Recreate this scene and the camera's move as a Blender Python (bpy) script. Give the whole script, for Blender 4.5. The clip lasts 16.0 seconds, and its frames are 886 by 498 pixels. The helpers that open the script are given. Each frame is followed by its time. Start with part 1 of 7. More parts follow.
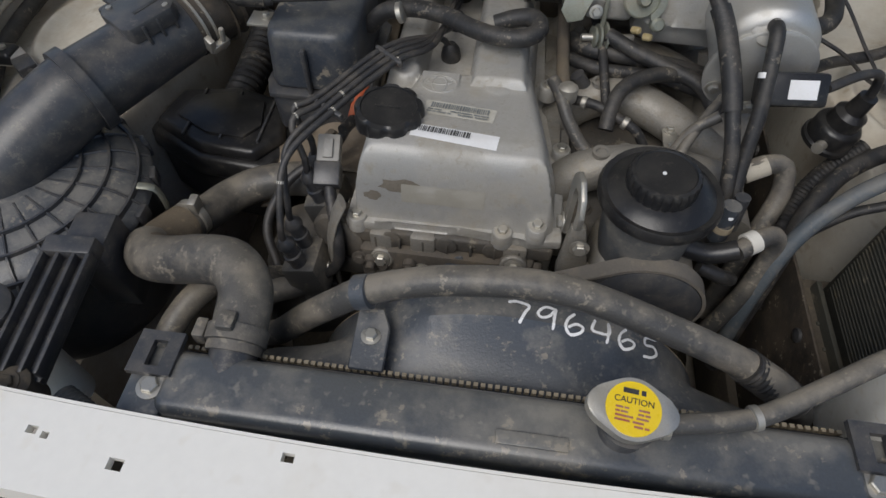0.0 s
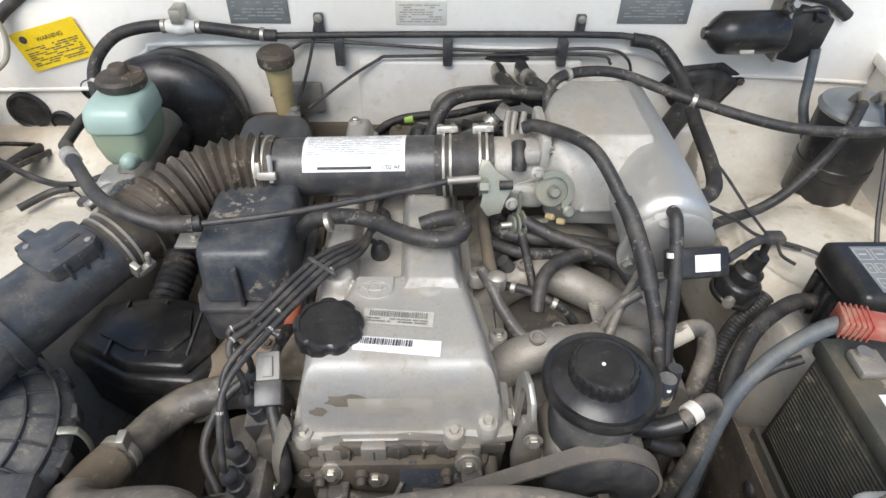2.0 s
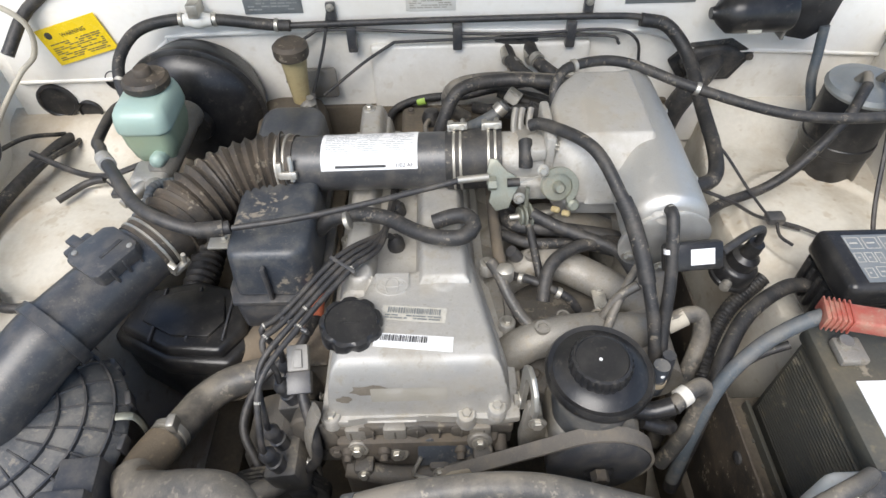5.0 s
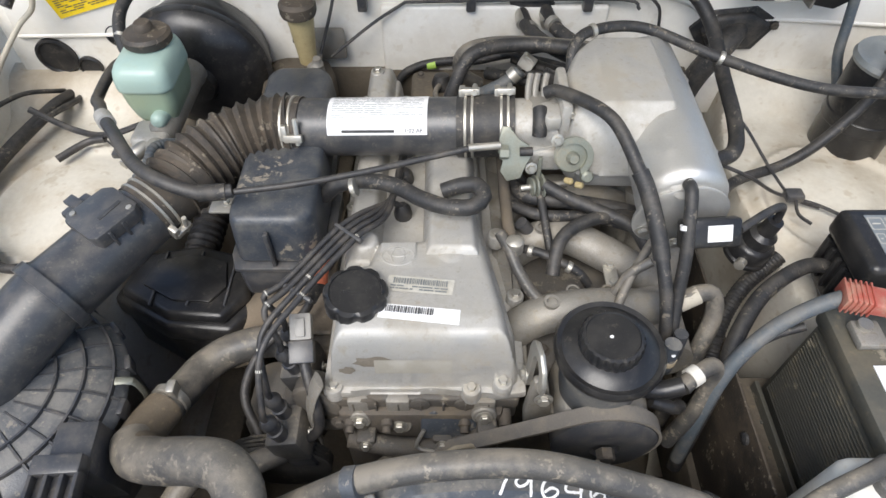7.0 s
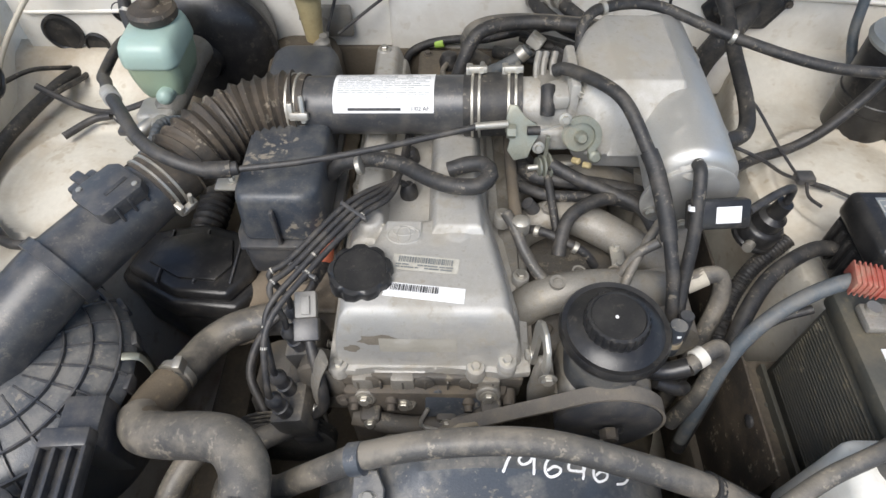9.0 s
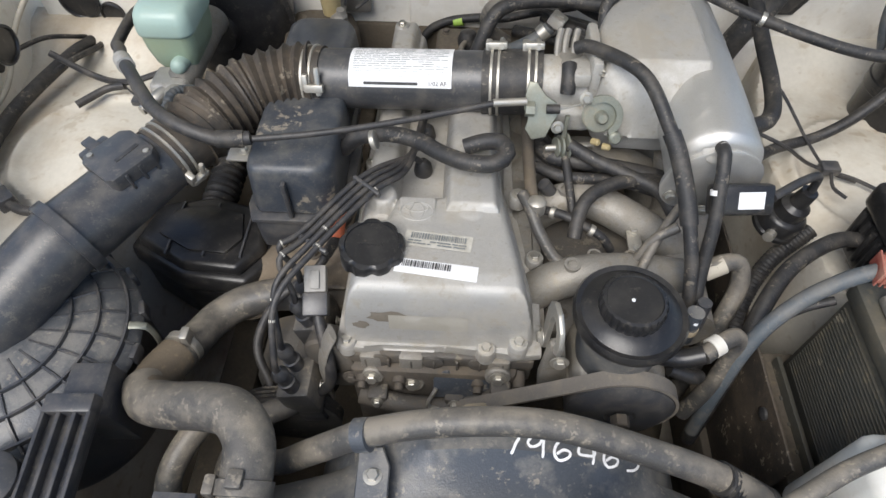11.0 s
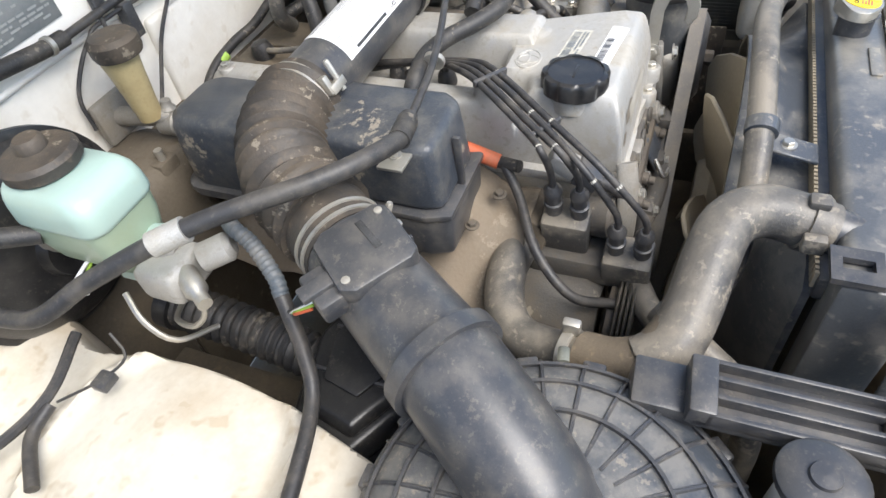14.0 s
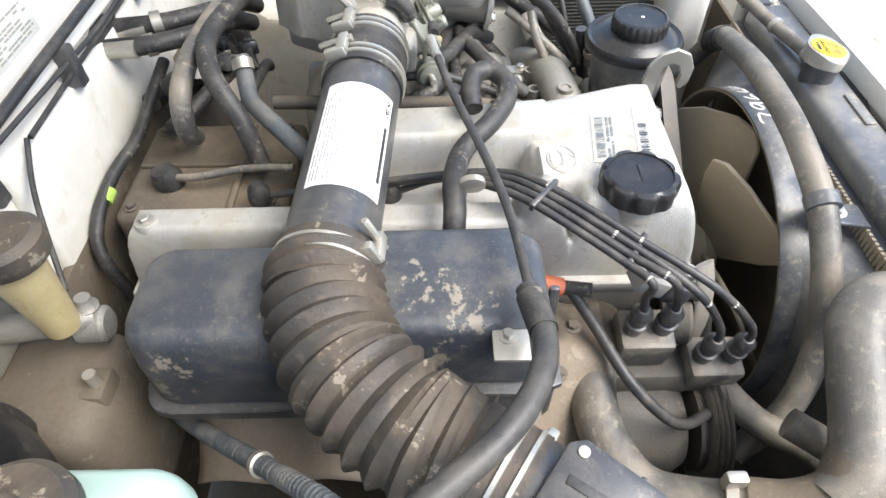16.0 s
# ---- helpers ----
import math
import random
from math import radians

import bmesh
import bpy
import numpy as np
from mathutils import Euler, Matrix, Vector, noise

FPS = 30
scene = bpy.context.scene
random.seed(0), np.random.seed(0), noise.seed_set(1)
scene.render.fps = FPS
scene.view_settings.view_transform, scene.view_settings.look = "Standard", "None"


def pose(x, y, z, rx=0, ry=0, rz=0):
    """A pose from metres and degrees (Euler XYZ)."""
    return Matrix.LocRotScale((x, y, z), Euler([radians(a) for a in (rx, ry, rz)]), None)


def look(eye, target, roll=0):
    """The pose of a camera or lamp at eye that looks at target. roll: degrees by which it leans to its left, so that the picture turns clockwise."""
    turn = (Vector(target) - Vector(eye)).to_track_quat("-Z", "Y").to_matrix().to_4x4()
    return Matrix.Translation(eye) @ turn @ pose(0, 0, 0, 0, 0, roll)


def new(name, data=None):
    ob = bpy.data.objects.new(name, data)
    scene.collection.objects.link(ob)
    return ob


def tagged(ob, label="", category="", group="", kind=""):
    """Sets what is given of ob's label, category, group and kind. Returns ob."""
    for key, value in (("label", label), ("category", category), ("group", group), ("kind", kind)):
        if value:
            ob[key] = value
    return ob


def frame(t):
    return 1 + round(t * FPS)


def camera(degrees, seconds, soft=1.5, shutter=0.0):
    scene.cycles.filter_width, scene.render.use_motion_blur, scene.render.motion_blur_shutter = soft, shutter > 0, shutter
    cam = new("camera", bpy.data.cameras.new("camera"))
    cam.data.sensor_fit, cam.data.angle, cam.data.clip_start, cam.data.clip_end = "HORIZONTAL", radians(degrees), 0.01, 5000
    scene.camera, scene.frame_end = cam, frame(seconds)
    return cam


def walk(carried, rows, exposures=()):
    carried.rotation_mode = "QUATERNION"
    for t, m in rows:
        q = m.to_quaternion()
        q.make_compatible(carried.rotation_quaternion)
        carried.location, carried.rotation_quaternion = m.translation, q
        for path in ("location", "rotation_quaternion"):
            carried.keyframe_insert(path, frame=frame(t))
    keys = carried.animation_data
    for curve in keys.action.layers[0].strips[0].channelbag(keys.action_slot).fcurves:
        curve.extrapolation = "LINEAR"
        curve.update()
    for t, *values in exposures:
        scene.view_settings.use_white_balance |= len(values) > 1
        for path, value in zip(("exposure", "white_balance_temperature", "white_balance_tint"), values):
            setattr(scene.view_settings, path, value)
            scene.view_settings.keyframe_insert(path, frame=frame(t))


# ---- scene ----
cam = camera(71.6, 16.0)
METRES, EYE, TILT, LEAN, TURN = 1.85, 1.5, -54.0, 0.0, 8.0
EXPOSURES = [(0.0, -0.66), (0.5, -0.32), (1.0, 0.02), (2.0, 0.34), (4.0, 0.42), (8.5, 0.33), (11.0, 0.2), (12.0, 0.42), (13.0, 0.75), (14.0, 0.90), (15.0, 1.15), (15.5, 1.28), (16.0, 1.32)]
ROWS = [
    (0.0, 0.0, 0.0, 0.0, 0.0, 0.0, -0.0),
    (0.5, -0.0273, -0.0167, 0.0188, -3.98, 1.05, 11.46),
    (1.0, -0.028, -0.0054, 0.0244, -6.75, 7.35, 10.56),
    (1.5, -0.0174, 0.0029, 0.0323, -6.59, 8.81, 7.47),
    (2.0, -0.01, -0.0082, 0.0485, -6.44, 11.46, 7.18),
    (2.5, -0.0164, -0.0382, 0.0653, -6.43, 12.07, 7.58),
    (3.0, -0.014, -0.0533, 0.0787, -5.1, 8.67, 7.64),
    (3.5, -0.0083, -0.0541, 0.082, -4.72, 7.35, 7.83),
    (4.0, -0.005, -0.0528, 0.0843, -4.61, 7.12, 8.08),
    (6.5, -0.0058, -0.0359, 0.0854, -4.57, 3.67, 6.85),
    (7.0, -0.0064, -0.0335, 0.0872, -4.41, 3.14, 6.39),
    (7.5, -0.0066, -0.033, 0.086, -4.34, 2.67, 6.07),
    (8.0, -0.0071, -0.0328, 0.0851, -4.13, 2.32, 6.12),
    (8.5, -0.0056, -0.0322, 0.0844, -3.95, 2.0, 6.1),
    (11.0, -0.0084, -0.0227, 0.0754, -2.94, 0.88, 4.03),
    (11.5, -0.0558, -0.0024, 0.0421, -2.8, 5.98, 3.75),
    (12.0, -0.1463, -0.0057, 0.0122, -5.19, 7.24, 14.07),
    (12.5, -0.1948, 0.0154, 0.0277, -16.24, 7.59, 26.69),
    (13.0, -0.2758, 0.0512, 0.0507, -28.64, 3.07, 36.11),
    (13.5, -0.373, 0.0997, 0.1145, -43.72, -10.2, 49.73),
    (14.0, -0.387, 0.1902, 0.1999, -64.64, -26.86, 58.57),
    (14.5, -0.3331, 0.2709, 0.2704, -88.38, -51.61, 56.97),
    (15.0, -0.3021, 0.313, 0.3157, -109.1, -68.52, 53.78),
    (15.5, -0.2933, 0.2918, 0.3213, -109.89, -66.77, 53.58),
    (16.0, -0.2702, 0.2788, 0.3359, -104.78, -60.39, 54.36),
]
walk(cam, [(t, pose(0, 0, EYE, TILT, LEAN, TURN) @ pose(METRES * x, METRES * y, METRES * z, 90 + pitch, roll, yaw)) for t, x, y, z, yaw, pitch, roll in ROWS],
     EXPOSURES)

# ---- world and light ----
world = bpy.data.worlds.new("sky")
scene.world = world
world.use_nodes = True
wn = world.node_tree.nodes
sky = wn.new("ShaderNodeTexSky")
sky.sky_type, sky.sun_disc = "NISHITA", False
sky.sun_elevation, sky.sun_rotation = radians(54), radians(202)
sky.air_density, sky.dust_density = 1.0, 1.5
world.node_tree.links.new(sky.outputs[0], wn["Background"].inputs[0])
wn["Background"].inputs[1].default_value = 0.15
sun = new("sun", bpy.data.lights.new("sun", "SUN"))
sun.data.energy, sun.data.angle, sun.data.color = 2.9, radians(40), (1.0, 0.975, 0.94)
sun.matrix_world = look((-1.4, -2.9, 6.0), (0, 0.5, 0.9))


# ---- materials ----
def material(name, color, rough=0.6, metal=0.0, dust=(0.3, 0.24, 0.16), amount=0.3, scale=18.0, grain=220.0,
             bump=0.15, vary=0.25, up=0.0, coat=0.0, fleck=0.0, fleck_scale=45.0, back=0.0):
    """Base colour with two scales of variation, dust in patches, fine relief."""
    m = bpy.data.materials.new(name)
    m.use_nodes = True
    nt = m.node_tree
    n, l = nt.nodes, nt.links
    b = n["Principled BSDF"]
    co = n.new("ShaderNodeNewGeometry")
    def tex(sc, det, rgh=0.6):
        t = n.new("ShaderNodeTexNoise")
        t.inputs["Scale"].default_value, t.inputs["Detail"].default_value, t.inputs["Roughness"].default_value = sc, det, rgh
        l.new(co.outputs["Position"], t.inputs["Vector"])
        return t
    big, fine = tex(scale, 6, 0.65), tex(grain, 3)
    ramp = n.new("ShaderNodeMapRange")
    ramp.inputs["From Min"].default_value, ramp.inputs["From Max"].default_value = 0.45, 0.68
    l.new(big.outputs["Fac"], ramp.inputs["Value"])
    spots = tex(scale * 7, 2)
    sr = n.new("ShaderNodeMapRange")
    sr.inputs["From Min"].default_value, sr.inputs["From Max"].default_value = 0.60, 0.70
    sr.inputs["To Max"].default_value = 0.6
    l.new(spots.outputs["Fac"], sr.inputs["Value"])
    sm = n.new("ShaderNodeMath")
    sm.operation, sm.use_clamp = "ADD", True
    l.new(ramp.outputs[0], sm.inputs[0])
    l.new(sr.outputs[0], sm.inputs[1])
    dirt = sm.outputs[0]
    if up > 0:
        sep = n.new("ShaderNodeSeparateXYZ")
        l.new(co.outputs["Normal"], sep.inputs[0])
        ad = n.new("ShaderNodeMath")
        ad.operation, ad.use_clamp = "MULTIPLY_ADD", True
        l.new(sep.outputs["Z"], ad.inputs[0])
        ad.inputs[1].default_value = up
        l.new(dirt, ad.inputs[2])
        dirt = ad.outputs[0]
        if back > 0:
            # more of the dust tint on faces turned towards +Y
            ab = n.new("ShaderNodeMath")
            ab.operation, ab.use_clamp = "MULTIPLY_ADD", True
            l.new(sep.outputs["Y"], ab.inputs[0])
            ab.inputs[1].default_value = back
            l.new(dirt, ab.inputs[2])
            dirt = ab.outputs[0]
    am = n.new("ShaderNodeMath")
    am.operation, am.use_clamp = "MULTIPLY", True
    am.inputs[1].default_value = amount
    l.new(dirt, am.inputs[0])
    var = n.new("ShaderNodeMapRange")
    var.inputs["To Min"].default_value, var.inputs["To Max"].default_value = 1 - vary, 1 + vary
    l.new(fine.outputs["Fac"], var.inputs["Value"])
    tint = n.new("ShaderNodeMix")
    tint.data_type, tint.blend_type = "RGBA", "MULTIPLY"
    tint.inputs["Factor"].default_value = 1.0
    tint.inputs["A"].default_value = (*color, 1)
    l.new(var.outputs[0], tint.inputs["B"])
    mix = n.new("ShaderNodeMix")
    mix.data_type = "RGBA"
    l.new(am.outputs[0], mix.inputs["Factor"])
    l.new(tint.outputs["Result"], mix.inputs["A"])
    mix.inputs["B"].default_value = (*dust, 1)
    base = mix.outputs["Result"]
    if fleck > 0:
        # dried mud flecks and scuffs, gathered in clusters
        f1, f2 = tex(fleck_scale, 5, 0.7), tex(fleck_scale * 0.22, 3)
        fs = n.new("ShaderNodeMath")
        fs.operation = "MULTIPLY"
        l.new(f1.outputs["Fac"], fs.inputs[0])
        l.new(f2.outputs["Fac"], fs.inputs[1])
        fr = n.new("ShaderNodeMapRange")
        fr.inputs["From Min"].default_value, fr.inputs["From Max"].default_value = 0.335, 0.365
        fr.inputs["To Max"].default_value = fleck
        l.new(fs.outputs[0], fr.inputs["Value"])
        mix2 = n.new("ShaderNodeMix")
        mix2.data_type = "RGBA"
        l.new(fr.outputs[0], mix2.inputs["Factor"])
        l.new(base, mix2.inputs["A"])
        mix2.inputs["B"].default_value = (0.40, 0.345, 0.26, 1)
        base = mix2.outputs["Result"]
    l.new(base, b.inputs["Base Color"])
    rr = n.new("ShaderNodeMapRange")
    rr.inputs["To Min"].default_value, rr.inputs["To Max"].default_value = rough, min(1.0, rough + 0.35)
    l.new(am.outputs[0], rr.inputs["Value"])
    l.new(rr.outputs[0], b.inputs["Roughness"])
    if metal > 0:
        mm = n.new("ShaderNodeMapRange")
        mm.inputs["To Min"].default_value, mm.inputs["To Max"].default_value = metal, 0.0
        l.new(am.outputs[0], mm.inputs["Value"])
        l.new(mm.outputs[0], b.inputs["Metallic"])
    b.inputs["Coat Weight"].default_value, b.inputs["Coat Roughness"].default_value = coat, 0.3
    bp = n.new("ShaderNodeBump")
    bp.inputs["Strength"].default_value, bp.inputs["Distance"].default_value = bump, 0.002
    l.new(fine.outputs["Fac"], bp.inputs["Height"])
    l.new(bp.outputs[0], b.inputs["Normal"])
    return m


DUST = (0.29, 0.25, 0.195)
M = {
    "paint": material("white_paint", (0.88, 0.855, 0.79), 0.32, 0, (0.70, 0.62, 0.49), 0.3, 5, 90, 0.03, 0.04, 0.0, 0.3),
    "paint_dirty": material("dusty_white_paint", (0.76, 0.735, 0.67), 0.42, 0, (0.52, 0.45, 0.34), 0.45, 6, 90, 0.05, 0.07),
    "paint_floor": material("dust_covered_paint", (0.62, 0.585, 0.505), 0.5, 0, (0.36, 0.27, 0.165), 0.62, 5, 120, 0.08, 0.1),
    "stain": material("oil_stain", (0.20, 0.172, 0.135), 0.5, 0.2, (0.30, 0.27, 0.22), 0.6, 40, 300, 0.1, 0.3),
    "beige": material("aged_beige_rubber", (0.46, 0.42, 0.34), 0.55, 0, DUST, 0.4, 25, 300, 0.1, 0.1),
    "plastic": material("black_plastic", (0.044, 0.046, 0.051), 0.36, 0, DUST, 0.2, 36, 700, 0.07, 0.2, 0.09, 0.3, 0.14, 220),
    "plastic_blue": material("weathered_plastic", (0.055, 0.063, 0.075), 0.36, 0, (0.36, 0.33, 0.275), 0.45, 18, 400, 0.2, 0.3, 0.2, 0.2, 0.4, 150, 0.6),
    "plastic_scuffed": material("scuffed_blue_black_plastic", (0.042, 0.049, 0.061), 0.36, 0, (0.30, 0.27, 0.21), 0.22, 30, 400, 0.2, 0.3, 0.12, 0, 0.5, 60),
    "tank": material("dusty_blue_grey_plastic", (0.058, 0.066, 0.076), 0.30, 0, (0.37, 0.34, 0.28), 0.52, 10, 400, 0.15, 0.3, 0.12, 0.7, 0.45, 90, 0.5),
    "rubber": material("black_rubber", (0.022, 0.022, 0.023), 0.5, 0, DUST, 0.18, 40, 600, 0.25, 0.25, 0.1, 0, 0.3, 150),
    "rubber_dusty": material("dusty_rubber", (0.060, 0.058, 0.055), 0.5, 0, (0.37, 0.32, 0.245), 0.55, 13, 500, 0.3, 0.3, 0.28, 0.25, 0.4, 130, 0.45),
    "rubber_brown": material("brown_dusty_rubber", (0.036, 0.032, 0.028), 0.5, 0, (0.16, 0.122, 0.084), 0.5, 12, 300, 0.3, 0.3, 0.25, 0, 0.45, 110),
    "wire": material("wire_sheath", (0.028, 0.028, 0.03), 0.45, 0, DUST, 0.2, 30, 700, 0.15, 0.2, 0.1),
    "alu": material("cast_aluminium", (0.50, 0.487, 0.455), 0.46, 0.5, (0.33, 0.295, 0.235), 0.75, 13, 800, 0.45, 0.2, 0.1, 0, 0.4, 34),
    "alu_dusty": material("dusty_cast_aluminium", (0.30, 0.285, 0.255), 0.5, 0.5, (0.22, 0.185, 0.135), 0.7, 14, 500, 0.4, 0.25, 0.15, 0, 0.3, 60),
    "steel": material("zinc_steel", (0.52, 0.50, 0.45), 0.42, 0.85, (0.35, 0.28, 0.18), 0.3, 30, 800, 0.1, 0.15),
    "iron": material("dusty_iron", (0.10, 0.088, 0.075), 0.65, 0.3, (0.16, 0.128, 0.088), 0.8, 12, 300, 0.4, 0.3, 0.2),
    "shield": material("dusty_heat_shield", (0.225, 0.188, 0.142), 0.6, 0.4, (0.20, 0.155, 0.108), 0.7, 9, 200, 0.3, 0.25, 0.1, 0, 0.3, 50),
    "tank_green": material("milky_plastic", (0.35, 0.47, 0.42), 0.28, 0, (0.36, 0.44, 0.36), 0.4, 8, 200, 0.05, 0.04),
    "fluid": material("brake_fluid_yellow", (0.30, 0.385, 0.285), 0.3, 0, (0.31, 0.35, 0.21), 0.4, 10, 200, 0.05, 0.05),
    "amber": material("amber_plastic", (0.42, 0.34, 0.18), 0.35, 0, (0.30, 0.22, 0.1), 0.5, 20, 200, 0.05, 0.1),
    "milk": material("milky_white_plastic", (0.72, 0.71, 0.66), 0.4, 0, (0.5, 0.42, 0.3), 0.4, 10, 200, 0.05, 0.05),
    "yellow": material("yellow_label", (0.85, 0.60, 0.02), 0.25, 0, (0.6, 0.45, 0.1), 0.2, 20, 200, 0.02, 0.05),
    "label": material("white_label", (0.82, 0.82, 0.82), 0.3, 0, (0.55, 0.5, 0.42), 0.18, 25, 300, 0.03, 0.04),
    "label_grey": material("aged_label", (0.52, 0.50, 0.44), 0.5, 0, (0.35, 0.32, 0.25), 0.5, 60, 300, 0.03, 0.1),
    "ink": material("dark_print", (0.03, 0.03, 0.03), 0.5, 0, (0.2, 0.2, 0.2), 0.2, 60, 300, 0.0, 0.1),
    "plate": material("grey_metal_plate", (0.24, 0.26, 0.265), 0.4, 0.4, (0.35, 0.33, 0.3), 0.35, 30, 300, 0.05, 0.1),
    "red": material("faded_red_rubber", (0.36, 0.085, 0.06), 0.5, 0, (0.36, 0.25, 0.18), 0.7, 30, 300, 0.15, 0.2),
    "orange": material("orange_boot", (0.55, 0.11, 0.04), 0.55, 0, (0.3, 0.16, 0.1), 0.5, 30, 300, 0.15, 0.2),
    "battery": material("grey_battery_case", (0.066, 0.066, 0.057), 0.45, 0, (0.22, 0.18, 0.115), 0.5, 8, 300, 0.12, 0.2, 0.1, 0, 0.5, 30),
    "belt": material("ribbed_belt", (0.15, 0.135, 0.115), 0.6, 0, (0.27, 0.23, 0.17), 0.6, 20, 400, 0.2, 0.2),
    "rubber_tan": material("tan_dusted_rubber", (0.15, 0.12, 0.085), 0.65, 0, (0.34, 0.26, 0.16), 0.6, 14, 400, 0.3, 0.25, 0.15),
    "faded": material("faded_sticker", (0.43, 0.40, 0.335), 0.55, 0.3, (0.46, 0.44, 0.40), 0.6, 25, 300, 0.05, 0.08),
    "tan": material("dusty_tan_plastic", (0.34, 0.285, 0.20), 0.65, 0, (0.42, 0.345, 0.235), 0.6, 14, 200, 0.2, 0.15),
    "under": material("dirty_underbody_and_gap_shade", (0.10, 0.084, 0.064), 0.85, 0, (0.20, 0.155, 0.10), 0.6, 8, 150, 0.4, 0.3),
    "grey_plug": material("grey_connector", (0.30, 0.29, 0.27), 0.5, 0, DUST, 0.3, 30, 300, 0.1, 0.15),
    "head": material("dirty_cast_head", (0.105, 0.098, 0.088), 0.6, 0.3, (0.13, 0.108, 0.08), 0.8, 16, 400, 0.4, 0.3, 0.1, 0, 0.4, 60),
    "chalk": material("white_chalk_marks", (0.85, 0.85, 0.85), 0.8, 0, (0.5, 0.5, 0.5), 0.2, 90, 400, 0.0, 0.1),
    "blue_hose": material("blue_grey_hose", (0.072, 0.088, 0.102), 0.5, 0, DUST, 0.35, 20, 400, 0.15, 0.2, 0.2),
    "green_tape": material("green_tape", (0.35, 0.55, 0.08), 0.5, 0, DUST, 0.3, 30, 300, 0.05, 0.1),
    "fins": material("radiator_fins", (0.22, 0.19, 0.14), 0.6, 0.4, (0.33, 0.25, 0.14), 0.6, 30, 400, 0.2, 0.2),
    "concrete": material("concrete_ground", (0.42, 0.38, 0.32), 0.85, 0, (0.33, 0.29, 0.23), 0.6, 3, 60, 0.4, 0.15),
    "glass_dark": material("dark_trim", (0.02, 0.022, 0.026), 0.25, 0, DUST, 0.2, 10, 300, 0.1, 0.2),
    "zinc": material("greenish_zinc_plate", (0.30, 0.31, 0.26), 0.4, 0.6, (0.24, 0.21, 0.15), 0.5, 30, 500, 0.15, 0.2, 0, 0, 0.3, 120),
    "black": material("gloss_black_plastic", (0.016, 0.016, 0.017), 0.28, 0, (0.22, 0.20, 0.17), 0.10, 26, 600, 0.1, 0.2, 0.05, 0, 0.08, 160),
    "toe": material("dirty_brown_steel_and_gap_shade", (0.135, 0.112, 0.083), 0.7, 0.1, (0.11, 0.085, 0.056), 0.7, 9, 200, 0.3, 0.25, 0.05, 0, 0.3, 60),
    "plate_print": material("faint_plate_print", (0.36, 0.37, 0.36), 0.5, 0.2, (0.3, 0.3, 0.28), 0.3, 60, 300, 0.0, 0.1),
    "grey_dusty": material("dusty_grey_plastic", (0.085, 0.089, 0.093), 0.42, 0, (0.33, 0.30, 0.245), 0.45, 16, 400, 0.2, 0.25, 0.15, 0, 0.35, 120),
    "alu_bright": material("bare_cast_aluminium", (0.58, 0.575, 0.555), 0.36, 0.75, (0.40, 0.36, 0.29), 0.4, 8, 700, 0.35, 0.15, 0.0, 0, 0.2, 40),
    "lamp": material("headlamp_reflector", (0.6, 0.58, 0.52), 0.25, 0.6, (0.4, 0.35, 0.28), 0.4, 14, 200, 0.1, 0.1),
}


# ---- mesh helpers ----
def part(name, bm, mat, parent=None, label="", smooth=True, angle=40):
    me = bpy.data.meshes.new(name)
    bmesh.ops.recalc_face_normals(bm, faces=bm.faces)
    bm.to_mesh(me)
    bm.free()
    me.materials.append(M[mat])
    if smooth:
        me.shade_smooth()
        me.set_sharp_from_angle(angle=radians(angle))
    ob = new(name, me)
    if parent:
        ob.parent = parent
    if label:
        ob["label"] = label
    return ob


def thing(name, label, category, group="", kind=""):
    return tagged(new(name), label, category, group, kind)


def V(*p):
    return Vector(p)


def spline(points, step=0.008):
    """Catmull-Rom line through the points at even steps."""
    P = [Vector(p) for p in points]
    if len(P) == 2:
        k = max(2, int((P[1] - P[0]).length / step))
        return [P[0].lerp(P[1], i / k) for i in range(k + 1)]
    P = [2 * P[0] - P[1]] + P + [2 * P[-1] - P[-2]]
    out = []
    for i in range(1, len(P) - 2):
        k = max(2, int((P[i + 1] - P[i]).length / step))
        for j in range(k):
            t = j / k
            a, b, c, d = P[i - 1:i + 3]
            out.append(0.5 * ((2 * b) + (c - a) * t + (2 * a - 5 * b + 4 * c - d) * t * t + (3 * b - a - 3 * c + d) * t ** 3))
    out.append(P[-2].copy())
    return out


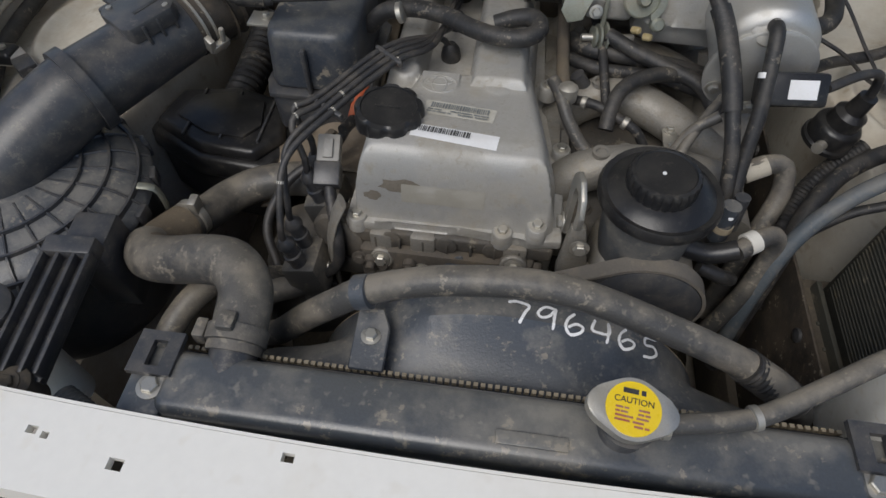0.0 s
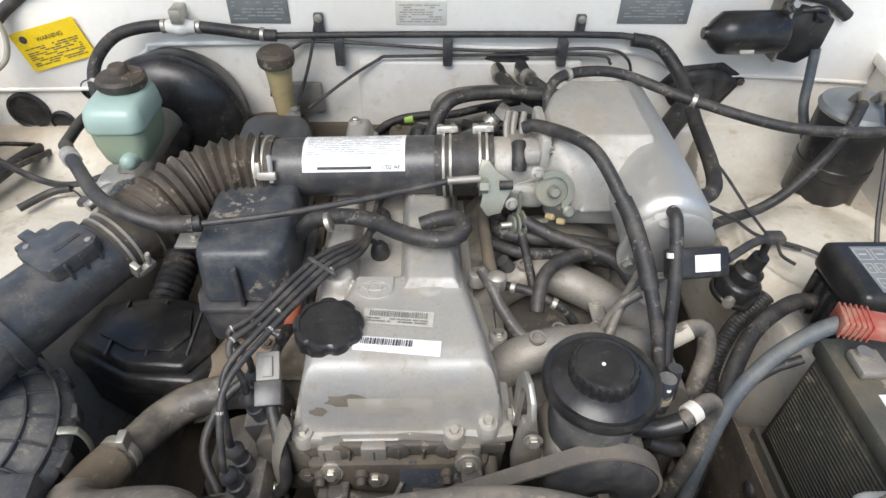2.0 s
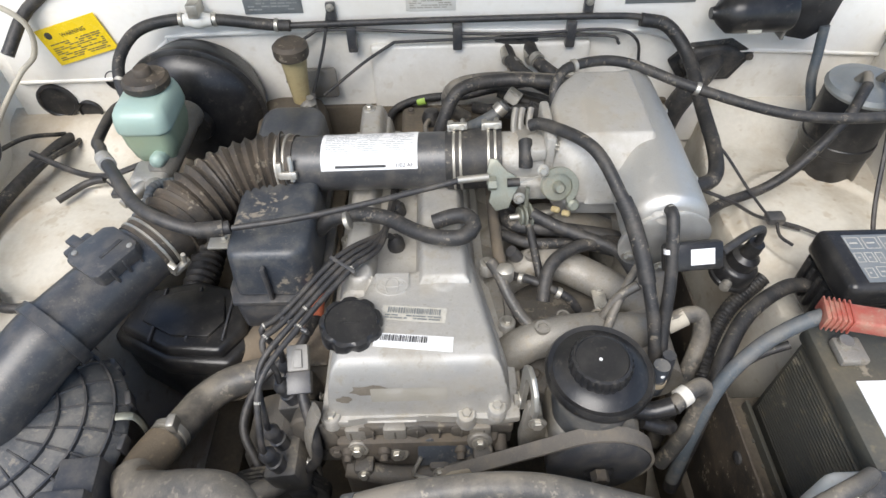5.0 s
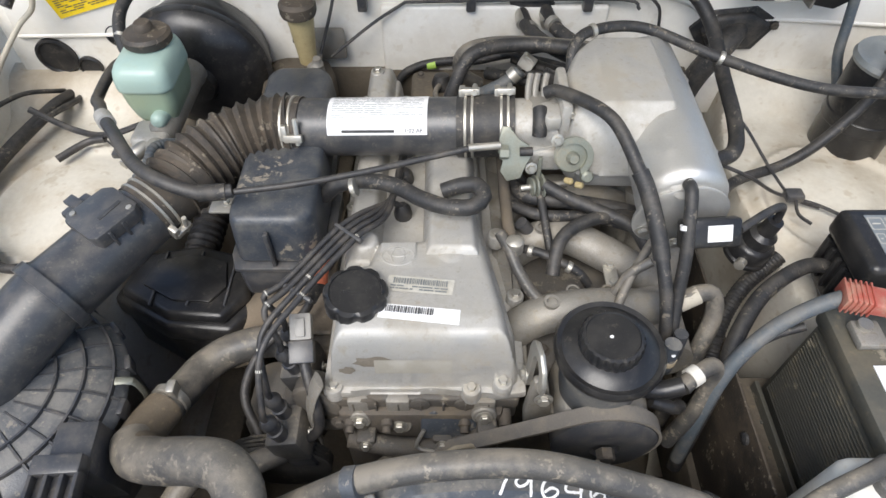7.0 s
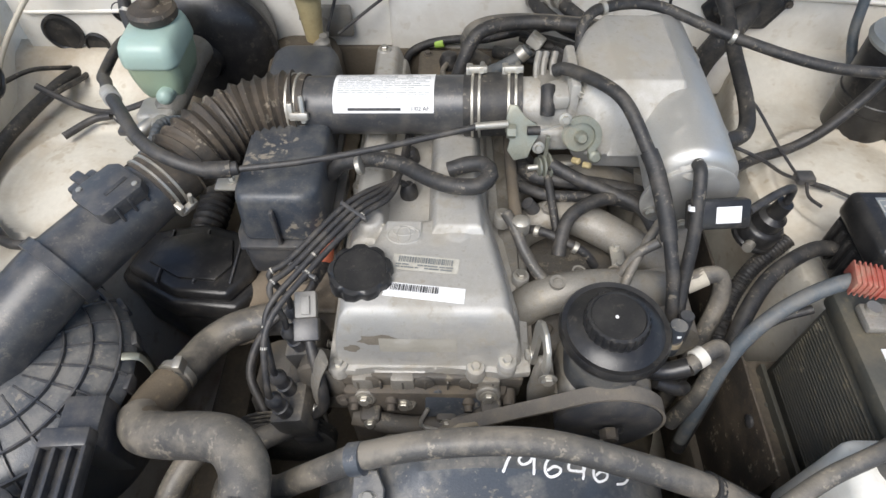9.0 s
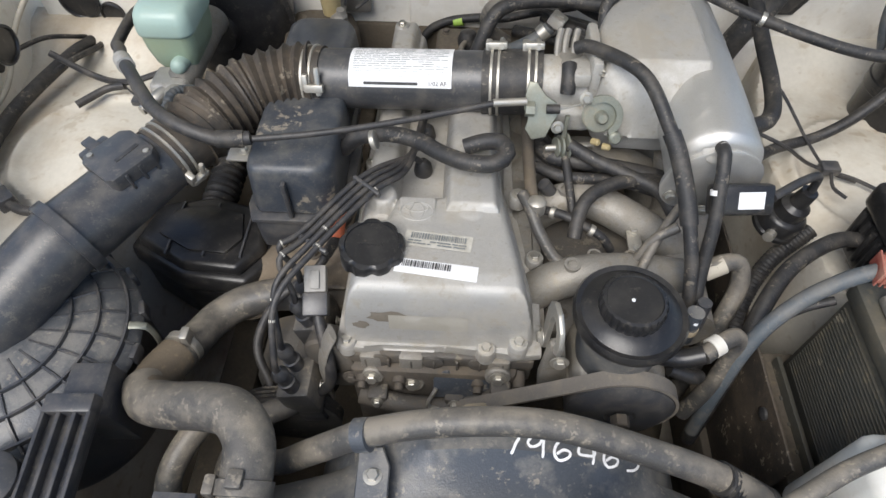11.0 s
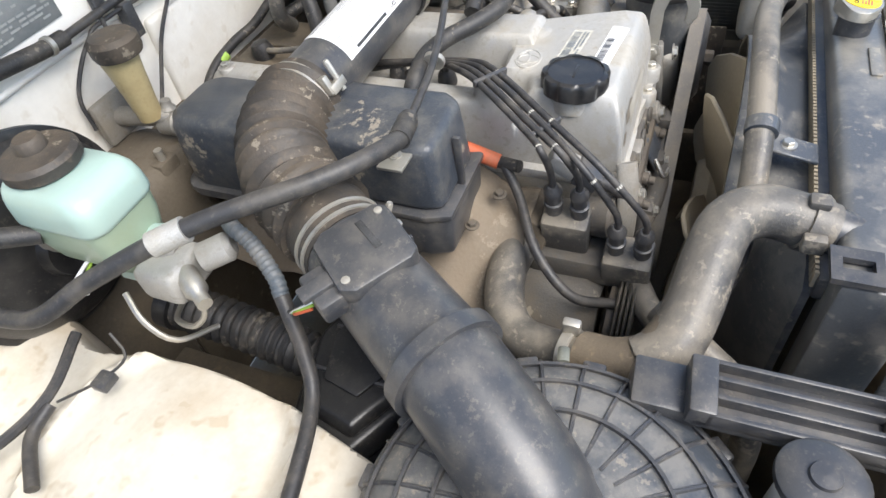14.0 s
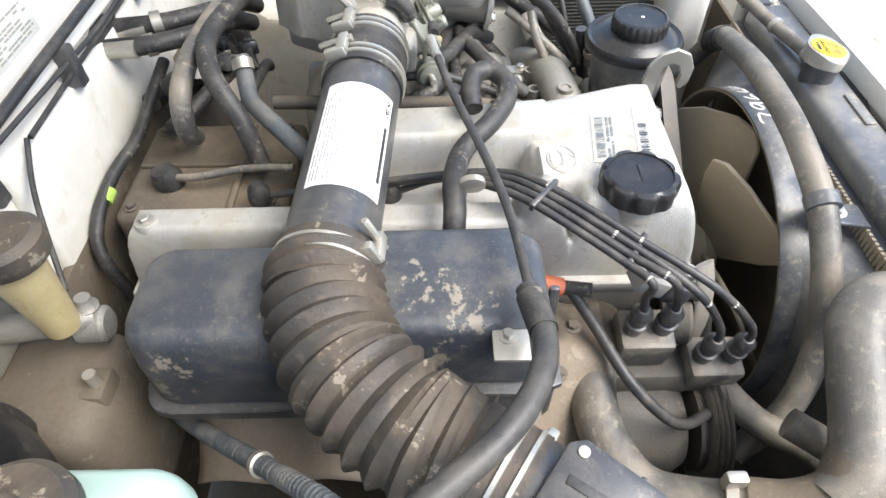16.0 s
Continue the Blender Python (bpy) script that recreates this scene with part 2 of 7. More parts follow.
def tube(points, r, n=12, step=0.008, ribs=0.0, pitch=0.01, caps=True, flat=1.0, bm=None, hollow=False):
    """A swept round tube; r is a number or a function of 0..1; ribs: height of rings spaced by pitch; flat: height over width."""
    bm = bm or bmesh.new()
    pts = spline(points, min(step, pitch / 4) if ribs else step)
    L = [0.0]
    for a, b in zip(pts, pts[1:]):
        L.append(L[-1] + (b - a).length)
    tan = (pts[1] - pts[0]).normalized()
    side = tan.cross(V(0, 0, 1))
    side = side.normalized() if side.length > 0.05 else tan.cross(V(0, 1, 0)).normalized()
    rings = []
    for i, p in enumerate(pts):
        t2 = (pts[min(i + 1, len(pts) - 1)] - pts[max(i - 1, 0)]).normalized()
        side = (side - t2 * side.dot(t2)).normalized()
        up = side.cross(t2)
        s = L[i] / L[-1]
        rad = r(s) if callable(r) else r
        if ribs:
            rad += ribs * (0.5 + 0.5 * math.cos(2 * math.pi * L[i] / pitch)) ** 1.5
        rings.append([bm.verts.new(p + rad * (math.cos(a) * side + flat * math.sin(a) * up)) for a in (2 * math.pi * k / n for k in range(n))])
    for a, b in zip(rings, rings[1:]):
        for k in range(n):
            bm.faces.new((a[k], a[(k + 1) % n], b[(k + 1) % n], b[k]))
    if caps:
        bm.faces.new(rings[0][::-1])
        bm.faces.new(rings[-1])
    return bm


def axis_matrix(origin, axis, roll=0):
    q = Vector(axis).to_track_quat("Z", "Y")
    return Matrix.Translation(origin) @ q.to_matrix().to_4x4() @ Matrix.Rotation(radians(roll), 4, "Z")


def lathe(profile, origin, axis=(0, 0, 1), n=32, lobes=0, depth=0.0, lobe_from=0.0, bm=None, sx=1.0, sy=1.0):
    """Turn (radius, height) pairs round an axis. lobes: grip waves on radii above lobe_from."""
    bm = bm or bmesh.new()
    m = axis_matrix(origin, axis)
    rings = []
    for r, h in profile:
        row = []
        for k in range(n):
            a = 2 * math.pi * k / n
            rr = r - (depth * (0.5 - 0.5 * math.cos(lobes * a)) ** 3 if lobes and r > lobe_from else 0)
            row.append(bm.verts.new(m @ V(rr * math.cos(a) * sx, rr * math.sin(a) * sy, h)))
        rings.append(row)
    for a, b in zip(rings, rings[1:]):
        for k in range(n):
            bm.faces.new((a[k], a[(k + 1) % n], b[(k + 1) % n], b[k]))
    if profile[0][0] > 1e-5:
        bm.faces.new(rings[0][::-1])
    if profile[-1][0] > 1e-5:
        bm.faces.new(rings[-1])
    return bm


def rbox(lo, hi, bevel=0.004, segs=2, m=None, bm=None, taper=0.0):
    """A box between two corners with rounded edges; taper narrows the top."""
    own = bmesh.new()
    lo, hi = Vector(lo), Vector(hi)
    bmesh.ops.create_cube(own, size=1)
    c, s = (lo + hi) / 2, hi - lo
    for v in own.verts:
        k = 1 - taper if v.co.z > 0 else 1
        v.co = V(c.x + v.co.x * s.x * k, c.y + v.co.y * s.y * k, c.z + v.co.z * s.z)
    if bevel:
        bmesh.ops.bevel(own, geom=own.edges[:], offset=min(bevel, min(s) * 0.45), segments=segs, affect="EDGES", profile=0.5)
    if m:
        own.transform(m)
    return merge(own, bm)


def merge(own, bm):
    if bm is None:
        return own
    me = bpy.data.meshes.new("tmp")
    own.to_mesh(me)
    own.free()
    bm.from_mesh(me)
    bpy.data.meshes.remove(me)
    return bm


def prism(outline, z0, z1, bevel=0.004, segs=2, m=None, bm=None, inset=0.0, edges="all"):
    """An upright prism over a plan outline; inset pulls the top in."""
    own = bmesh.new()
    c = sum((V(x, y, 0) for x, y in outline), V(0, 0, 0)) / len(outline)
    bot = [own.verts.new((x, y, z0)) for x, y in outline]
    top = []
    for x, y in outline:
        d = V(x, y, 0) - c
        k = max(0.0, 1 - inset / max(d.length, 1e-4))
        top.append(own.verts.new((c.x + d.x * k, c.y + d.y * k, z1)))
    own.faces.new(bot[::-1])
    own.faces.new(top)
    n = len(outline)
    for i in range(n):
        own.faces.new((bot[i], bot[(i + 1) % n], top[(i + 1) % n], top[i]))
    if bevel:
        es = [e for e in own.edges if edges == "all" or e.verts[0].co.z > (z0 + z1) / 2 or e.verts[1].co.z > (z0 + z1) / 2]
        bmesh.ops.bevel(own, geom=es, offset=bevel, segments=segs, affect="EDGES", profile=0.5, clamp_overlap=True)
    if m:
        own.transform(m)
    return merge(own, bm)


def frame_matrix(origin, xdir, up):
    """Axes: x along xdir, z near up."""
    x = Vector(xdir).normalized()
    z = Vector(up)
    z = (z - x * z.dot(x)).normalized()
    y = z.cross(x)
    m = Matrix((x, y, z)).transposed().to_4x4()
    m.translation = origin
    return m


def bolt(parent, at, axis=(0, 0, 1), r=0.0065, mat="steel", name="bolt", washer=True):
    bm = bmesh.new()
    if washer:
        lathe([(r * 1.5, 0), (r * 1.5, 0.0015), (r * 1.1, 0.002)], at, axis, 20, bm=bm)
    lathe([(r, 0.0015), (r, 0.006), (r * 0.85, 0.007)], at, axis, 6, bm=bm)
    return part(name, bm, mat, parent, smooth=True, angle=25)


def hose(name, points, r, mat, label, category="hose", group="", kind="", **k):
    ob = part(name, tube(points, r, **k), mat)
    return tagged(ob, label, category, group, kind)


def ring(parent, origin, axis, r, w=0.008, t=0.0015, mat="steel", name="clamp_band", screw=None):
    """A clamp band with two raised wires and a screw housing."""
    bm = bmesh.new()
    for o in (-w, w):
        lathe([(r, -0.0022), (r + t, -0.0016), (r + t, 0.0016), (r, 0.0022)], Vector(origin) + Vector(axis).normalized() * o, axis, 40, bm=bm)
    b = part(name, bm, mat, parent)
    if screw is not None:
        s = Vector(screw)
        a = Vector(axis).normalized()
        m = frame_matrix(Vector(origin) + s.normalized() * (r + 0.006), a, s)
        bm = rbox((-0.014, -0.006, -0.005), (0.014, 0.006, 0.005), 0.002, m=m)
        rbox((-0.017, -0.004, -0.010), (-0.008, 0.02, 0.004), 0.002, m=m, bm=bm)
        lathe([(0.004, -0.010), (0.004, 0.028), (0.003, 0.03)], m @ V(0.006, 0, 0), m.to_3x3() @ V(0, 1, 0), 8, bm=bm)
        part("clamp_screw", bm, mat, parent)
    return b


def text_part(name, body, size, m, mat, parent, label=""):
    cu = bpy.data.curves.new(name, "FONT")
    cu.body, cu.size, cu.align_x, cu.align_y, cu.extrude = body, size, "CENTER", "CENTER", 0.0002
    tmp = bpy.data.objects.new(name, cu)
    scene.collection.objects.link(tmp)
    dg = bpy.context.evaluated_depsgraph_get()
    me = bpy.data.meshes.new_from_object(tmp.evaluated_get(dg))
    bpy.data.objects.remove(tmp)
    me.transform(m)
    me.materials.clear()
    me.materials.append(M[mat])
    ob = new(name, me)
    ob.parent = parent
    if label:
        ob["label"] = label
    return ob


def bars(m, rows, w, h, rnd, fill=0.75, bm=None):
    """Print that cannot be read: short bars in rows on the plane of m, w by h."""
    bm = bm or bmesh.new()
    for i in range(rows):
        y = h / 2 - (i + 0.5) * h / rows
        x = -w / 2
        while x < w / 2 - 0.003:
            k = min(rnd.uniform(0.004, 0.018), w / 2 - x)
            if rnd.random() < fill:
                q = [m @ V(x, y - h / rows * 0.25, 0), m @ V(x + k * 0.85, y - h / rows * 0.25, 0),
                     m @ V(x + k * 0.85, y + h / rows * 0.25, 0), m @ V(x, y + h / rows * 0.25, 0)]
                bm.faces.new([bm.verts.new(p) for p in q])
            x += k
    return bm


def barcode(m, w, h, rnd, bm=None):
    bm = bm or bmesh.new()
    x = -w / 2
    while x < w / 2:
        k = rnd.choice((0.0008, 0.0012, 0.002))
        q = [m @ V(x, -h / 2, 0), m @ V(x + k, -h / 2, 0), m @ V(x + k, h / 2, 0), m @ V(x, h / 2, 0)]
        bm.faces.new([bm.verts.new(p) for p in q])
        x += k + rnd.choice((0.0008, 0.0014))
    return bm


def rounded(x0, x1, y0, y1, r, n=6):
    """A plan rectangle with round corners."""
    out = []
    for cx, cy, a in ((x1 - r, y1 - r, 0), (x0 + r, y1 - r, 90), (x0 + r, y0 + r, 180), (x1 - r, y0 + r, 270)):
        out += [(cx + r * math.cos(radians(a + 90 * k / n)), cy + r * math.sin(radians(a + 90 * k / n))) for k in range(n + 1)]
    return out


def stack(outline, levels):
    """A body of sections over one outline; levels: height, scale in x, scale in y, shift in y."""
    bm = bmesh.new()
    cx, cy = sum(p[0] for p in outline) / len(outline), sum(p[1] for p in outline) / len(outline)
    rings = [[bm.verts.new((cx + (x - cx) * kx, cy + (y - cy) * ky + dy, z)) for x, y in outline] for z, kx, ky, dy in levels]
    n = len(outline)
    for a, b in zip(rings, rings[1:]):
        for k in range(n):
            bm.faces.new((a[k], a[(k + 1) % n], b[(k + 1) % n], b[k]))
    bm.faces.new(rings[0][::-1])
    bm.faces.new(rings[-1])
    return bm


rnd = random.Random(4)


# ---- structure ----
def slab(name, lo, hi, mat, label, category, bevel=0.003, kind="structure"):
    return tagged(part(name, rbox(lo, hi, bevel), mat), label, category, kind=kind)


def pierced(x0, x1, y0, y1, z0, z1, holes, bm=None, cuts=()):
    """A plate with rectangular holes right through it."""
    own = bmesh.new()
    xs = sorted({x0, x1, *cuts, *(v for h in holes for v in h[:2])})
    ys = sorted({y0, y1, *(v for h in holes for v in h[2:])})
    def solid(i, j):
        if not (0 <= i < len(xs) - 1 and 0 <= j < len(ys) - 1):
            return False
        cx, cy = (xs[i] + xs[i + 1]) / 2, (ys[j] + ys[j + 1]) / 2
        return not any(a < cx < b and c < cy < d for a, b, c, d in holes)
    def quad(*p):
        own.faces.new([own.verts.new(q) for q in p])
    for i in range(len(xs) - 1):
        for j in range(len(ys) - 1):
            if not solid(i, j):
                continue
            a, b, c, d = xs[i], xs[i + 1], ys[j], ys[j + 1]
            quad((a, c, z1), (b, c, z1), (b, d, z1), (a, d, z1))
            quad((a, c, z0), (a, d, z0), (b, d, z0), (b, c, z0))
            if not solid(i - 1, j): quad((a, c, z0), (a, c, z1), (a, d, z1), (a, d, z0))
            if not solid(i + 1, j): quad((b, c, z0), (b, d, z0), (b, d, z1), (b, c, z1))
            if not solid(i, j - 1): quad((a, c, z0), (b, c, z0), (b, c, z1), (a, c, z1))
            if not solid(i, j + 1): quad((a, d, z0), (a, d, z1), (b, d, z1), (b, d, z0))
    bmesh.ops.remove_doubles(own, verts=own.verts, dist=1e-5)
    return merge(own, bm)


def sheet(fn, x0, x1, y0, y1, nx, ny, thick=0.004):
    """A pressed sheet z = fn(x, y) with an underside."""
    bm = bmesh.new()
    g = [[bm.verts.new((x0 + (x1 - x0) * i / nx, y0 + (y1 - y0) * j / ny, fn(x0 + (x1 - x0) * i / nx, y0 + (y1 - y0) * j / ny)))
          for j in range(ny + 1)] for i in range(nx + 1)]
    for i in range(nx):
        for j in range(ny):
            bm.faces.new((g[i][j], g[i + 1][j], g[i + 1][j + 1], g[i][j + 1]))
    return bm


def smooth(a, b, x):
    t = min(1.0, max(0.0, (x - a) / (b - a)))
    return t * t * (3 - 2 * t)


tagged(part("ground", rbox((-60, -60, -0.1), (60, 60, 0), 0), "concrete"), "pale dusty concrete ground under the vehicle", "ground", kind="structure")

# front upper panel with its holes
pan = pierced(-0.70, 0.70, 0.068, 0.145, 0.966, 0.976,
              [(-0.158, -0.147, 0.129, 0.137), (-0.302, -0.288, 0.098, 0.108), (-0.385, -0.375, 0.114, 0.121),
               (-0.37, -0.363, 0.112, 0.118), (0.18, 0.20, 0.098, 0.106)], cuts=[-0.7 + 0.02 * i for i in range(1, 70)])


def recess(x):
    """How far the panel's front edge steps back round the bonnet latch."""
    return 0.030 * smooth(-0.19, -0.12, x) * smooth(0.20, 0.13, x)


for v in pan.verts:
    if v.co.y < 0.07:
        v.co.y += recess(v.co.x)
    v.co.y += 0.008 + 0.07 * v.co.x ** 2
panel = tagged(part("front_panel", pan, "paint", smooth=False), "white painted front cross panel with square holes", "body panel", kind="structure")
for y0, z0, nm in ((0.1455, 0.945, "rear_lip"), (0.082, 0.90, "front_face")):
    bm = rbox((-0.70, y0, z0), (0.70, y0 + 0.003, 0.9755 if y0 > 0.1 else 0.9655), 0)
    bmesh.ops.subdivide_edges(bm, edges=[e for e in bm.edges if abs(e.verts[0].co.x - e.verts[1].co.x) > 1], cuts=70)
    for v in bm.verts:
        if y0 < 0.1:
            v.co.y += recess(v.co.x) - 0.012
        v.co.y += 0.008 + 0.07 * v.co.x ** 2
    part(nm, bm, "paint", panel, smooth=False)
slab("grille_backing", (-0.22, -0.03, 0.35), (0.72, 0.01, 0.84), "glass_dark", "black plastic grille behind the front panel", "grille")
# unseen wall added low in front to keep light out of the bay
slab("wall_front", (-0.80, 0.13, 0.30), (0.80, 0.14, 0.80), "under", "plain lower front wall, added to keep the bay dark", "body panel")


def tower_z(x, y, s):
    """Wheel-house top with a low dome and pressed step; s is the side."""
    u = x * s
    z = 0.855 + 0.035 * math.exp(-((u - 0.66) ** 2 + (y - 0.83) ** 2) / 0.02) * 0.9
    z += 0.012 * smooth(0.04, 0.0, abs((u - 0.66) ** 2 + (y - 0.83) ** 2 - 0.02) * 8)
    edge_u = 0.062 * smooth(0.5, 0.62, y) * smooth(1.12, 1.0, y) if s < 0 else 0.0
    z -= 0.46 * smooth(0.545, 0.50, u - 0.05 * math.sin(y * 5.5) - edge_u)
    z -= 0.20 * smooth(0.60, 0.48, y)
    z += 0.05 * smooth(1.06, 1.16, y)
    return z


for s, nm in ((-1, "wall_left"), (1, "wall_right")):
    x0, x1 = sorted((s * 0.40, s * 0.93))
    tagged(part(nm + "_wheelhouse", sheet(lambda x, y: tower_z(x, y, s), x0, x1, 0.30, 1.20, 170, 100), "paint_floor"),
           "dusty white painted wheel house of the engine bay", "body panel", kind="structure")
    def edge(y, o=0.0):
        return (s * ((0.705 if s < 0 else 0.647) + 0.172 * y + o), y)
    tagged(part(nm, prism([edge(0.05, 0.012), edge(1.30, 0.012), edge(1.30, 0.02), edge(0.05, 0.02)], 0.50, 1.05, 0), "paint_dirty"),
           "dusty white inner wing of the engine bay", "body panel", kind="structure")
    rl = tagged(part(nm + "_rail", prism([edge(0.03), edge(1.45), (s * 1.02, 1.45), (s * 1.02, 0.03)], 1.045, 1.07, 0.006), "paint"),
           "white painted wing rail with a folded edge", "body panel", kind="structure")
    part("seam", prism([edge(0.03, 0.055), edge(1.45, 0.055), edge(1.45, 0.062), edge(0.03, 0.062)], 1.068, 1.078, 0.003), "paint", rl)
    for y in (0.35, 0.75, 1.1):
        bolt(rl, (edge(y, 0.03)[0], y, 1.070), r=0.007)
    a = sorted((s * 1.01, s * 1.03))
    tagged(part(nm + "_outer", rbox((a[0], 0.0, 0.45), (a[1], 1.50, 1.06), 0.006), "paint"),
           "white painted outer wing", "body panel", kind="structure")

# firewall
fw = tagged(part("wall_rear", rbox((-0.89, 1.175, 0.35), (0.89, 1.19, 1.195), 0.003), "paint_dirty"), "dusty white painted firewall with pressed ledges", "firewall", kind="structure")
FOLD = [(-0.86, 0.985), (-0.646, 0.990), (-0.610, 1.006), (-0.587, 1.028), (-0.535, 1.068), (-0.505, 1.078), (-0.218, 1.080), (0.338, 1.067),
        (0.395, 1.062), (0.44, 1.045), (0.515, 1.016), (0.545, 1.012), (0.60, 1.019), (0.86, 1.004)]
fwm = frame_matrix((0, 1.178, 0), (1, 0, 0), (0, -1, 0))
part("upper_panel", prism(FOLD + [(0.86, 1.193), (-0.86, 1.193)], 0, 0.010, 0.003, 2, m=fwm), "paint", fw, "upper firewall panel with a folded lower edge")
part("fold", tube([(x, 1.1715, z) for x, z in FOLD], 0.0055, n=10, step=0.015), "paint", fw, "pressed bead")
for a, b, c, d in ((-0.15, 0.28, 0.86, 1.05), (0.33, 0.70, 0.80, 0.90)):
    part("pressing", rbox((a, 1.162, c), (b, 1.18, d), 0.011, 3), "paint_dirty", fw)
# sheets that paint the shaded gaps behind the engine and below the booster
part("toe_board", rbox((-0.375, 1.160, 0.36), (0.46, 1.1745, 0.915), 0.006), "toe", fw, "brown sheet painting the dark gap on the lower firewall")
part("toe_board", rbox((-0.66, 1.162, 0.36), (-0.378, 1.1745, 0.868), 0.006), "under", fw, "dark sheet painting the shaded gap below the brake booster")
cowl = tagged(part("cowl_grille", rbox((-0.80, 1.215, 1.185), (0.80, 1.46, 1.20), 0.004), "glass_dark"), "black plastic cowl grille below the windscreen", "cowl", kind="structure")
for i in range(40):
    part("slat", rbox((-0.78 + i * 0.04, 1.24, 1.2015), (-0.755 + i * 0.04, 1.44, 1.206), 0.001), "glass_dark", cowl)
tagged(part("weatherstrip", tube([(-0.80, 1.10, 1.085), (-0.775, 1.15, 1.128), (-0.745, 1.166, 1.152), (-0.703, 1.168, 1.174), (-0.615, 1.168, 1.189), (-0.478, 1.168, 1.196), (-0.2, 1.168, 1.199), (0.2, 1.168, 1.196),
       (0.523, 1.168, 1.187), (0.631, 1.168, 1.180), (0.705, 1.166, 1.168), (0.752, 1.160, 1.140)], 0.011, step=0.015), "rubber"),
       "black rubber weatherstrip along the cowl edge", "seal", kind="structure")
# bonnet held open overhead
hood = tagged(part("bonnet", rbox((-0.74, -0.02, -0.012), (0.74, 1.26, 0.012), 0.008,
              m=Matrix.Translation((0, 1.42, 1.24)) @ Matrix.Rotation(radians(180 - 41), 4, "X")), "paint"),
              "white painted bonnet held open over the engine", "bonnet", kind="structure")
# unseen slab added below so that the lower bay stays dark
slab("undertray", (-0.80, 0.10, 0.30), (0.80, 1.19, 0.32), "under", "plain slab under the bay, added to keep it dark", "undertray")
for s in (-1, 1):
    a = sorted((s * 0.40, s * 0.47))
    slab("chassis_rail", (a[0], 0.12, 0.42), (a[1], 1.18, 0.56), "under", "dirty steel chassis rail", "chassis rail", 0.008)

# ---- engine ----


def poly_distance(X, Y, poly):
    """Signed distance to a polygon, inside positive."""
    d = np.full(X.shape, 1e9)
    inside = np.zeros(X.shape, bool)
    for (x1, y1), (x2, y2) in zip(poly, poly[1:] + poly[:1]):
        ex, ey = x2 - x1, y2 - y1
        t = np.clip(((X - x1) * ex + (Y - y1) * ey) / (ex * ex + ey * ey), 0, 1)
        d = np.minimum(d, np.hypot(X - x1 - t * ex, Y - y1 - t * ey))
        cross = ((y1 > Y) != (y2 > Y)) & (X < ex * (Y - y1) / (ey if abs(ey) > 1e-9 else 1e-9) + x1)
        inside ^= cross
    return np.where(inside, d, -d)


def cast_top(base_poly, z0, features, nx=90, ny=150, cut=False):
    """A casting: raised polygons with rounded walls over a flange. features: polygon, height function, wall width."""
    xs = [p[0] for p in base_poly]
    ys = [p[1] for p in base_poly]
    X, Y = np.meshgrid(np.linspace(min(xs), max(xs), nx), np.linspace(min(ys), max(ys), ny), indexing="ij")
    Z = np.full(X.shape, z0)
    for poly, top, w in features:
        d = poly_distance(X, Y, poly)
        s = np.clip((d + w * 0.15) / w, 0, 1)
        s = np.sqrt(np.clip(1 - (1 - s) ** 2.6, 0, 1))
        Z = np.maximum(Z, z0 + (top(X, Y) - z0) * s)
    bm = bmesh.new()
    g = [[bm.verts.new((X[i, j], Y[i, j], Z[i, j])) for j in range(ny)] for i in range(nx)]
    for i in range(nx - 1):
        for j in range(ny - 1):
            if cut and Z[i:i + 2, j:j + 2].max() <= z0 + 1e-6:
                continue
            bm.faces.new((g[i][j], g[i + 1][j], g[i + 1][j + 1], g[i][j + 1]))
    return bm


def rect(a, b, c, d):
    return [(a, c), (b, c), (b, d), (a, d)]


engine = thing("engine", "dusty four-cylinder petrol engine block under the valve cover", "engine")
part("cylinder_head", rbox((-0.185, 0.468, 0.80), (0.075, 1.07, 0.905), 0.006), "alu_dusty", engine)
part("block", rbox((-0.16, 0.48, 0.42), (0.05, 1.05, 0.80), 0.02), "iron", engine)
part("timing_cover", prism([(-0.17, 0.44), (0.05, 0.44), (0.06, 0.48), (-0.18, 0.48)], 0.55, 0.868, 0.008), "iron", engine)
part("front_flange", rbox((-0.178, 0.452, 0.868), (0.072, 0.475, 0.8925), 0.004, 3), "head", engine)
for x in (-0.13, -0.06, 0.0):
    part("half_moon_plug", lathe([(0.014, 0), (0.014, 0.003), (0.012, 0.004)], (x, 0.452, 0.881), (0, -1, 0), 28), "head", engine)
part("timing_cap", lathe([(0.033, -0.01), (0.033, 0.012), (0.028, 0.016)], (-0.195, 0.47, 0.862), (-0.3, -1, 0.1), 28), "head", engine)

vc = thing("valve_cover", "cast aluminium valve cover with raised ridges and stickers", "valve cover")
body_poly = [(-0.172, 0.468), (0.066, 0.468), (0.066, 0.52), (0.03, 0.70), (0.03, 0.90), (-0.108, 0.90), (-0.108, 1.07), (-0.172, 1.07)]
hump = [(-0.170, 0.467), (0.060, 0.467), (0.052, 0.53), (0.026, 0.675), (-0.045, 0.69), (-0.052, 0.648), (-0.125, 0.64), (-0.135, 0.60), (-0.166, 0.595)]
ridge = [(-0.058, 0.60), (0.026, 0.60), (0.018, 0.72), (0.018, 0.885), (-0.058, 0.885)]
left_ridge = rect(-0.17, -0.118, 0.60, 1.075)
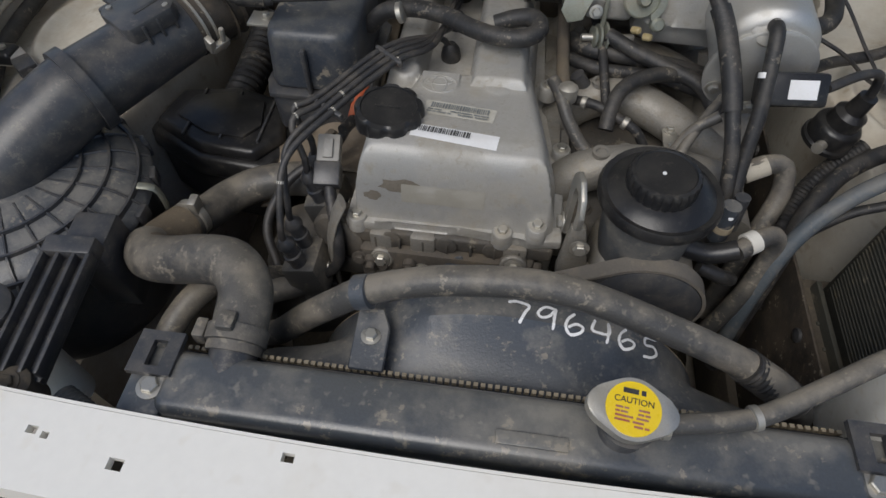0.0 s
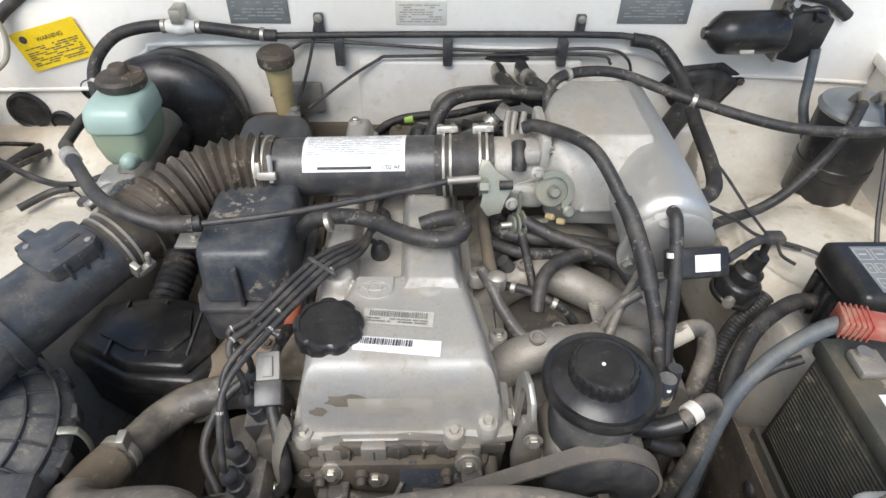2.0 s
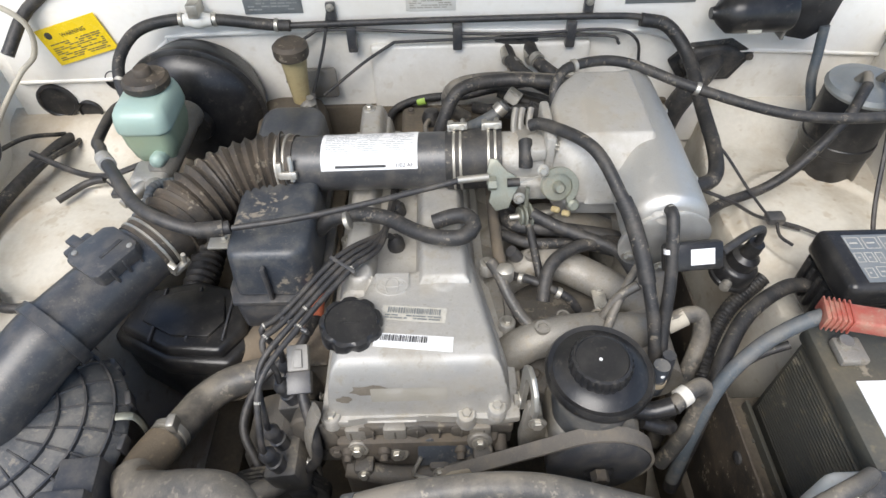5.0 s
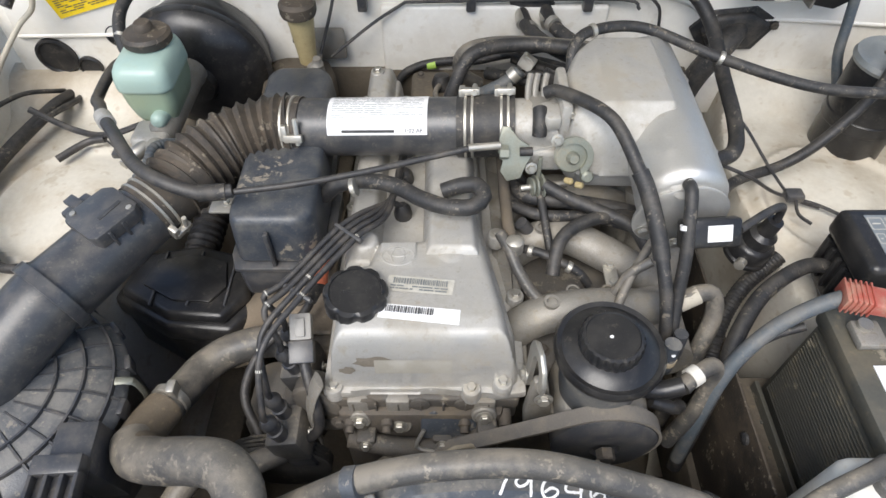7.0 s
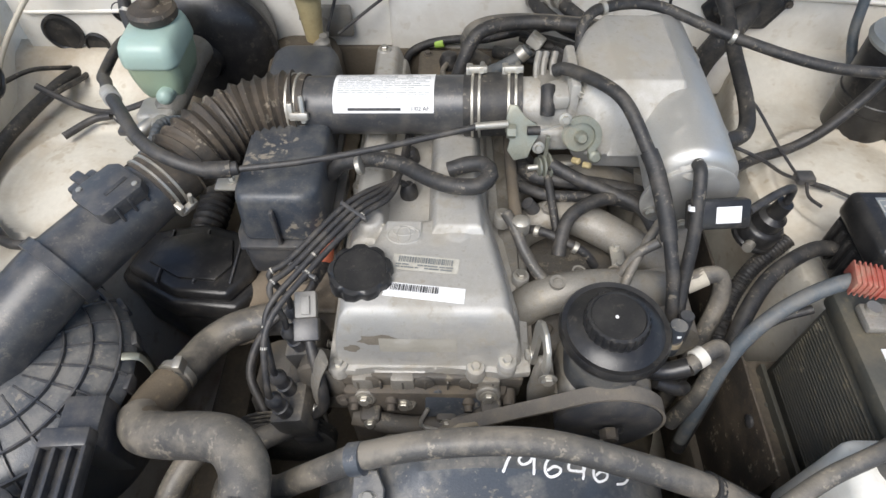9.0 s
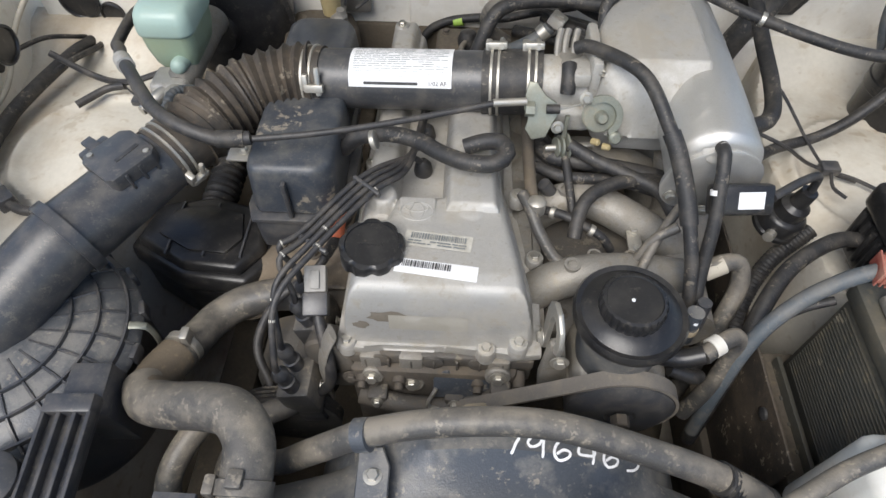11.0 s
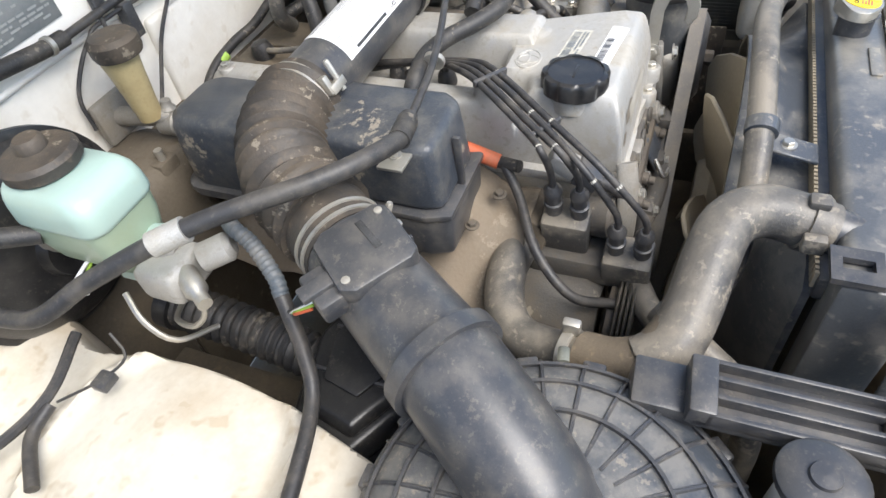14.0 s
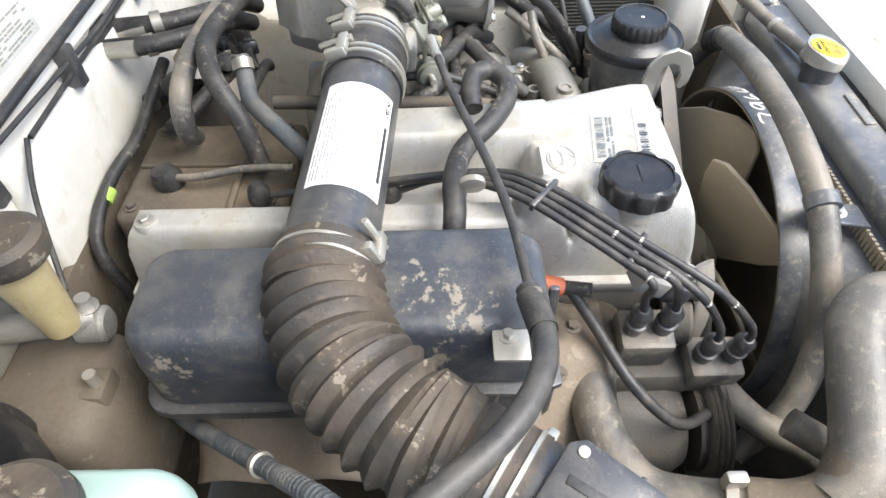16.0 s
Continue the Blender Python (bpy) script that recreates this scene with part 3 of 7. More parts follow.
part("cover", cast_top(rect(-0.186, 0.080, 0.455, 1.085), 0.900, [
    (body_poly, lambda X, Y: 0.958 + 0 * X, 0.012),
    (hump, lambda X, Y: 1.016 - 0.10 * np.clip(Y - 0.50, 0, 1) - 0.12 * np.clip(0.505 - Y, 0, 1) - 0.7 * np.clip(0.478 - Y, 0, 1) - 0.2 * np.clip(-0.14 - X, 0, 1), 0.026),
    (ridge, lambda X, Y: 1.016 - 0.02 * (Y - 0.6), 0.02),
    (left_ridge, lambda X, Y: 0.985 + 0 * X, 0.02),
    ([(-0.138 + 0.026 * math.cos(0.4 * k), 0.638 + 0.026 * math.sin(0.4 * k)) for k in range(16)], lambda X, Y: 1.002 + 0 * X, 0.014),
    ([(-0.018 + 0.036 * math.cos(0.4 * k), 0.606 + 0.036 * math.sin(0.4 * k)) for k in range(16)], lambda X, Y: 1.008 + 0 * X, 0.034),
    (rect(-0.118, -0.060, 0.575, 0.632), lambda X, Y: 1.0075 + 0 * X, 0.008)], 110, 230, True), "alu", vc)
part("flange", prism([(-0.186, 0.455), (-0.15, 0.453), (-0.125, 0.462), (-0.06, 0.462), (-0.045, 0.458), (0.02, 0.458), (0.04, 0.450), (0.080, 0.455), (0.080, 0.53), (0.045, 0.70), (0.045, 0.915), (-0.095, 0.915), (-0.095, 1.085), (-0.186, 1.085)], 0.893, 0.908, 0.003), "alu", vc)
for x, y, z in ((-0.172, 0.462, 0.910), (0.048, 0.460, 0.927), (0.008, 0.458, 0.912), (0.05, 0.69, 0.95), (0.074, 0.60, 0.92), (-0.15, 1.05, 0.986), (-0.175, 0.78, 0.915)):
    part("boss", lathe([(0.013, -0.02), (0.0125, 0), (0.011, 0.002)], (x, y, z), n=24), "alu", vc)
    bolt(vc, (x, y, z + 0.001), r=0.0065)
# maker's badge as a plain raised oval
def oval(cx, cy, z, rx, ry, r):
    return tube([(cx + rx * math.cos(t), cy + ry * math.sin(t), z) for t in (2 * math.pi * k / 24 for k in range(25))], r, n=6, step=0.003)
part("badge", oval(-0.089, 0.603, 1.0072, 0.0215, 0.0155, 0.0016), "alu", vc, "plain raised oval badge")
part("badge_oval", oval(-0.089, 0.603, 1.0072, 0.009, 0.014, 0.0013), "alu", vc)
part("badge_oval", oval(-0.089, 0.609, 1.0072, 0.015, 0.007, 0.0013), "alu", vc)
# stickers
def patch(m, w, h, nx=24, ny=8):
    bm = bmesh.new()
    g = [[bm.verts.new(m @ V(w * (i / nx - 0.5), h * (j / ny - 0.5), 0)) for j in range(ny + 1)] for i in range(nx + 1)]
    for i in range(nx):
        for j in range(ny):
            bm.faces.new((g[i][j], g[i + 1][j], g[i + 1][j + 1], g[i][j + 1]))
    return bm


sm = frame_matrix((-0.058, 0.506, 1.0195), (1, -0.11, 0), (0, 0.1, 1))
stk = part("barcode_sticker", patch(sm, 0.10, 0.022), "label", vc, "white sticker with a barcode")
part("barcode", barcode(sm @ Matrix.Translation((-0.012, 0.003, 0.001)), 0.06, 0.010, rnd), "ink", stk, smooth=False)
sm = frame_matrix((-0.058, 0.552, 1.0137), (1, -0.11, 0), (0, 0.13, 1))
stk = part("aged_sticker", patch(sm, 0.085, 0.026), "label_grey", vc, "greyed sticker with worn print")
part("barcode", barcode(sm @ Matrix.Translation((0, 0.004, 0.001)), 0.07, 0.010, rnd), "plate", stk, smooth=False)
part("print", bars(sm @ Matrix.Translation((0, -0.007, 0.001)), 2, 0.075, 0.009, rnd), "plate", stk, smooth=False)
fm = frame_matrix((-0.066, 0.4655, 0.955), (1, 0, 0), (0, -1, 0.25))
part("faded_sticker", patch(fm, 0.098, 0.028), "faded", vc, "faded beige sticker")

def stain(name, at, way, xdir, w, hgt, mat, parent, target, lab, seed):
    """A flat stain with a ragged outline pressed onto a surface."""
    q = random.Random(seed)
    m = frame_matrix(at, xdir, Vector(way) * -1)
    ring0 = [q.uniform(0.65, 1.0) for _ in range(18)]
    bm = bmesh.new()
    rings = [[bm.verts.new(m @ V(w * s * r * math.cos(2 * math.pi * k / 18), hgt * s * r * math.sin(2 * math.pi * k / 18), 0)) for k, r in enumerate(ring0)] for s in (0.25, 0.5, 0.75, 1.0)]
    bm.faces.new(rings[0])
    for p, r in zip(rings, rings[1:]):
        for k in range(18):
            bm.faces.new((p[k], p[(k + 1) % 18], r[(k + 1) % 18], r[k]))
    return part(name, bm, mat, parent, lab)


cap = thing("oil_filler_cap", "black scalloped plastic oil filler cap on the valve cover", "oil cap")
part("grip", lathe([(0.036, 0), (0.041, 0.004), (0.041, 0.020), (0.039, 0.024), (0.033, 0.0255), (0.0325, 0.0235), (0.0, 0.0235)], (-0.138, 0.532, 1.003), (0.03, -0.02, 1), 96, 9, 0.004, 0.036), "black", cap)
part("neck", lathe([(0.03, -0.02), (0.03, 0.002)], (-0.138, 0.532, 1.003), (0.03, -0.02, 1), 32), "alu", cap)
part("raised_mark", rbox((-0.152, 0.530, 1.0265), (-0.124, 0.533, 1.0275), 0.0004), "black", cap)

# ---- radiator ----
rad = thing("radiator", "radiator with a black plastic top tank and fine brown fins", "radiator")
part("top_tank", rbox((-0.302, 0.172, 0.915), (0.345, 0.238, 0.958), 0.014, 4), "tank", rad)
part("tank_foot", rbox((-0.305, 0.163, 0.895), (0.35, 0.250, 0.926), 0.004), "plastic", rad)
part("core", rbox((-0.31, 0.178, 0.40), (0.34, 0.236, 0.897), 0.002), "fins", rad)
for yy in (0.1615, 0.2515):
    bm = bmesh.new()
    for i in range(90):
        rbox((-0.300 + i * 0.0072, yy - 0.002, 0.908), (-0.2955 + i * 0.0072, yy + 0.002, 0.929), 0, bm=bm)
    part("crimp_teeth", bm, "tan" if yy > 0.2 else "fins", rad, "crimped brass-coloured edge", smooth=False)
part("filler_neck", lathe([(0.022, 0.94 - 0.98), (0.022, -0.004), (0.026, -0.002)], (0.132, 0.214, 0.985), n=28), "plastic", rad)
part("hose_neck", tube([(-0.246, 0.205, 0.930), (-0.246, 0.235, 0.938), (-0.247, 0.285, 0.948)], 0.024, n=20), "plastic", rad)
part("tank_plate", rbox((0.02, 0.185, 0.9575), (0.085, 0.198, 0.961), 0.001), "tank", rad)
for x, sx in ((-0.312, -1), (0.355, 1)):
    br = part("side_bracket", rbox((x - 0.022, 0.168, 0.70), (x + 0.022, 0.24, 0.952), 0.006), "tank", rad)
    bm = pierced(x - 0.022, x + 0.022, 0.205, 0.25, 0.955, 0.962, [(x - 0.006, x + 0.008, 0.213, 0.24)])
    part("clip", bm, "plastic", rad)
    bolt(rad, (x - 0.005 * sx, 0.196, 0.953), (0, 0, 1), 0.009)

ang = -0.10
def cap_outline(n=64):
    out = []
    for k in range(n):
        a = 2 * math.pi * k / n
        r = 0.027 + 0.012 * max(0, math.cos(a) ** 2) ** 3
        out.append((r * math.cos(a), r * math.sin(a)))
    return out
cm = Matrix.Translation((0.132, 0.218, 0.988)) @ Matrix.Rotation(radians(8), 4, "X") @ Matrix.Rotation(ang, 4, "Z")
rcap = part("cap", prism(cap_outline(), 0, 0.013, 0.003, 2, m=cm, edges="top"), "steel", rad, "pressed steel cap with a yellow caution label")
part("skirt", lathe([(0.0265, -0.006), (0.0265, 0.002)], cm @ V(0, 0, 0), cm.to_3x3() @ V(0, 0, 1), n=32), "steel", rcap)
part("caution_disc", lathe([(0.0235, 0.0), (0.0235, 0.0012), (0.0, 0.0014)], cm @ V(0, 0, 0.0128), cm.to_3x3() @ V(0, 0, 1), n=40), "yellow", rcap, "round yellow caution label")
tm = cm @ Matrix.Translation((0, 0.006, 0.0146))
text_part("caution_text", "CAUTION", 0.0075, tm, "ink", rcap)
part("print", bars(cm @ Matrix.Translation((0, -0.008, 0.0146)), 5, 0.03, 0.018, rnd, 0.85), "red", rcap, smooth=False)
part("warning_marks", bars(cm @ Matrix.Translation((0, 0.0145, 0.0146)), 1, 0.02, 0.009, rnd, 0.9), "ink", rcap, smooth=False)

# fan shroud: a cone from the radiator's frame to a round rim
SC, SR = V(0.03, 0.355, 0.728), 0.236
def shroud():
    bm = bmesh.new()
    rows = []
    n = 72
    for k in range(n + 1):
        t = radians(-50 + 280 * k / n)
        c, s = math.cos(t), math.sin(t)
        w = 0.315
        q = min(w / max(abs(c), 1e-6), (0.178 if s > 0 else 0.33) / max(abs(s), 1e-6))
        f = V(SC.x - 0.012 + q * c, 0.248, SC.z + q * s)
        rim = V(SC.x + SR * c, 0, SC.z + SR * s)
        rows.append([f, f + V(0, 0.008, 0.004 * s), f.lerp(rim, 0.5) * 1 + V(0, 0.0, 0), V(rim.x, 0.312, rim.z), V(rim.x, 0.340, rim.z)])
        rows[-1][2].y = 0.288
    g = [[bm.verts.new(p) for p in r] for r in rows]
    for a, b in zip(g, g[1:]):
        for i in range(len(a) - 1):
            bm.faces.new((a[i], b[i], b[i + 1], a[i + 1]))
    return bm
sh = thing("fan_shroud", "black plastic fan shroud with chalked white digits", "fan shroud")
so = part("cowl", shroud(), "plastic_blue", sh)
bm = bmesh.new()
rows = []
for k in range(73):
    t = radians(-50 + 280 * k / 72)
    c, s = math.cos(t), math.sin(t)
    rim = V(SC.x + (SR - 0.010) * c, 0.308, SC.z + (SR - 0.010) * s)
    rows.append([bm.verts.new(p) for p in (rim, V(SC.x + (SR - 0.004) * c, 0.340, SC.z + (SR - 0.004) * s), V(SC.x + SR * c, 0.3415, SC.z + SR * s))])
for p, q in zip(rows, rows[1:]):
    for i in range(2):
        bm.faces.new((p[i], q[i], q[i + 1], p[i + 1]))
part("inner_wall", bm, "tan", sh, "dust-coated inside of the cowl")
from mathutils.bvhtree import BVHTree


def drape(ob, target, way, lift):
    """Press the flat mesh of ob onto the surface of target along way."""
    me = target.data
    tree = BVHTree.FromPolygons([v.co for v in me.vertices], [p.vertices for p in me.polygons])
    way = Vector(way).normalized()
    for v in ob.data.vertices:
        hit = tree.ray_cast(v.co - way * 0.15, way)[0]
        if hit:
            v.co = hit - way * lift
    return ob


chm = frame_matrix((0.088, 0.308, 1.0), (1, 0, 0), (0, -0.55, 1))
STROKES = {"7": [(0.0, 0.93), (0.35, 1.0), (0.9, 0.85), (0.75, 0.5), (0.55, 0.0)],
           "9": [(0.85, 0.95), (0.4, 1.0), (0.1, 0.7), (0.25, 0.48), (0.6, 0.6), (0.85, 0.95), (0.8, 0.5), (0.78, 0.0)],
           "6": [(0.5, 1.0), (0.2, 0.7), (0.1, 0.3), (0.35, 0.02), (0.75, 0.15), (0.85, 0.4), (0.55, 0.5), (0.2, 0.3)],
           "4": [(0.2, 1.0), (0.05, 0.5), (0.4, 0.4), (0.85, 0.45), (0.82, 0.95), (0.8, 0.4), (0.75, 0.0)],
           "5": [(0.9, 1.0), (0.3, 0.95), (0.25, 0.6), (0.7, 0.6), (0.85, 0.3), (0.55, 0.05), (0.1, 0.0)]}


def chalk_digit(ch, at):
    """One hand-drawn digit as a flat stroke of uneven width."""
    pts = spline([chm @ V(at + (x - 0.4) * 0.0235, (y - 0.5) * 0.023 - 0.07 * (at + 0.058), 0) for x, y in STROKES[ch]], 0.0012)
    up = chm.to_3x3() @ V(0, 0, 1)
    bm = bmesh.new()
    rows = []
    for i, p in enumerate(pts):
        t = (pts[min(i + 1, len(pts) - 1)] - pts[max(i - 1, 0)]).normalized()
        w = (0.0013 + 0.0004 * rnd.random()) * (0.6 if i in (0, len(pts) - 1) else 1)
        rows.append([bm.verts.new(p + t.cross(up) * w * k) for k in (-1, 1)])
    for a, b in zip(rows, rows[1:]):
        bm.faces.new((a[0], a[1], b[1], b[0]))
    return part("chalk_digit", bm, "chalk", sh, "hand-drawn white chalk digit", smooth=False)


for k, ch in enumerate("796465"):
    drape(chalk_digit(ch, -0.058 + 0.0285 * k), so, (0, 0.3, -1), 0.001)

fan = thing("cooling_fan", "dusty tan plastic cooling fan behind the radiator", "fan")
part("hub", lathe([(0.05, -0.02), (0.06, 0), (0.05, 0.02), (0.02, 0.025)], (0.03, 0.35, 0.72), (0, -1, 0), 28), "tan", fan)
for k in range(7):
    a = 2 * math.pi * k / 7 + 0.39
    m = Matrix.Translation((0.03, 0.34, 0.72)) @ Matrix.Rotation(a, 4, "Y") @ Matrix.Rotation(radians(28), 4, "Z")
    part("blade", prism([(-0.03, 0.045), (0.03, 0.045), (0.062, 0.10), (0.082, 0.150), (0.088, 0.185), (0.072, 0.205), (0.03, 0.215), (-0.03, 0.213), (-0.062, 0.20), (-0.072, 0.175), (-0.062, 0.13), (-0.045, 0.09)], -0.003, 0.003, 0.002, 1, m=m @ Matrix.Rotation(radians(90), 4, "X")), "tan", fan)

cover_ob = [o for o in vc.children if o.name.startswith("cover")][0]
drape(stain("oil_stain", (-0.115, 0.44, 0.975), (0, 1, -0.35), (1, 0, 0), 0.030, 0.012, "stain", vc, cover_ob, "dark oil stain", 3), cover_ob, (0, 1, -0.35), 0.0006)
drape(stain("oil_stain", (-0.150, 0.44, 0.955), (0, 1, -0.35), (1, 0, 0), 0.012, 0.009, "stain", vc, cover_ob, "dark oil stain", 5), cover_ob, (0, 1, -0.35), 0.0006)

# lay the stickers on the casting
for ob in vc.children:
    if ob.name.startswith(("barcode_sticker", "aged_sticker")):
        drape(ob, cover_ob, (0, 0, -1), 0.0007)
        for kid in ob.children:
            drape(kid, cover_ob, (0, 0, -1), 0.0022)
    elif ob.name.startswith("faded_sticker"):
        drape(ob, cover_ob, (0, 1, -0.2), 0.0006)

# ---- belt drive ----
pul = thing("pump_pulley", "dusty grooved steering pump pulley", "pulley")
part("wheel", lathe([(0.02, 0.0), (0.02, 0.008), (0.055, 0.008), (0.068, 0.0), (0.068, -0.022), (0.02, -0.022)], (0.178, 0.400, 0.873), (0, -1, 0), 40), "plastic", pul)
part("nut", lathe([(0.012, 0.008), (0.012, 0.02), (0.010, 0.022)], (0.178, 0.400, 0.873), (0, -1, 0), 6), "iron", pul)
crank = tagged(part("crank_pulley", lathe([(0.03, 0.0), (0.072, 0.002), (0.075, -0.02), (0.03, -0.022)], (-0.055, 0.402, 0.72), (0, -1, 0), 40), "iron"), "dusty iron crank and fan pulley", "pulley")


def belt_loop(c1, r1, c2, r2, y0, y1, t=0.004):
    c1, c2 = Vector(c1), Vector(c2)
    d = c2 - c1
    base = math.atan2(d.y, d.x)
    off = math.acos((r1 - r2) / d.length)
    pts = []
    for k in range(33):
        a = base + off + (2 * math.pi - 2 * off) * k / 32
        pts.append(c1 + r1 * V(math.cos(a), math.sin(a)))
    for k in range(33):
        a = base - off + 2 * off * k / 32
        pts.append(c2 + r2 * V(math.cos(a), math.sin(a)))
    bm = bmesh.new()
    c = (c1 + c2) / 2
    rings = []
    n = len(pts)
    for i, p in enumerate(pts):
        tg = (pts[(i + 1) % n] - pts[i - 1]).normalized()
        nr = V(tg.y, -tg.x)
        q = p + nr * t
        rings.append([bm.verts.new((p.x, y0, p.y)), bm.verts.new((q.x, y0, q.y))] +
                     [bm.verts.new((q.x - nr.x * 0.0003 * (j % 2), y0 + (y1 - y0) * j / 8, q.y - nr.y * 0.0003 * (j % 2))) for j in range(1, 8)] +
                     [bm.verts.new((q.x, y1, q.y)), bm.verts.new((p.x, y1, p.y))])
    for i in range(n):
        a, b = rings[i], rings[(i + 1) % n]
        for j in range(len(a)):
            bm.faces.new((a[j], a[(j + 1) % len(a)], b[(j + 1) % len(a)], b[j]))
    return bm
tagged(part("drive_belt", belt_loop((0.178, 0.873), 0.069, (-0.055, 0.72), 0.076, 0.401, 0.421), "belt"), "dusty ribbed rubber drive belt round two pulleys", "belt")

# ---- steering fluid reservoir ----
res = thing("steering_reservoir", "black plastic steering fluid reservoir with a ribbed cap", "reservoir")
part("body", lathe([(0.046, 0.895), (0.050, 0.92), (0.055, 0.985), (0.0555, 0.995)], (0.171, 0.467, 0), n=40), "grey_dusty", res)
part("rim", lathe([(0.055, 0.988), (0.066, 0.992), (0.067, 1.000), (0.064, 1.006), (0.058, 1.004), (0.05, 1.010), (0.036, 1.016)], (0.171, 0.467, 0), n=48), "black", res)
pc = part("cap", lathe([(0.036, 1.012), (0.038, 1.016), (0.038, 1.030), (0.036, 1.034), (0.032, 1.035), (0.031, 1.033), (0, 1.033)], (0.168, 0.464, 0), n=96, lobes=24, depth=0.0015, lobe_from=0.0355), "black", res)
part("dot", lathe([(0.0022, 0), (0.0022, 0.0008)], (0.166, 0.463, 1.0332), n=10), "label", res)
part("pump", rbox((0.12, 0.425, 0.80), (0.24, 0.52, 0.905), 0.02, 3), "alu_dusty", res)
part("outlet", tube([(0.205, 0.455, 0.93), (0.245, 0.45, 0.925), (0.275, 0.452, 0.935)], 0.012), "black", res)

hk = thing("lifting_hook", "flat zinc-plated engine lifting hook beside the valve cover", "hook")
hp = [(0, 0), (0.016, 0), (0.017, 0.075), (0.022, 0.09), (0.034, 0.096), (0.045, 0.090), (0.050, 0.076), (0.046, 0.060), (0.052, 0.054), (0.062, 0.064),
      (0.064, 0.084), (0.055, 0.104), (0.036, 0.113), (0.016, 0.107), (0.003, 0.09), (0.0, 0.07)]
part("plate", prism(hp, -0.003, 0.003, 0.001, 1, m=frame_matrix((0.080, 0.474, 0.922), (0.1, -1, 0.0), (-1, -0.1, 0))), "steel", hk)
bolt(hk, (0.077, 0.466, 0.935), (-1, -0.1, 0), 0.008)

# ---- intake ----
C = V(0.022, 0.822, 1.047)
B = V(-0.263, 0.838, 1.031)
A = V(-0.445, 0.690, 1.006)
pipe = thing("intake_pipe", "smooth black intake pipe with a white printed label", "pipe")
part("pipe_wall", tube([B, C], 0.0435, n=32), "plastic", pipe)
ax = (C - B).normalized()
lab = bmesh.new()
lm = frame_matrix(B + ax * 0.066, ax, (0, -0.30, 1))
rows = []
for k in range(15):
    a = radians(-50 + 100 * k / 14)
    rows.append([lab.verts.new(lm @ V(u, 0.0442 * math.sin(a), 0.0442 * math.cos(a))) for u in (0.0, 0.148)])
for a, b in zip(rows, rows[1:]):
    lab.faces.new((a[0], a[1], b[1], b[0]))
lb = part("printed_label", lab, "label", pipe, "white printed label")
pr = bmesh.new()
for k in range(17):
    a = radians(45 - 4.7 * k)
    u = 0.006
    while u < 0.135:
        w = rnd.uniform(0.006, 0.02)
        if rnd.random() < 0.85:
            pr.faces.new([pr.verts.new(lm @ V(uu, 0.0445 * math.sin(aa), 0.0445 * math.cos(aa))) for uu, aa in
                          ((u, a - 0.012), (min(u + w, 0.142), a - 0.012), (min(u + w, 0.142), a + 0.012), (u, a + 0.012))])
        u += w + 0.002
part("print", pr, "plate", lb, smooth=False)
a = radians(-42)
text_part("label_text", "1/02 AF", 0.0085, lm @ Matrix.Rotation(-a, 4, "X") @ Matrix.Translation((0.128, 0, 0.0447)), "ink", lb)
part("bar", rbox((0.022, -0.0025, 0.0446), (0.100, 0.0015, 0.0449), 0, m=lm @ Matrix.Rotation(-a, 4, "X")), "ink", lb)

bel = thing("corrugated_hose", "dusty brown corrugated rubber intake hose bent between clamps", "hose")
d0 = (A - V(-0.537, 0.550, 0.990)).normalized()
pathb = [A, A + d0 * 0.035, V(-0.400, 0.765, 1.016), V(-0.355, 0.810, 1.024), V(-0.305, 0.832, 1.029), B]
part("end_sleeve", tube([A - d0 * 0.012, A, A + d0 * 0.04, V(-0.400, 0.757, 1.017)], 0.0475, n=28), "rubber_brown", bel)
part("bellows", tube(pathb[1:], 0.0455, n=36, ribs=0.008, pitch=0.0165), "rubber_brown", bel)
part("outlet_sleeve", tube([B - ax * 0.03, B, B + ax * 0.02], 0.0465, n=28), "rubber_brown", bel)
ring(bel, B + ax * 0.002, ax, 0.047, 0.006, screw=(0.2, -0.9, 0.35))
ring(bel, A + d0 * 0.002, d0, 0.048, 0.006, screw=(0.8, -0.45, -0.35))
slv = thing("intake_sleeve", "black rubber sleeve with two wire clamps", "hose")
part("sleeve", tube([C - ax * 0.03, C + ax * 0.055], 0.0465, n=32), "rubber", slv)
ring(slv, C - ax * 0.012, ax, 0.047, 0.005, screw=(0, 0.35, 1))
ring(slv, C + ax * 0.04, ax, 0.047, 0.005, screw=(0, 0.35, 1))

duct = thing("air_duct", "black plastic air duct rising from the air cleaner lid", "air duct")
D0, D1, D2, D3 = V(-0.612, 0.446, 0.930), V(-0.588, 0.476, 0.962), V(-0.537, 0.550, 0.990), A - d0 * 0.005
part("lower_duct", tube([V(-0.620, 0.436, 0.90), D0 + V(-0.004, -0.006, 0.0), D1, D2 - d0 * 0.012, D2 + d0 * 0.012], lambda s: 0.049 if s > 0.25 else 0.047, n=32), "plastic", duct)
part("nose", lathe([(0.047, -0.02), (0.046, 0.0), (0.039, 0.018), (0.025, 0.03), (0.0, 0.034)], (-0.618, 0.438, 0.922), (0.05, -0.1, 1), 32), "plastic", duct)
part("collar", tube([D2 - d0 * 0.008, D2 + d0 * 0.008], 0.056, n=36), "plastic", duct)
part("upper_duct", tube([D2, D3], lambda s: 0.049 - 0.003 * s, n=32), "plastic", duct)
mm = frame_matrix(V(-0.4775, 0.6425, 1.036), d0, (-0.06, 0.03, 1))
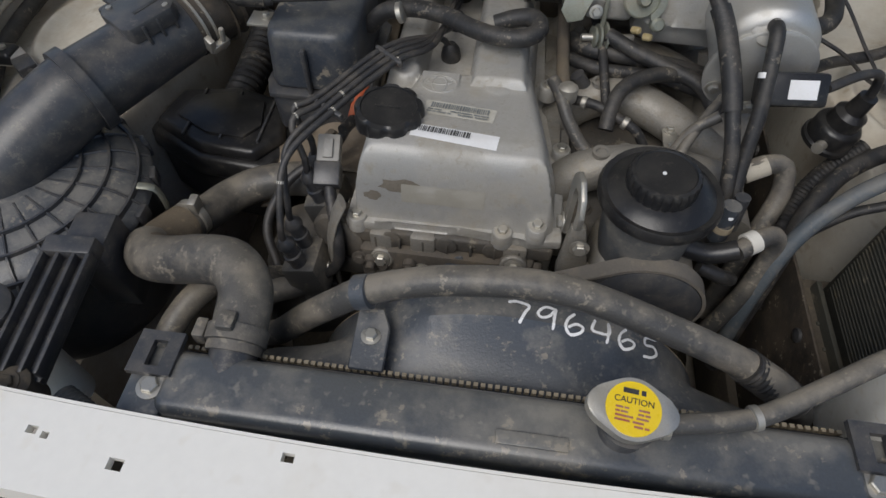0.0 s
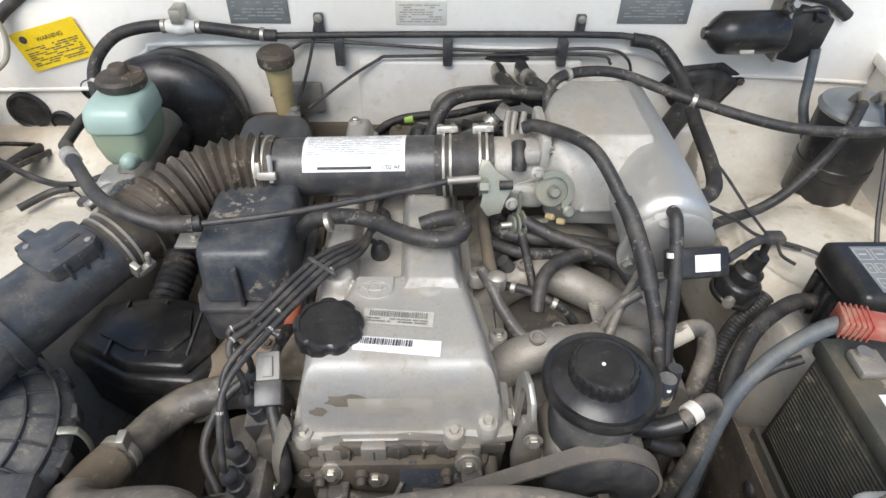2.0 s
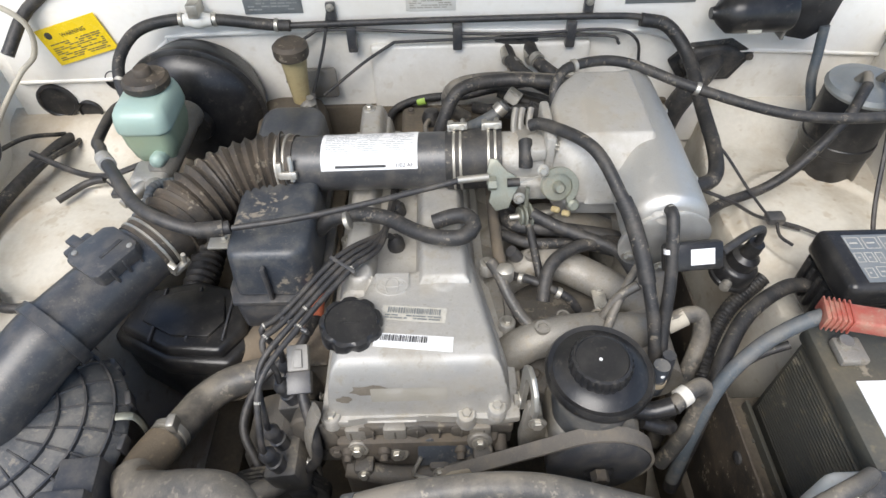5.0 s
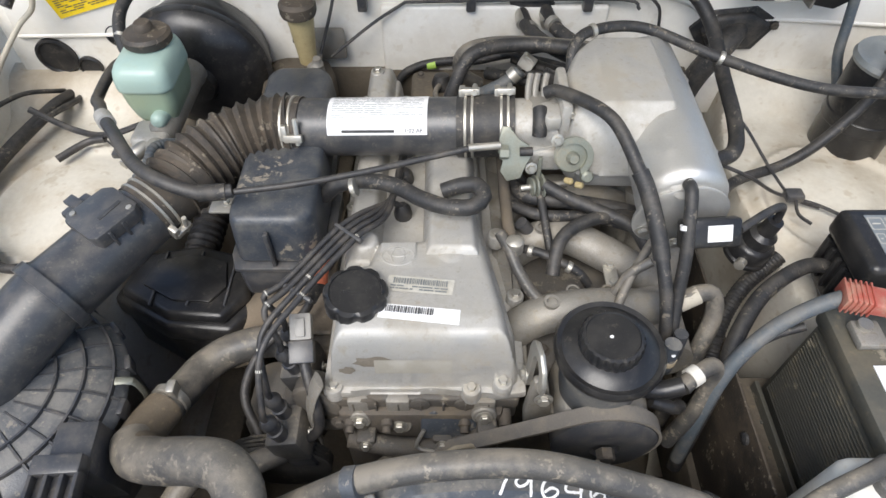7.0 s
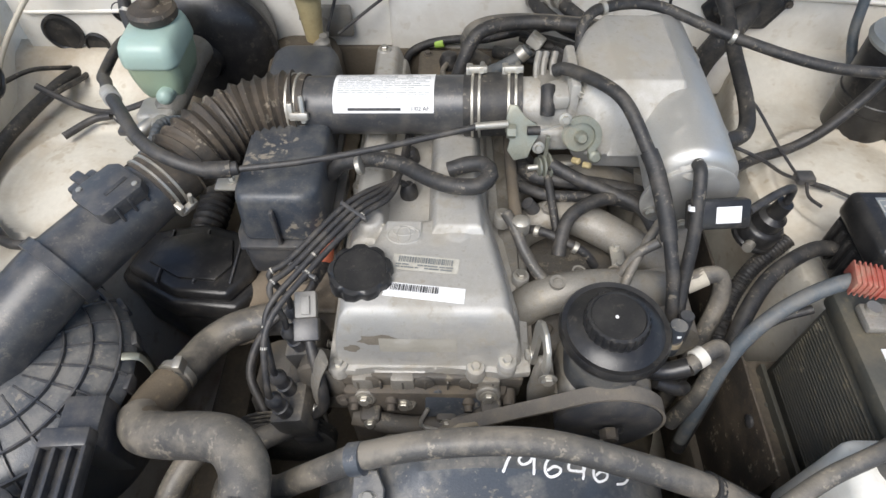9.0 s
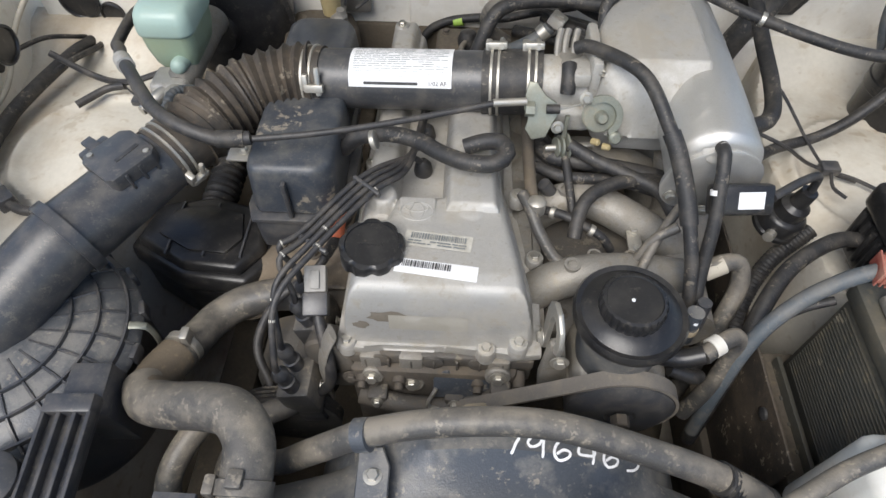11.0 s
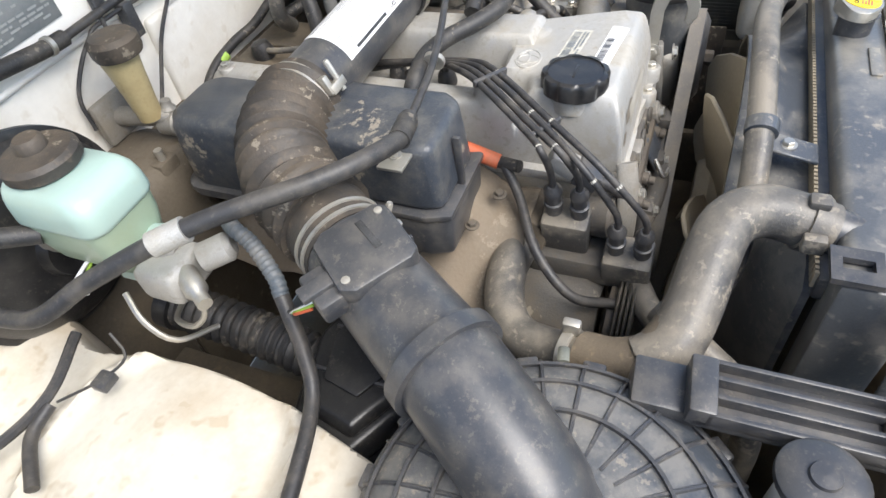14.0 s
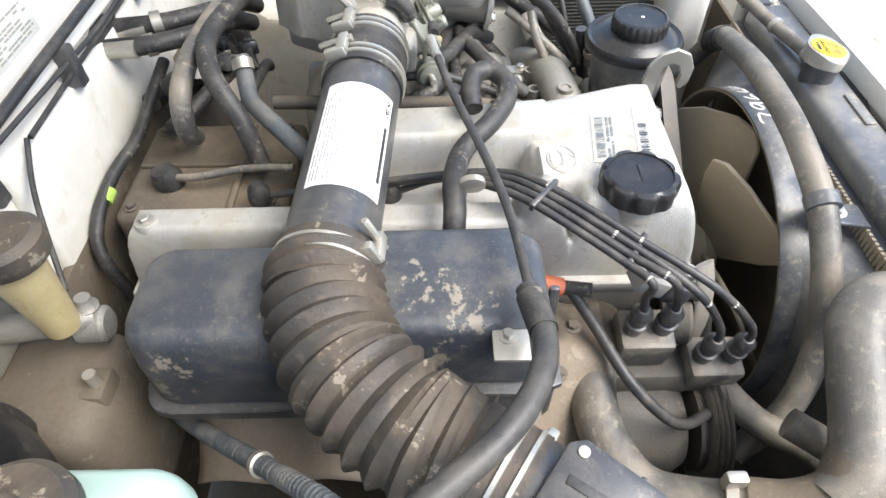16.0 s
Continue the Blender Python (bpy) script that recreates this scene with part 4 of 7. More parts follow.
ms = part("airflow_sensor", prism([(-0.034, -0.036), (0.024, -0.041), (0.034, -0.032), (0.037, 0.022), (0.028, 0.036), (-0.028, 0.041), (-0.038, 0.030), (-0.040, -0.026)], -0.004, 0.018, 0.003, m=mm), "plastic", duct)
part("slot", rbox((-0.018, -0.0035, 0.0175), (0.018, 0.0035, 0.0190), 0.0005, m=mm @ Matrix.Translation((0.006, -0.010, 0))), "ink", ms)
part("plug", rbox((-0.030, 0.036, -0.016), (0.014, 0.062, 0.010), 0.004, m=mm), "plastic", ms)
part("plug_latch", rbox((-0.016, 0.038, 0.008), (0.000, 0.070, 0.015), 0.002, m=mm), "plastic", ms)
part("raised_lid", prism([(-0.026, -0.026), (0.012, -0.028), (0.026, -0.020), (0.028, 0.018), (0.020, 0.026), (-0.014, 0.028), (-0.030, 0.018)], 0.0165, 0.0178, 0.0005, 1, m=mm), "plastic_blue", ms)
for u in (-0.02, 0.0, 0.02):
    part("side_rib", rbox((u, -0.040, -0.012), (u + 0.004, -0.030, 0.014), 0.001, m=mm), "plastic", ms)
for u, v in ((-0.0235, 0.031), (0.0225, -0.031)):
    lathe_m = mm @ V(u, v, 0.018)
    part("screw", lathe([(0.004, 0), (0.004, 0.0015), (0.002, 0.002)], lathe_m, mm.to_3x3() @ V(0, 0, 1), 12), "steel", ms)

# air cleaner
ac = thing("air_cleaner", "round black plastic air cleaner with a ribbed lid", "air cleaner")
AC = V(-0.617, 0.438, 0.0)
part("housing", lathe([(0.142, 0.70), (0.160, 0.74), (0.163, 0.875), (0.169, 0.885), (0.169, 0.893)], AC, n=64), "plastic", ac)
part("lid", lathe([(0.173, 0.886), (0.176, 0.892), (0.174, 0.900), (0.153, 0.918), (0.13, 0.930), (0.07, 0.939), (0.0, 0.942)], AC, n=64), "plastic_blue", ac)
for r, h in ((0.163, 0.9105), (0.133, 0.9285), (0.10, 0.935)):
    part("ring_rib", lathe([(r - 0.0022, h - 0.006), (r - 0.0016, h + 0.0045), (r + 0.0016, h + 0.0045), (r + 0.0022, h - 0.006)], AC, n=64), "plastic", ac)
for k in range(24):
    a = 2 * math.pi * k / 24 + 0.05
    m = Matrix.Translation(AC) @ Matrix.Rotation(a, 4, "Z")
    part("spoke_rib", tube([m @ V(0.06, 0, 0.9385), m @ V(0.10, 0, 0.935), m @ V(0.135, 0, 0.929), m @ V(0.153, 0, 0.919), m @ V(0.173, 0, 0.902)], 0.0022, n=6, step=0.03), "plastic", ac)
for k in range(16):
    a = 2 * math.pi * k / 16
    m = Matrix.Translation(AC) @ Matrix.Rotation(a, 4, "Z")
    part("edge_lug", rbox((0.169, -0.012, 0.878), (0.180, 0.012, 0.902), 0.003, m=m), "plastic", ac)
for a in (0.18, 2.5, 4.2):
    m = Matrix.Translation(AC) @ Matrix.Rotation(a, 4, "Z")
    part("clip", tube([m @ V(0.186, 0, 0.85), m @ V(0.19, 0, 0.88), m @ V(0.186, 0, 0.908), m @ V(0.166, 0, 0.914)], 0.006, n=10, flat=0.35), "zinc", ac, "steel spring clip")
ac.scale, ac.location = (0.965, 0.965, 1.0), (AC.x * 0.035, AC.y * 0.035, 0.0)
arm = thing("cleaner_bracket", "ribbed black plastic air cleaner support arm with a bolt", "bracket")
am = frame_matrix(V(-0.462, 0.342, 0.938), V(0.009, -0.154, -0.012), (0, 0, 1))
part("arm", rbox((-0.01, -0.036, -0.012), (0.15, 0.02, 0.0), 0.002, m=am), "plastic", arm)
for v in (-0.036, -0.018, 0.0, 0.016):
    part("rib", rbox((0.0, v, -0.006), (0.145, v + 0.005, 0.012), 0.0015, m=am), "plastic", arm)
part("end_cap", rbox((-0.015, -0.036, -0.01), (0.008, 0.021, 0.014), 0.003, m=am), "plastic", arm)
part("leg", rbox((-0.06, -0.03, -0.13), (0.0, 0.02, -0.005), 0.004, m=am), "plastic", arm)
part("boss", lathe([(0.021, -0.03), (0.021, 0.008), (0.016, 0.012)], am @ V(0.158, -0.004, 0), n=24), "iron", arm)
bolt(arm, am @ V(0.158, -0.004, 0.012), r=0.009, mat="iron")
wc = thing("washer_filler_cap", "small round black washer filler cap", "cap")
part("lid", lathe([(0.03, 0), (0.033, 0.004), (0.033, 0.012), (0.028, 0.016), (0.012, 0.017), (0.011, 0.020), (0, 0.021)], (-0.525, 0.255, 0.935), n=32), "plastic", wc)
part("neck", lathe([(0.025, -0.2), (0.025, 0.002)], (-0.525, 0.255, 0.935), n=24), "milk", wc)

# resonator box behind the valve cover's side
rb = thing("resonator_box", "weathered black plastic resonator box with a flange", "resonator")
out = [(-0.325, 0.632), (-0.215, 0.632), (-0.195, 0.66), (-0.195, 0.80), (-0.215, 0.82), (-0.33, 0.82), (-0.335, 0.66)]
part("lower_half", prism(out, 0.875, 0.938, 0.008, m=None, inset=-0.002), "plastic", rb)
grow = [(-0.265 + (x + 0.265) * 1.06, 0.726 + (y - 0.726) * 1.05) for x, y in out]
part("flange", prism(grow, 0.938, 0.946, 0.002), "plastic", rb)
front = [(-0.322, 0.637), (-0.222, 0.637), (-0.202, 0.66), (-0.202, 0.80), (-0.225, 0.825), (-0.322, 0.825), (-0.33, 0.80), (-0.33, 0.66)]
part("upper_half", prism(front, 0.944, 1.032, 0.012, 3, inset=0.008), "plastic_scuffed", rb)
rear = rounded(-0.334, -0.218, 0.80, 1.012, 0.03)
part("rear_half", stack(rear, [(0.925, 0.95, 0.97, 0), (0.935, 1.0, 1.0, 0), (0.985, 0.99, 0.99, 0), (1.012, 0.95, 0.97, 0), (1.024, 0.88, 0.93, 0), (1.029, 0.76, 0.85, 0)]), "plastic_scuffed", rb, angle=60)
part("rear_flange", prism(rounded(-0.342, -0.212, 0.80, 1.020, 0.03), 0.914, 0.926, 0.004), "plastic", rb)
part("side_rib", rbox((-0.275, 0.630, 0.945), (-0.268, 0.64, 1.015), 0.003), "plastic", rb)
part("bracket", rbox((-0.352, 0.665, 1.022), (-0.318, 0.695, 1.026), 0.001), "steel", rb)
bolt(rb, (-0.330, 0.682, 1.026), r=0.005)

# relay box low beside the wheel house
bx = thing("lower_black_box", "dusty black plastic box low beside the wheel house", "box")
o2 = [(-0.58, 0.67), (-0.475, 0.612), (-0.365, 0.603), (-0.325, 0.66), (-0.345, 0.755), (-0.45, 0.785), (-0.56, 0.76)]
def about(o, k):
    return [(-0.45 + (x + 0.45) * k, 0.695 + (y - 0.695) * k) for x, y in o]


part("base", prism(about(o2, 0.93), 0.68, 0.775, 0.010, 3), "black", bx)
part("lid", prism(about(o2, 1.0), 0.772, 0.812, 0.010, 3, inset=0.004), "black", bx)
part("lid_step", prism(about(o2, 0.86), 0.811, 0.832, 0.008, 3, inset=0.006), "black", bx)
part("lid_top", prism(about(o2, 0.55), 0.831, 0.838, 0.004, 2), "black", bx)
for k in (-0.50, -0.44, -0.38):
    part("lid_rib", rbox((k, 0.64, 0.830), (k + 0.004, 0.75, 0.8365), 0.001), "plastic", bx)

# ---- brakes and clutch ----
bst = thing("brake_booster", "black round brake booster on the firewall", "brake booster")
part("shell", lathe([(0.118, -0.06), (0.128, -0.02), (0.13, 0.0), (0.125, 0.012), (0.108, 0.03), (0.075, 0.042), (0.04, 0.046), (0.035, 0.06)], (-0.492, 1.105, 0.955), (0, -1, 0.0), 56), "black", bst)
part("rolled_edge", lathe([(0.126, -0.004), (0.135, -0.001), (0.135, 0.006), (0.126, 0.01)], (-0.492, 1.105, 0.955), (0, -1, 0), 56), "black", bst)
mc = thing("brake_master_cylinder", "cast brake master cylinder with steel pipe fittings", "master cylinder")
part("cylinder", lathe([(0.03, 0.0), (0.026, 0.02), (0.024, 0.17), (0.018, 0.185)], (-0.492, 1.05, 0.985), (0, -1, 0), 24), "alu_dusty", mc)
part("valve_block", rbox((-0.535, 0.845, 0.955), (-0.475, 0.90, 1.0), 0.01, 3), "alu", mc)
part("fitting", lathe([(0.012, 0), (0.012, 0.03), (0.008, 0.035), (0.008, 0.05)], (-0.51, 0.85, 0.985), (-0.5, -0.8, -0.1), 12), "steel", mc)
part("fitting", lathe([(0.016, 0), (0.016, 0.03), (0.010, 0.036)], (-0.49, 0.84, 0.99), (0.6, -0.8, 0.2), 20), "alu", mc)
br = thing("brake_fluid_reservoir", "milky green brake fluid reservoir with a dark cap", "reservoir")
o3 = rounded(-0.546, -0.457, 0.888, 1.004, 0.020)
part("fluid_part", stack(o3, [(0.978, 0.42, 0.42, -0.016), (0.984, 0.55, 0.58, -0.010), (1.004, 0.80, 0.84, -0.002), (1.030, 0.93, 0.94, 0), (1.062, 0.97, 0.97, 0)]), "fluid", br, "yellowish fluid showing through", angle=60)
part("upper_part", stack(o3, [(1.055, 0.97, 0.98, 0), (1.057, 1.01, 1.01, 0), (1.061, 1.02, 1.02, 0), (1.076, 1.0, 1.0, 0), (1.086, 0.96, 0.965, 0.001), (1.093, 0.88, 0.90, 0.004), (1.098, 0.76, 0.78, 0.008)]), "tank_green", br, angle=60)
part("spout", lathe([(0.013, -0.03), (0.013, 0.010), (0.0115, 0.016), (0.007, 0.020), (0, 0.021)], (-0.489, 0.889, 1.010), (0, -1, 0.25), 20), "tank_green", br)
part("foot", stack(o3, [(0.955, 0.34, 0.34, -0.012), (0.980, 0.36, 0.36, -0.012)]), "tank_green", br)
part("neck", lathe([(0.033, 1.088), (0.033, 1.102)], (-0.50, 0.966, 0), n=32), "tank_green", br)
part("cap", lathe([(0.036, 1.098), (0.040, 1.102), (0.040, 1.112), (0.035, 1.117), (0.024, 1.118), (0.016, 1.121), (0.015, 1.130), (0.012, 1.133), (0, 1.133)], (-0.50, 0.968, 0), n=40, sx=0.95, sy=0.95), "rubber_brown", br)
cl = thing("clutch_reservoir", "small amber clutch fluid reservoir with a dark cap", "reservoir")
part("bottle", lathe([(0.016, 0.985), (0.018, 1.01), (0.022, 1.055), (0.026, 1.085)], (-0.281, 1.085, 0), n=24), "amber", cl)
part("cap", lathe([(0.030, 1.082), (0.032, 1.088), (0.032, 1.102), (0.026, 1.108), (0.012, 1.109), (0, 1.109)], (-0.281, 1.08, 0), n=32), "rubber_brown", cl)
part("cylinder", lathe([(0.014, 0), (0.014, 0.09), (0.008, 0.10)], (-0.28, 1.16, 0.975), (0.12, -1, 0.05), 16), "alu_dusty", cl)
part("flange", rbox((-0.315, 1.148, 0.945), (-0.22, 1.162, 1.01), 0.006), "alu_dusty", cl)
part("side_port", lathe([(0.011, -0.012), (0.012, 0.012), (0.008, 0.016), (0.007, 0.024)], (-0.264, 1.072, 0.978), (0.1, -0.15, 1), 18), "alu_dusty", cl)
part("end_plug", lathe([(0.017, -0.02), (0.018, 0.004), (0.014, 0.008)], (-0.268, 1.062, 0.968), (0.1, -1, 0.0), 20), "alu_dusty", cl)
pb = thing("pedal_bracket", "dusty brown pressed bracket under the clutch cylinder", "bracket")
part("housing", stack(rounded(-0.385, -0.245, 1.045, 1.165, 0.03), [(0.76, 0.9, 0.95, 0), (0.86, 1.0, 1.0, 0), (0.915, 0.98, 0.98, 0), (0.938, 0.86, 0.90, 0.004), (0.944, 0.6, 0.7, 0.01)]), "toe", pb, angle=60)
part("clip_plate", rbox((-0.335, 1.050, 0.905), (-0.300, 1.075, 0.944), 0.004), "toe", pb)
part("stud", lathe([(0.006, 0), (0.006, 0.016)], (-0.318, 1.06, 0.944), n=10), "steel", pb)

# ---- throttle and plenum ----
th = thing("throttle_unit", "cast aluminium throttle body with brass and zinc linkage", "throttle")
part("barrel", tube([C + ax * 0.05, C + ax * 0.135], 0.04, n=28), "alu", th)
part("flange", rbox((0.135, 0.775, 1.02), (0.150, 0.872, 1.118), 0.005), "alu", th)
part("valve_boss", rbox((0.112, 0.77, 1.080), (0.136, 0.81, 1.102), 0.005), "alu", th)
for p in ((0.098, 0.748, 1.03), (0.128, 0.745, 1.085)):
    bolt(th, p, (0.1, -1, 0.4), 0.006)
pl = thing("intake_plenum", "cast aluminium intake plenum with smooth rounded top", "intake manifold")
part("chamber", tube([(0.285, 0.972, 1.062), (0.288, 0.955, 1.062), (0.292, 0.80, 1.055), (0.294, 0.70, 1.046), (0.294, 0.672, 1.043), (0.294, 0.662, 1.042)], lambda s: 0.054 + 0.007 * s - (0.012 * max(0, (s - 0.95) / 0.05) ** 2) - 0.02 * max(0, (0.06 - s) / 0.06), n=40), "alu_bright", pl)
part("throat", cast_top(rect(0.140, 0.310, 0.720, 0.975), 1.02, [
    ([(0.148, 0.775), (0.17, 0.75), (0.25, 0.745), (0.30, 0.745), (0.30, 0.955), (0.20, 0.955), (0.165, 0.92), (0.148, 0.87)], lambda X, Y: 1.075 + 0.045 * np.clip((Y - 0.745) / 0.04, 0, 1) - 0.01 * np.clip((0.2 - X) / 0.05, 0, 1), 0.016)], 60, 80, True), "alu", pl)
part("throat_base", prism([(0.152, 0.78), (0.172, 0.755), (0.29, 0.75), (0.29, 0.95), (0.20, 0.95), (0.152, 0.87)], 0.985, 1.03, 0.008), "alu_bright", pl)
part("front_flange", lathe([(0.064, 0), (0.065, 0.006), (0.062, 0.008)], (0.296, 0.668, 1.020), (0.05, -1, -0.12), 40), "alu_bright", pl)
part("flange_neck", lathe([(0.05, -0.06), (0.055, 0.0)], (0.296, 0.668, 1.020), (0.05, -1, -0.12), 32), "alu_dusty", pl)
for y in (0.76, 0.93):
    part("lug", lathe([(0.012, -0.03), (0.012, 0.003), (0.008, 0.005)], (0.352, y, 1.05), n=18), "alu_bright", pl)
    bolt(pl, (0.352, y, 1.055), r=0.006)
part("plug_boss", lathe([(0.024, -0.012), (0.023, 0.002), (0.019, 0.005), (0.012, 0.006), (0.007, 0.008), (0.0065, 0.016)], (0.286, 0.664, 1.083), (0, -0.8, 0.6), 24), "alu", pl)
for p in ((0.25, 0.660, 0.995), (0.345, 0.660, 1.0), (0.30, 0.659, 0.97)):
    bolt(pl, p, (0.05, -1, -0.12), 0.007)
for y, x1, y1 in ((0.555, 0.30, 0.60), (0.690, 0.285, 0.655), (0.785, 0.285, 0.79), (0.89, 0.285, 0.90)):
    part("runner", tube([(0.06, y, 0.885), (0.10, y + 0.006, 0.922), (0.15, y + 0.012, 0.934), (0.215, (y + y1) / 2, 0.925), (x1, y1, 0.885)], 0.027, n=22), "alu_dusty", pl, "cast runner pipe")
    part("runner_boss", lathe([(0.011, -0.02), (0.011, 0.005), (0.007, 0.005), (0.006, 0.0)], (0.118, y + 0.008, 0.955), n=18), "alu_dusty", pl)
part("riser", tube([(0.285, 0.68, 0.86), (0.31, 0.72, 0.90), (0.30, 0.76, 0.98)], 0.05, n=24), "alu_dusty", pl)
part("runner_log", tube([(0.285, 0.53, 0.855), (0.285, 0.95, 0.855)], 0.045, n=24), "alu_dusty", pl)
part("lower_flange", rbox((0.072, 0.49, 0.83), (0.088, 1.0, 0.895), 0.004), "alu_dusty", pl)
rail = thing("fuel_rail", "dusty steel fuel rail beside the valve cover", "fuel rail")
part("rail", tube([(0.062, 0.95, 0.985), (0.064, 0.72, 0.975), (0.07, 0.66, 0.965)], 0.009), "iron", rail)
part("end_fitting", lathe([(0.013, 0), (0.013, 0.018), (0.008, 0.022)], (0.072, 0.648, 0.965), (0, 0.1, 1), 12), "steel", rail)
for y in (0.70, 0.80, 0.90):
    part("injector", lathe([(0.010, 0), (0.010, 0.03), (0.007, 0.05)], (0.085, y, 0.965), (0.6, 0, -0.8), 12), "plastic", rail)

# ---- hoses and cables ----
hose("radiator_hose", [(-0.247, 0.245, 0.940), (-0.247, 0.280, 0.950), (-0.252, 0.312, 0.956), (-0.277, 0.340, 0.955), (-0.32, 0.352, 0.940), (-0.364, 0.359, 0.920), (-0.405, 0.372, 0.900), (-0.422, 0.395, 0.886)], 0.028,
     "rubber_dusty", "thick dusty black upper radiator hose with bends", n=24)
rh = bpy.data.objects["radiator_hose"]
part("dusty_elbow", tube([(-0.385, 0.364, 0.909), (-0.415, 0.386, 0.889), (-0.420, 0.420, 0.870), (-0.412, 0.455, 0.856)], 0.0277, n=24), "rubber_tan", rh, "tan dusted elbow")
part("rear_length", tube([(-0.414, 0.445, 0.860), (-0.402, 0.49, 0.838), (-0.385, 0.535, 0.826), (-0.352, 0.562, 0.828), (-0.30, 0.575, 0.834), (-0.25, 0.570, 0.840)], 0.025, n=22), "rubber_dusty", rh)
part("worm_clamp", lathe([(0.0255, -0.006), (0.0275, -0.005), (0.0275, 0.005), (0.0255, 0.006)], (-0.408, 0.47, 0.852), (0.25, 1, -0.25), 28), "steel", rh)
part("clamp_ear", rbox((-0.402, 0.462, 0.868), (-0.390, 0.482, 0.892), 0.003), "steel", rh)
hc = rh
part("clamp_band", lathe([(0.0275, -0.009), (0.031, -0.008), (0.031, 0.008), (0.0275, 0.009)], (-0.247, 0.262, 0.945), (0, 1, 0.25), 32), "rubber_dusty", hc)
part("clamp_tab", rbox((-0.288, 0.250, 0.940), (-0.275, 0.272, 0.960), 0.003), "rubber_dusty", hc)
part("clamp_tab", rbox((-0.258, 0.252, 0.972), (-0.240, 0.272, 0.982), 0.003), "rubber_dusty", hc)
hose("air_conditioning_hose", [(-0.31, 0.40, 0.74), (-0.285, 0.35, 0.79), (-0.245, 0.322, 0.845), (-0.195, 0.316, 0.907), (-0.155, 0.317, 0.945), (-0.118, 0.320, 0.972), (-0.036, 0.325, 0.998), (0.071, 0.326, 1.002), (0.184, 0.311, 0.974), (0.27, 0.296, 0.943), (0.315, 0.287, 0.910), (0.35, 0.30, 0.85)], 0.0155, "rubber_dusty", "long dusty rubber hose arched over the fan shroud", n=18)
(part("hose_end_sleeve", tube([(0.255, 0.299, 0.949), (0.30, 0.290, 0.920), (0.32, 0.287, 0.905)], 0.0175, n=18, ribs=0.001, pitch=0.006), "rubber", bpy.data.objects["air_conditioning_hose"]))
cb = thing("hose_bracket", "black steel bracket clamping the hose to the shroud", "bracket")
part("band", lathe([(0.016, -0.009), (0.0185, -0.008), (0.0185, 0.008), (0.016, 0.009)], (-0.126, 0.318, 0.968), (1, 0, 0.36), 24), "plastic_blue", cb)
part("strap", prism([(-0.132, 0.246), (-0.096, 0.246), (-0.096, 0.292), (-0.105, 0.312), (-0.132, 0.312)], 0, 0.005, 0.0015, 1, m=Matrix.Translation((0, 0, 0.921)) @ Matrix.Rotation(radians(12), 4, "X") @ Matrix.Translation((0, 0, -0.045))), "plastic_blue", cb)
bolt(cb, (-0.114, 0.284, 0.940), r=0.007)
hose("overflow_hose", [(0.155, 0.216, 0.972), (0.19, 0.222, 0.972), (0.246, 0.235, 0.972), (0.30, 0.262, 0.985), (0.36, 0.295, 1.0), (0.41, 0.315, 1.012), (0.44, 0.33, 1.0)], 0.0095, "rubber_dusty", "thin dusty overflow hose from the radiator cap", n=14)
tagged(part("spring_clip", lathe([(0.010, -0.004), (0.0125, -0.003), (0.0125, 0.003), (0.010, 0.004)], (0.166, 0.217, 0.972), (1, 0.1, 0), 20), "steel"), "small spring clip on the overflow hose", "clamp")
ot = thing("coolant_bottle", "milky white coolant overflow bottle", "bottle")
part("bottle", rbox((0.395, 0.27, 0.78), (0.50, 0.345, 0.99), 0.02, 4), "milk", ot)
part("cap", lathe([(0.024, 0), (0.024, 0.018), (0.018, 0.022)], (0.445, 0.31, 0.985), n=24), "plastic", ot)

cable = [(0.012, 0.738, 1.078), (-0.052, 0.722, 1.073), (-0.142, 0.696, 1.070), (-0.226, 0.676, 1.068), (-0.306, 0.666, 1.064)]
hose("throttle_cable", cable, 0.0045, "wire", "thin black throttle cable over the intake", "cable", n=10)
hose("cable_sheath", [(-0.310, 0.668, 1.064), (-0.344, 0.660, 1.066), (-0.394, 0.667, 1.080), (-0.443, 0.699, 1.084), (-0.501, 0.774, 1.077), (-0.538, 0.824, 1.064), (-0.577, 0.887, 1.036), (-0.615, 0.947, 1.006), (-0.62, 1.05, 1.0), (-0.60, 1.13, 0.97)], 0.0095, "wire", "thick black sheath of the throttle cable", "cable", n=14)
cf = bpy.data.objects["cable_sheath"]
part("collar", tube([(-0.518, 0.797, 1.072), (-0.538, 0.824, 1.064)], 0.0125, n=18), "alu", cf)
part("grommet", tube([(-0.318, 0.666, 1.064), (-0.352, 0.660, 1.067)], 0.0115, n=16), "rubber", cf)
hose("cable_end_fitting", [(0.005, 0.737, 1.078), (0.050, 0.745, 1.076)], 0.0055, "steel", "zinc threaded end of the throttle cable", "fitting", n=10)
hose("breather_hose", [(-0.205, 0.725, 0.995), (-0.180, 0.722, 1.022), (-0.140, 0.722, 1.030), (-0.098, 0.710, 1.032), (-0.060, 0.680, 1.037), (-0.025, 0.661, 1.041), (0.010, 0.659, 1.043), (0.026, 0.675, 1.047), (0.018, 0.694, 1.048), (-0.005, 0.700, 1.042), (-0.030, 0.698, 1.033)], 0.0115, "rubber", "black rubber breather hose looped over the valve cover", n=16)

